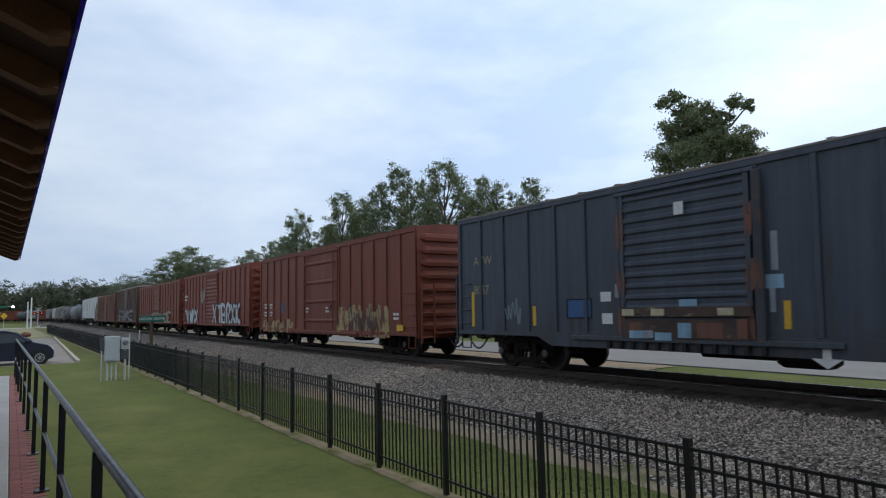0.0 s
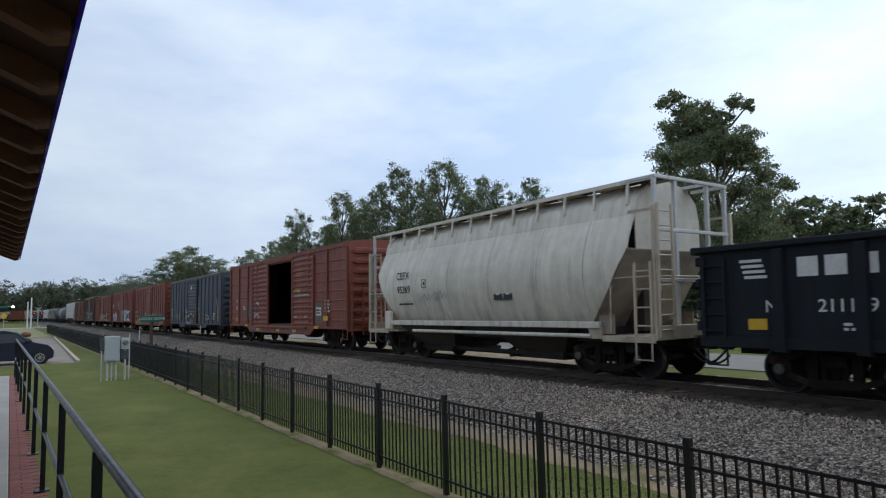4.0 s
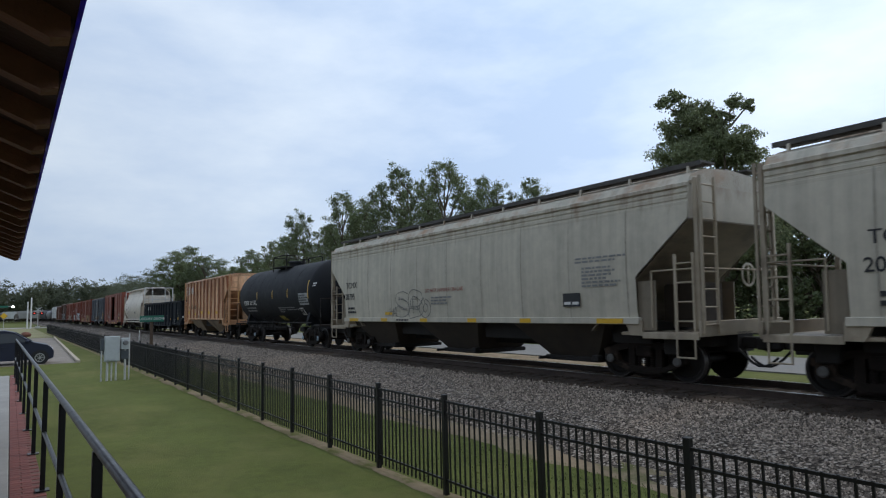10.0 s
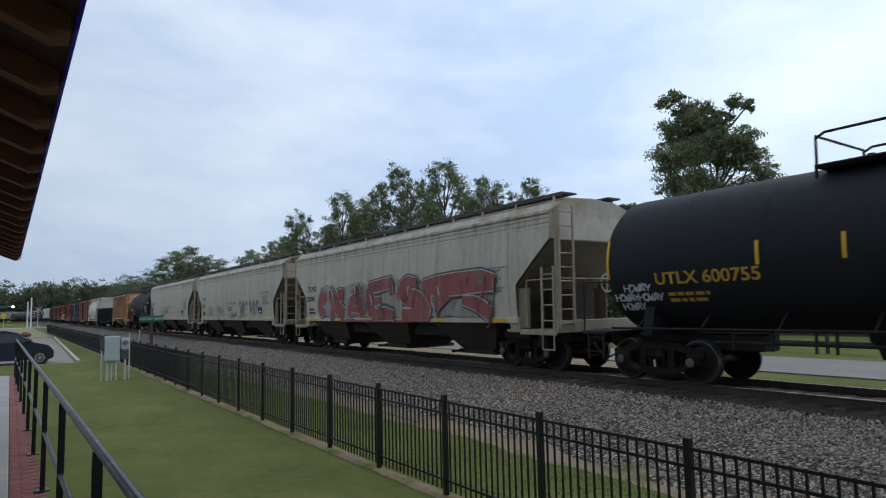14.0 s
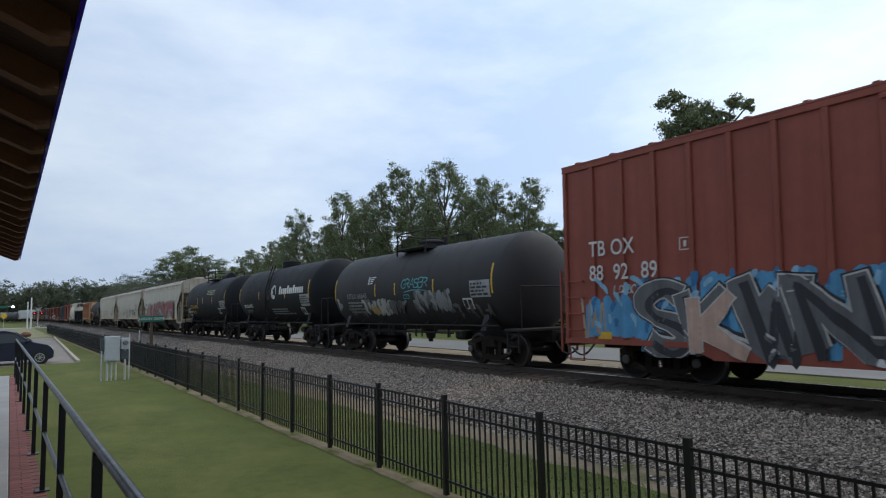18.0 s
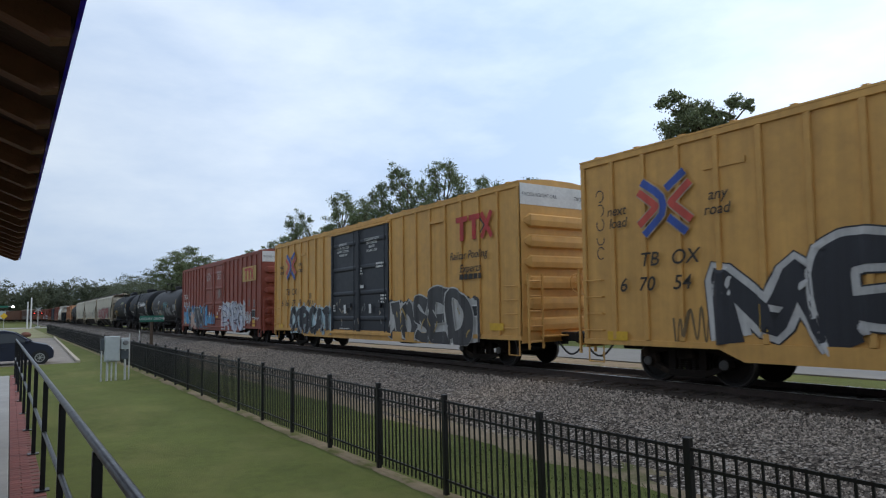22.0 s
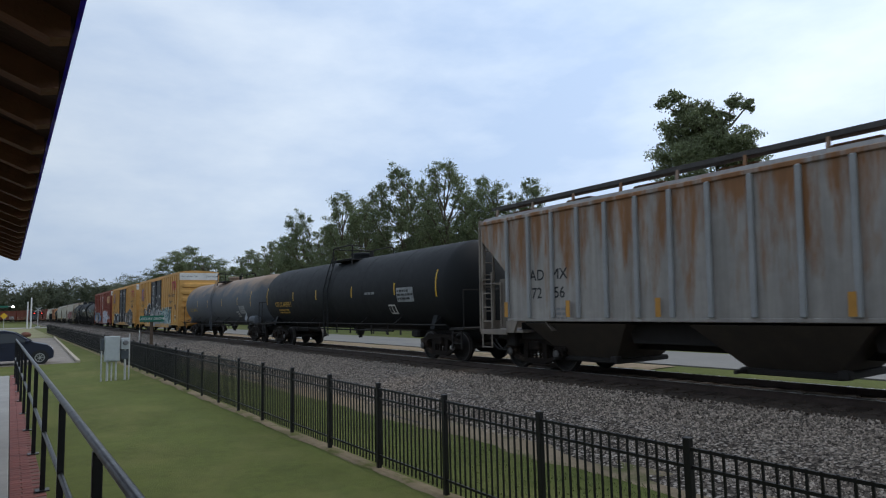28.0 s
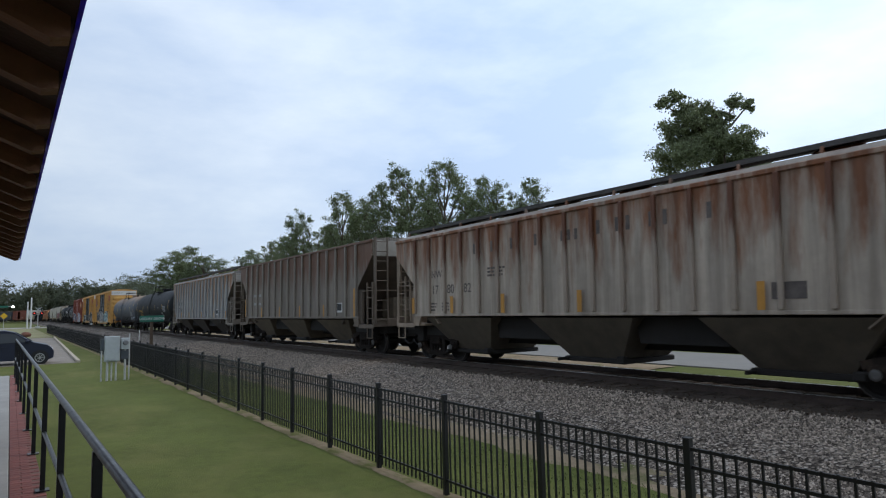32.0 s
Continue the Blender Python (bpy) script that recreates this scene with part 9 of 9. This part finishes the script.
# ---- utility cabinet on the lawn ----
GREYM = mat("grey_cabinet_paint", (0.43, 0.455, 0.45), rough=0.55, grain=6, vary=0.12, spots=(0.24, 0.25, 0.24), spot_amt=0.2, bump=0.05)
GALV = mat("galvanised_conduit", (0.5, 0.5, 0.49), rough=0.5, metal=0.2, grain=9, vary=0.2, bump=0.05)
cab = thing("utility_cabinet", "grey electrical cabinet with a meter on pipe legs", "utility box", Matrix.Translation((3.35, 27.0, LAWN)))
part("cabinet", Mesh().box(-0.36, 0.16, -0.14, 0.14, 0.72, 1.68, 0.02), GREYM, cab)
part("cabinet_door", Mesh().box(-0.32, 0.12, -0.155, -0.14, 0.77, 1.63, 0.008), GREYM, cab)
part("meter_box", Mesh().box(0.2, 0.5, -0.12, 0.1, 1.16, 1.6, 0.02), GREYM, cab)
part("meter", Mesh().spin([(-0.2, 0.02), (-0.2, 0.08), (-0.17, 0.1), (-0.12, 0.1)], (0.35, 0, 1.42), "y", 18), mat("meter_glass_rim", (0.2, 0.2, 0.2), rough=0.3, metal=0.4), cab, "round glass meter", smooth=True)
part("lower_box", Mesh().box(0.2, 0.48, -0.05, 0.12, 0.78, 1.12, 0.02), mat("dark_box", (0.06, 0.07, 0.08), rough=0.6), cab)
for x, z, r in ((-0.45, 1.6, 0.03), (-0.25, 0.75, 0.045), (-0.1, 0.75, 0.03), (0.05, 0.75, 0.035), (0.36, 1.2, 0.04), (0.5, 1.75, 0.025)):
    part("leg", Mesh().tube((x, 0, -0.1), (x, 0, z), r, 10), GALV, cab, smooth=True)
part("side_box", Mesh().box(-0.5, -0.38, -0.08, 0.08, 1.15, 1.6, 0.02), mat("dark_box", (0.06, 0.07, 0.08)), cab)

# ---- car park, kerb and van ----
lot = Mesh().loft([[(-30, y, LAWN - 0.1), (-30, y, LAWN + 0.012), (x1, y, LAWN + 0.012), (x1, y, LAWN - 0.1)] for y, x1 in ((39.0, 3.0), (88.0, 4.3))])
setting("car_park", lot, ASPHALT, "worn asphalt car park with faded white bay lines", "car park")
FADED_LINE = mat("faded_road_paint", (0.36, 0.335, 0.3), rough=0.85, grain=6, vary=0.2, bump=0.1)
for k in range(14):
    y = 41.5 + 2.75 * k
    tagged(part("bay_line", Mesh().box(-0.9, 2.95 + 0.027 * (y - 39), y - 0.05, y + 0.05, LAWN + 0.012, LAWN + 0.017), FADED_LINE), "faded white parking bay line", "road marking", "parking lines", "structure")
kerb = Mesh().loft([[(x, y, LAWN - 0.1), (x, y, LAWN + 0.13), (x + 0.16, y, LAWN + 0.13), (x + 0.16, y, LAWN - 0.1)] for x, y in ((3.02, 38.9), (4.32, 88.0))])
setting("kerb", kerb, mat("pale_kerb_concrete", (0.42, 0.36, 0.28), rough=0.9, grain=6, vary=0.15, bump=0.2), "pale concrete kerb beside the car park", "kerb")
dry = Mesh().loft([[(-40, y, LAWN + 0.004), (4.4, y, LAWN + 0.006), (4.6, y, LAWN - 0.05), (-40, y, LAWN - 0.05)] for y in (90, 167)])
setting("dry_grass", dry, mat("dry_grass_turf", (0.20, 0.185, 0.085), rough=0.95, grain=3, vary=0.25, spots=(0.12, 0.14, 0.05), spot_amt=0.5, spot_scale=(0.3, 0.15, 1), bump=0.4, edge=0.3), "dry yellowish grass beyond the car park", "grass")
cross = Mesh().box(-120, 10.2, 168, 182, LAWN - 0.3, LAWN + 0.05)
setting("road_crossing", cross, mat("pale_road_far", (0.30, 0.28, 0.25), rough=0.9, grain=3, vary=0.15), "pale street leading to the level crossing", "road")
setting("crossing_ramp", Mesh().prism([(9.9, LAWN - 0.1), (9.9, LAWN + 0.05), (11.2, -0.02), (14.2, -0.02), (15.5, -0.3), (15.5, -0.6)], "y", 168, 182), ASPHALT, "asphalt ramp over the rails at the level crossing", "road")

VAN = mat("dark_blue_car_paint", (0.011, 0.014, 0.028), rough=0.4, grain=3, vary=0.1, bump=0.0, spec=0.3)
GLASS = mat("tinted_car_glass", (0.02, 0.024, 0.028), rough=0.12, grain=2, vary=0.05, bump=0.0, alpha_rough=0.02, spec=0.45)
TYRE = mat("tyre_rubber", (0.018, 0.018, 0.018), rough=0.85, grain=20, vary=0.2, bump=0.2)
ALLOY = mat("silver_wheel", (0.5, 0.5, 0.5), rough=0.35, metal=0.8, grain=8, vary=0.1, bump=0.02)
van = thing("minivan", "dark blue minivan parked on the asphalt facing the track", "car", pose(-0.5, 40.4, LAWN + 0.014))
# outline in x-z, front at +x
sec = [(-2.45, 0.42), (-2.5, 0.85), (-2.42, 1.25), (-2.2, 1.62), (-1.9, 1.78), (0.3, 1.8), (0.7, 1.71), (1.5, 1.2), (1.62, 1.13), (2.2, 0.99), (2.42, 0.82), (2.5, 0.6), (2.48, 0.3), (2.3, 0.22), (-2.3, 0.25)]
m = Mesh()
rows = []
for w, s in ((-0.98, 0.0), (-0.9, 0.05), (0.9, 0.05), (0.98, 0.0)):
    rows.append([(x * (0.985 if abs(w) > 0.95 else 1), w * (1 - 0.13 * max(0, z - 1.0)), z * (0.985 if abs(w) > 0.95 else 1) + 0.005) for x, z in sec])
m.loft(rows)
body = part("body", m, VAN, van, smooth=True)
for s in (-1, 1):
    for nm, pts in (("front_window", [(0.1, 1.15), (1.35, 1.18), (0.7, 1.62), (0.1, 1.66)]), ("rear_window", [(-1.0, 1.1), (0.02, 1.1), (0.02, 1.6), (-1.0, 1.6)]), ("quarter_window", [(-2.2, 1.12), (-1.1, 1.1), (-1.1, 1.6), (-2.0, 1.58)])):
        q = Mesh()
        f = lambda z, e: s * (0.988 + e) * (1 - 0.13 * max(0, z - 1.0))
        q.loft([[(x, f(z, e), z) for x, z in pts] for e in (-0.02, 0.006)])
        part(nm, q, GLASS, van, "tinted side window")
    part("mirror", Mesh().box(1.2, 1.35, min(s * 0.98, s * 1.16), max(s * 0.98, s * 1.16), 1.12, 1.28, 0.04), VAN, van)
    part("headlight", Mesh().box(2.2, 2.44, min(s * 0.6, s * 0.96), max(s * 0.6, s * 0.96), 0.68, 0.86, 0.04), mat("headlight_lens", (0.5, 0.5, 0.5), rough=0.15), van, "clear headlight")
    part("door_handle", Mesh().box(0.15, 0.35, min(s * 0.975, s * 1.01), max(s * 0.975, s * 1.01), 0.93, 0.97, 0.01), VAN, van)
    for x in (-1.3, 1.86):
        part("wheel_arch", Mesh().spin([(s * 0.70, 0.40), (s * 0.985, 0.40), (s * 0.985, 0.02)], (x, 0, 0.34), "y", 26), TYRE, van)
        wh = part("wheel", Mesh().spin([(s * 0.78, 0.2), (s * 0.77, 0.31), (s * 0.80, 0.335), (s * 0.95, 0.335), (s * 0.995, 0.31), (s * 0.99, 0.22)], (x, 0, 0.335), "y", 26), TYRE, van, smooth=True)
        rim = Mesh()
        for k in range(7):
            a = 2 * math.pi * k / 7
            rim.bar((x, s * 0.995, 0.335), (x + 0.2 * math.cos(a), s * 0.995, 0.335 + 0.2 * math.sin(a)), 0.05, 0.03)
        rim.spin([(s * 0.98, 0.23), (s * 1.0, 0.225), (s * 1.0, 0.19), (s * 0.98, 0.19)], (x, 0, 0.335), "y", 26)
        part("rim", rim, ALLOY, wh, "silver spoked rim")
m = Mesh().loft([[(0.76, w * 0.82, 1.68), (1.49, w * 0.92, 1.215), (1.51, w * 0.92, 1.23), (0.78, w * 0.82, 1.70)] for w in (-0.92, 0.92)])
part("windscreen", m, GLASS, van, "sloped windscreen")
tagged(part("shrub", Mesh().spin([(0, 0.02), (0.05, 0.5), (0.35, 0.6), (0.6, 0.35), (0.68, 0.02)], (1.7, 95, LAWN), "z", 14), mat("russet_shrub", (0.14, 0.06, 0.04), rough=0.9, grain=9, vary=0.4, bump=0.8, bump_scale=12)), "low russet shrub on the grass", "shrub")

# ---- level crossing ----
PALEP = mat("white_pole_paint", (0.62, 0.62, 0.60), rough=0.6, grain=5, vary=0.1)
for x, top in ((3.15, 5.2), (3.8, 6.1)):
    tagged(part("pole", Mesh().tube((x, 166, LAWN - 0.2), (x, 166, top), 0.17, 12, 0.14), PALEP, smooth=True), "tall white painted pole by the level crossing", "pole", "crossing poles")
REDL = mat("red_signal_lens", (0.5, 0.02, 0.02), emit=((1.0, 0.06, 0.05), 2.2))
WHL = mat("white_signal_lens", (0.8, 0.8, 0.8), emit=((1.0, 1.0, 0.98), 9.0))
for x, y in ((5.1, 166), (17.2, 184)):
    sgn = thing("crossing_signal", "level crossing signal with red flashing lamps on a silver mast", "railway signal", Matrix.Translation((x, y, LAWN)), "crossing signals")
    part("mast", Mesh().tube((0, 0, -0.2), (0, 0, 4.4), 0.09, 10).box(-0.4, 0.4, -0.4, 0.4, 0, 0.5, 0.03), GALV, sgn)
    part("lamp_arm", Mesh().box(-0.8, 0.8, -0.05, 0.05, 3.3, 3.42), UNDER, sgn)
    for q in (-0.7, 0.7):
        hd = part("lamp_hood", Mesh().spin([(-0.1, 0.02), (-0.1, 0.38), (-0.14, 0.38), (-0.14, 0.02)], (q, 0, 3.36), "y", 18), UNDER, sgn)
        part("lamp_lens", Mesh().spin([(-0.145, 0.02), (-0.15, 0.13), (-0.17, 0.09), (-0.18, 0.02)], (q, 0, 3.36), "y", 16), REDL, hd, "lit red lens")
    for a in (-1, 1):
        part("crossbuck", Mesh().bar((-0.6, -0.1, 4.2 - 0.45 * a), (0.6, -0.1, 4.2 + 0.45 * a), 0.04, 0.14), GREYM, sgn, "greyish crossbuck board")
lampp = thing("street_signal", "street mast with a green name sign and a bright white lamp", "street light", Matrix.Translation((0.2, 166, LAWN)))
part("mast", Mesh().tube((-3.4, 0, -0.2), (-3.4, 0, 5.6), 0.1, 10).tube((-3.4, 0, 4.9), (0.4, 0, 5.0), 0.06, 8), GALV, lampp)
part("lamp_head", Mesh().box(0.0, 0.5, -0.2, 0.2, 4.65, 5.15, 0.05), UNDER, lampp)
part("lamp_lens", Mesh().spin([(-0.21, 0.02), (-0.22, 0.22), (-0.26, 0.16), (-0.28, 0.02)], (0.25, 0, 4.9), "y", 16), WHL, lampp, "bright white lens")
part("name_sign", Mesh().box(-2.6, -0.6, -0.06, -0.02, 4.7, 5.1), GREEN, lampp, "green street name sign")
ws = thing("warning_sign", "yellow diamond warning sign on a post", "road sign", Matrix.Translation((-1.0, 150, LAWN)))
part("post", Mesh().tube((0, 0, -0.2), (0, 0, 3.4), 0.04, 8), GALV, ws)
part("panel", Mesh().prism([(0, 2.2), (0.62, 2.85), (0, 3.5), (-0.62, 2.85)], "y", -0.06, -0.04), mat("yellow_sign_face", (0.7, 0.42, 0.02), rough=0.5, grain=5, vary=0.1), ws)

# small white house behind the trees
HW = mat("white_clapboard", (0.62, 0.62, 0.60), rough=0.7, grain=5, vary=0.1)
hs = thing("house", "small white clapboard house with a grey gabled roof", "house", pose(62, 19, -0.3, 0, 0, -20))
part("wall", Mesh().box(-4, 4, -5, 5, -0.3, 3.0), HW, hs)
part("gable", Mesh().prism([(-4, 3.0), (4, 3.0), (0, 5.2)], "y", -4.9, 4.9), HW, hs)
for s in (-1, 1):
    part("roof", Mesh().loft([[(s * 4.4, y, 2.75), (s * 4.4, y, 2.9), (0, y, 5.42), (0, y, 5.27)] for y in (-5.4, 5.4)]), mat("grey_shingle", (0.12, 0.12, 0.12), rough=0.9, grain=5, vary=0.3), hs)
for y in (-3, 0, 3):
    w_ = part("window", Mesh().box(-4.04, -4.0, y - 0.45, y + 0.45, 1.0, 2.3), HW, hs)
    part("pane", Mesh().box(-4.05, -4.03, y - 0.38, y + 0.38, 1.07, 2.23), GLASS, w_)

# ---- bricks of the platform border ----
bm_ = Mesh().box(-0.095, 0.095, -0.045, 0.045, -0.03, 0.0, 0.004).data("brick", BRICK)
rest = Mesh()
rg = random.Random(12)
for row in range(270):
    y = -3.2 + 0.0955 * row
    x = 0.055 + 0.1 + (0.05 if row % 2 else 0)
    edge = 0.42 - 0.0112 * y
    k = 0
    xx = 0.052
    w = [0.19, 0.19] if row % 2 == 0 else [0.095, 0.19, 0.095]
    for ww in w:
        if xx + ww * 0.5 > edge:
            break
        end = min(xx + ww, edge - 0.002)
        if 75 <= row < 225 and ww == 0.19 and end - xx > 0.18:
            part("brick", bm_, BRICK, border, at=pose(xx + 0.095 + 0.001, y, DECK + rg.uniform(-0.0015, 0.002), 0, 0, rg.uniform(-0.6, 0.6)))
        else:
            rest.box(xx + 0.003, end - 0.003, y - 0.045, y + 0.045, DECK - 0.03, DECK + rg.uniform(-0.001, 0.002), 0.003)
        xx += ww + 0.006
tagged(part("brick", rest, BRICK, border), kind="stuff")

# ---- grass blades on the near lawn ----
rg = random.Random(77)
gr = Mesh()
def blades(n, x0, x1, y0, y1, hmin, hmax):
    for _ in range(n):
        x, y = rg.uniform(x0, x1), y0 + (y1 - y0) * rg.random() ** 1.5
        h, a = rg.uniform(hmin, hmax), rg.uniform(0, 6.28)
        dx, dy = math.cos(a) * 0.009, math.sin(a) * 0.009
        lx, ly = rg.uniform(-.6, .6) * h, rg.uniform(-.6, .6) * h
        gr.add([(x - dx, y - dy, LAWN), (x + dx, y + dy, LAWN), (x + lx, y + ly, LAWN + h)], [(0, 1, 2)])
blades(14000, 5.0, 7.2, 2.5, 25, 0.012, 0.04)
me = bpy.data.meshes.new("grass_blades")
me.from_pydata(gr.v, [], gr.f)
me.materials.append(leafy("grass_blade", (0.17, 0.2, 0.075)))
tagged(new("grass_blades", me), "short green grass blades on the lawn", "grass", "", "stuff")


def motions():
    """The train rolls away at a steady pace; its wheels turn as it goes by."""
    for car, u in CARS:
        times = [0.0, 16.0, 32.0] if u + SPEED * 32 < CURVE_Y - 12 else [float(k) for k in range(33)]
        rows = []
        for t in times:
            x, y, a = on_line(u + SPEED * t)
            rows.append((t, pose(x, y, 0, 0, 0, math.degrees(a))))
        walk(car, rows)
    where = {car: u for car, u in CARS}
    for car, w, yt, q, turns in AXLES:
        u = where[car] + yt + q
        t0, t1 = (1.0 - u) / SPEED, (26.0 - u) / SPEED
        if t1 < 0.2 or t0 > 31.8:
            continue
        k0, k1 = max(0, math.floor(t0 * 30)), min(960, math.ceil(t1 * 30))
        rows = []
        for k in range(k0, k1 + 1):
            rows.append((k / 30, pose(0, q, WR, -math.degrees(SPEED * (k - k0) / 30 / WR))))
        if k0 > 0:
            rows.insert(0, (0.0, pose(0, q, WR, 0)))
        if k1 < 960:
            rows.append((32.0, rows[-1][1]))
        walk(w, rows)


motions()
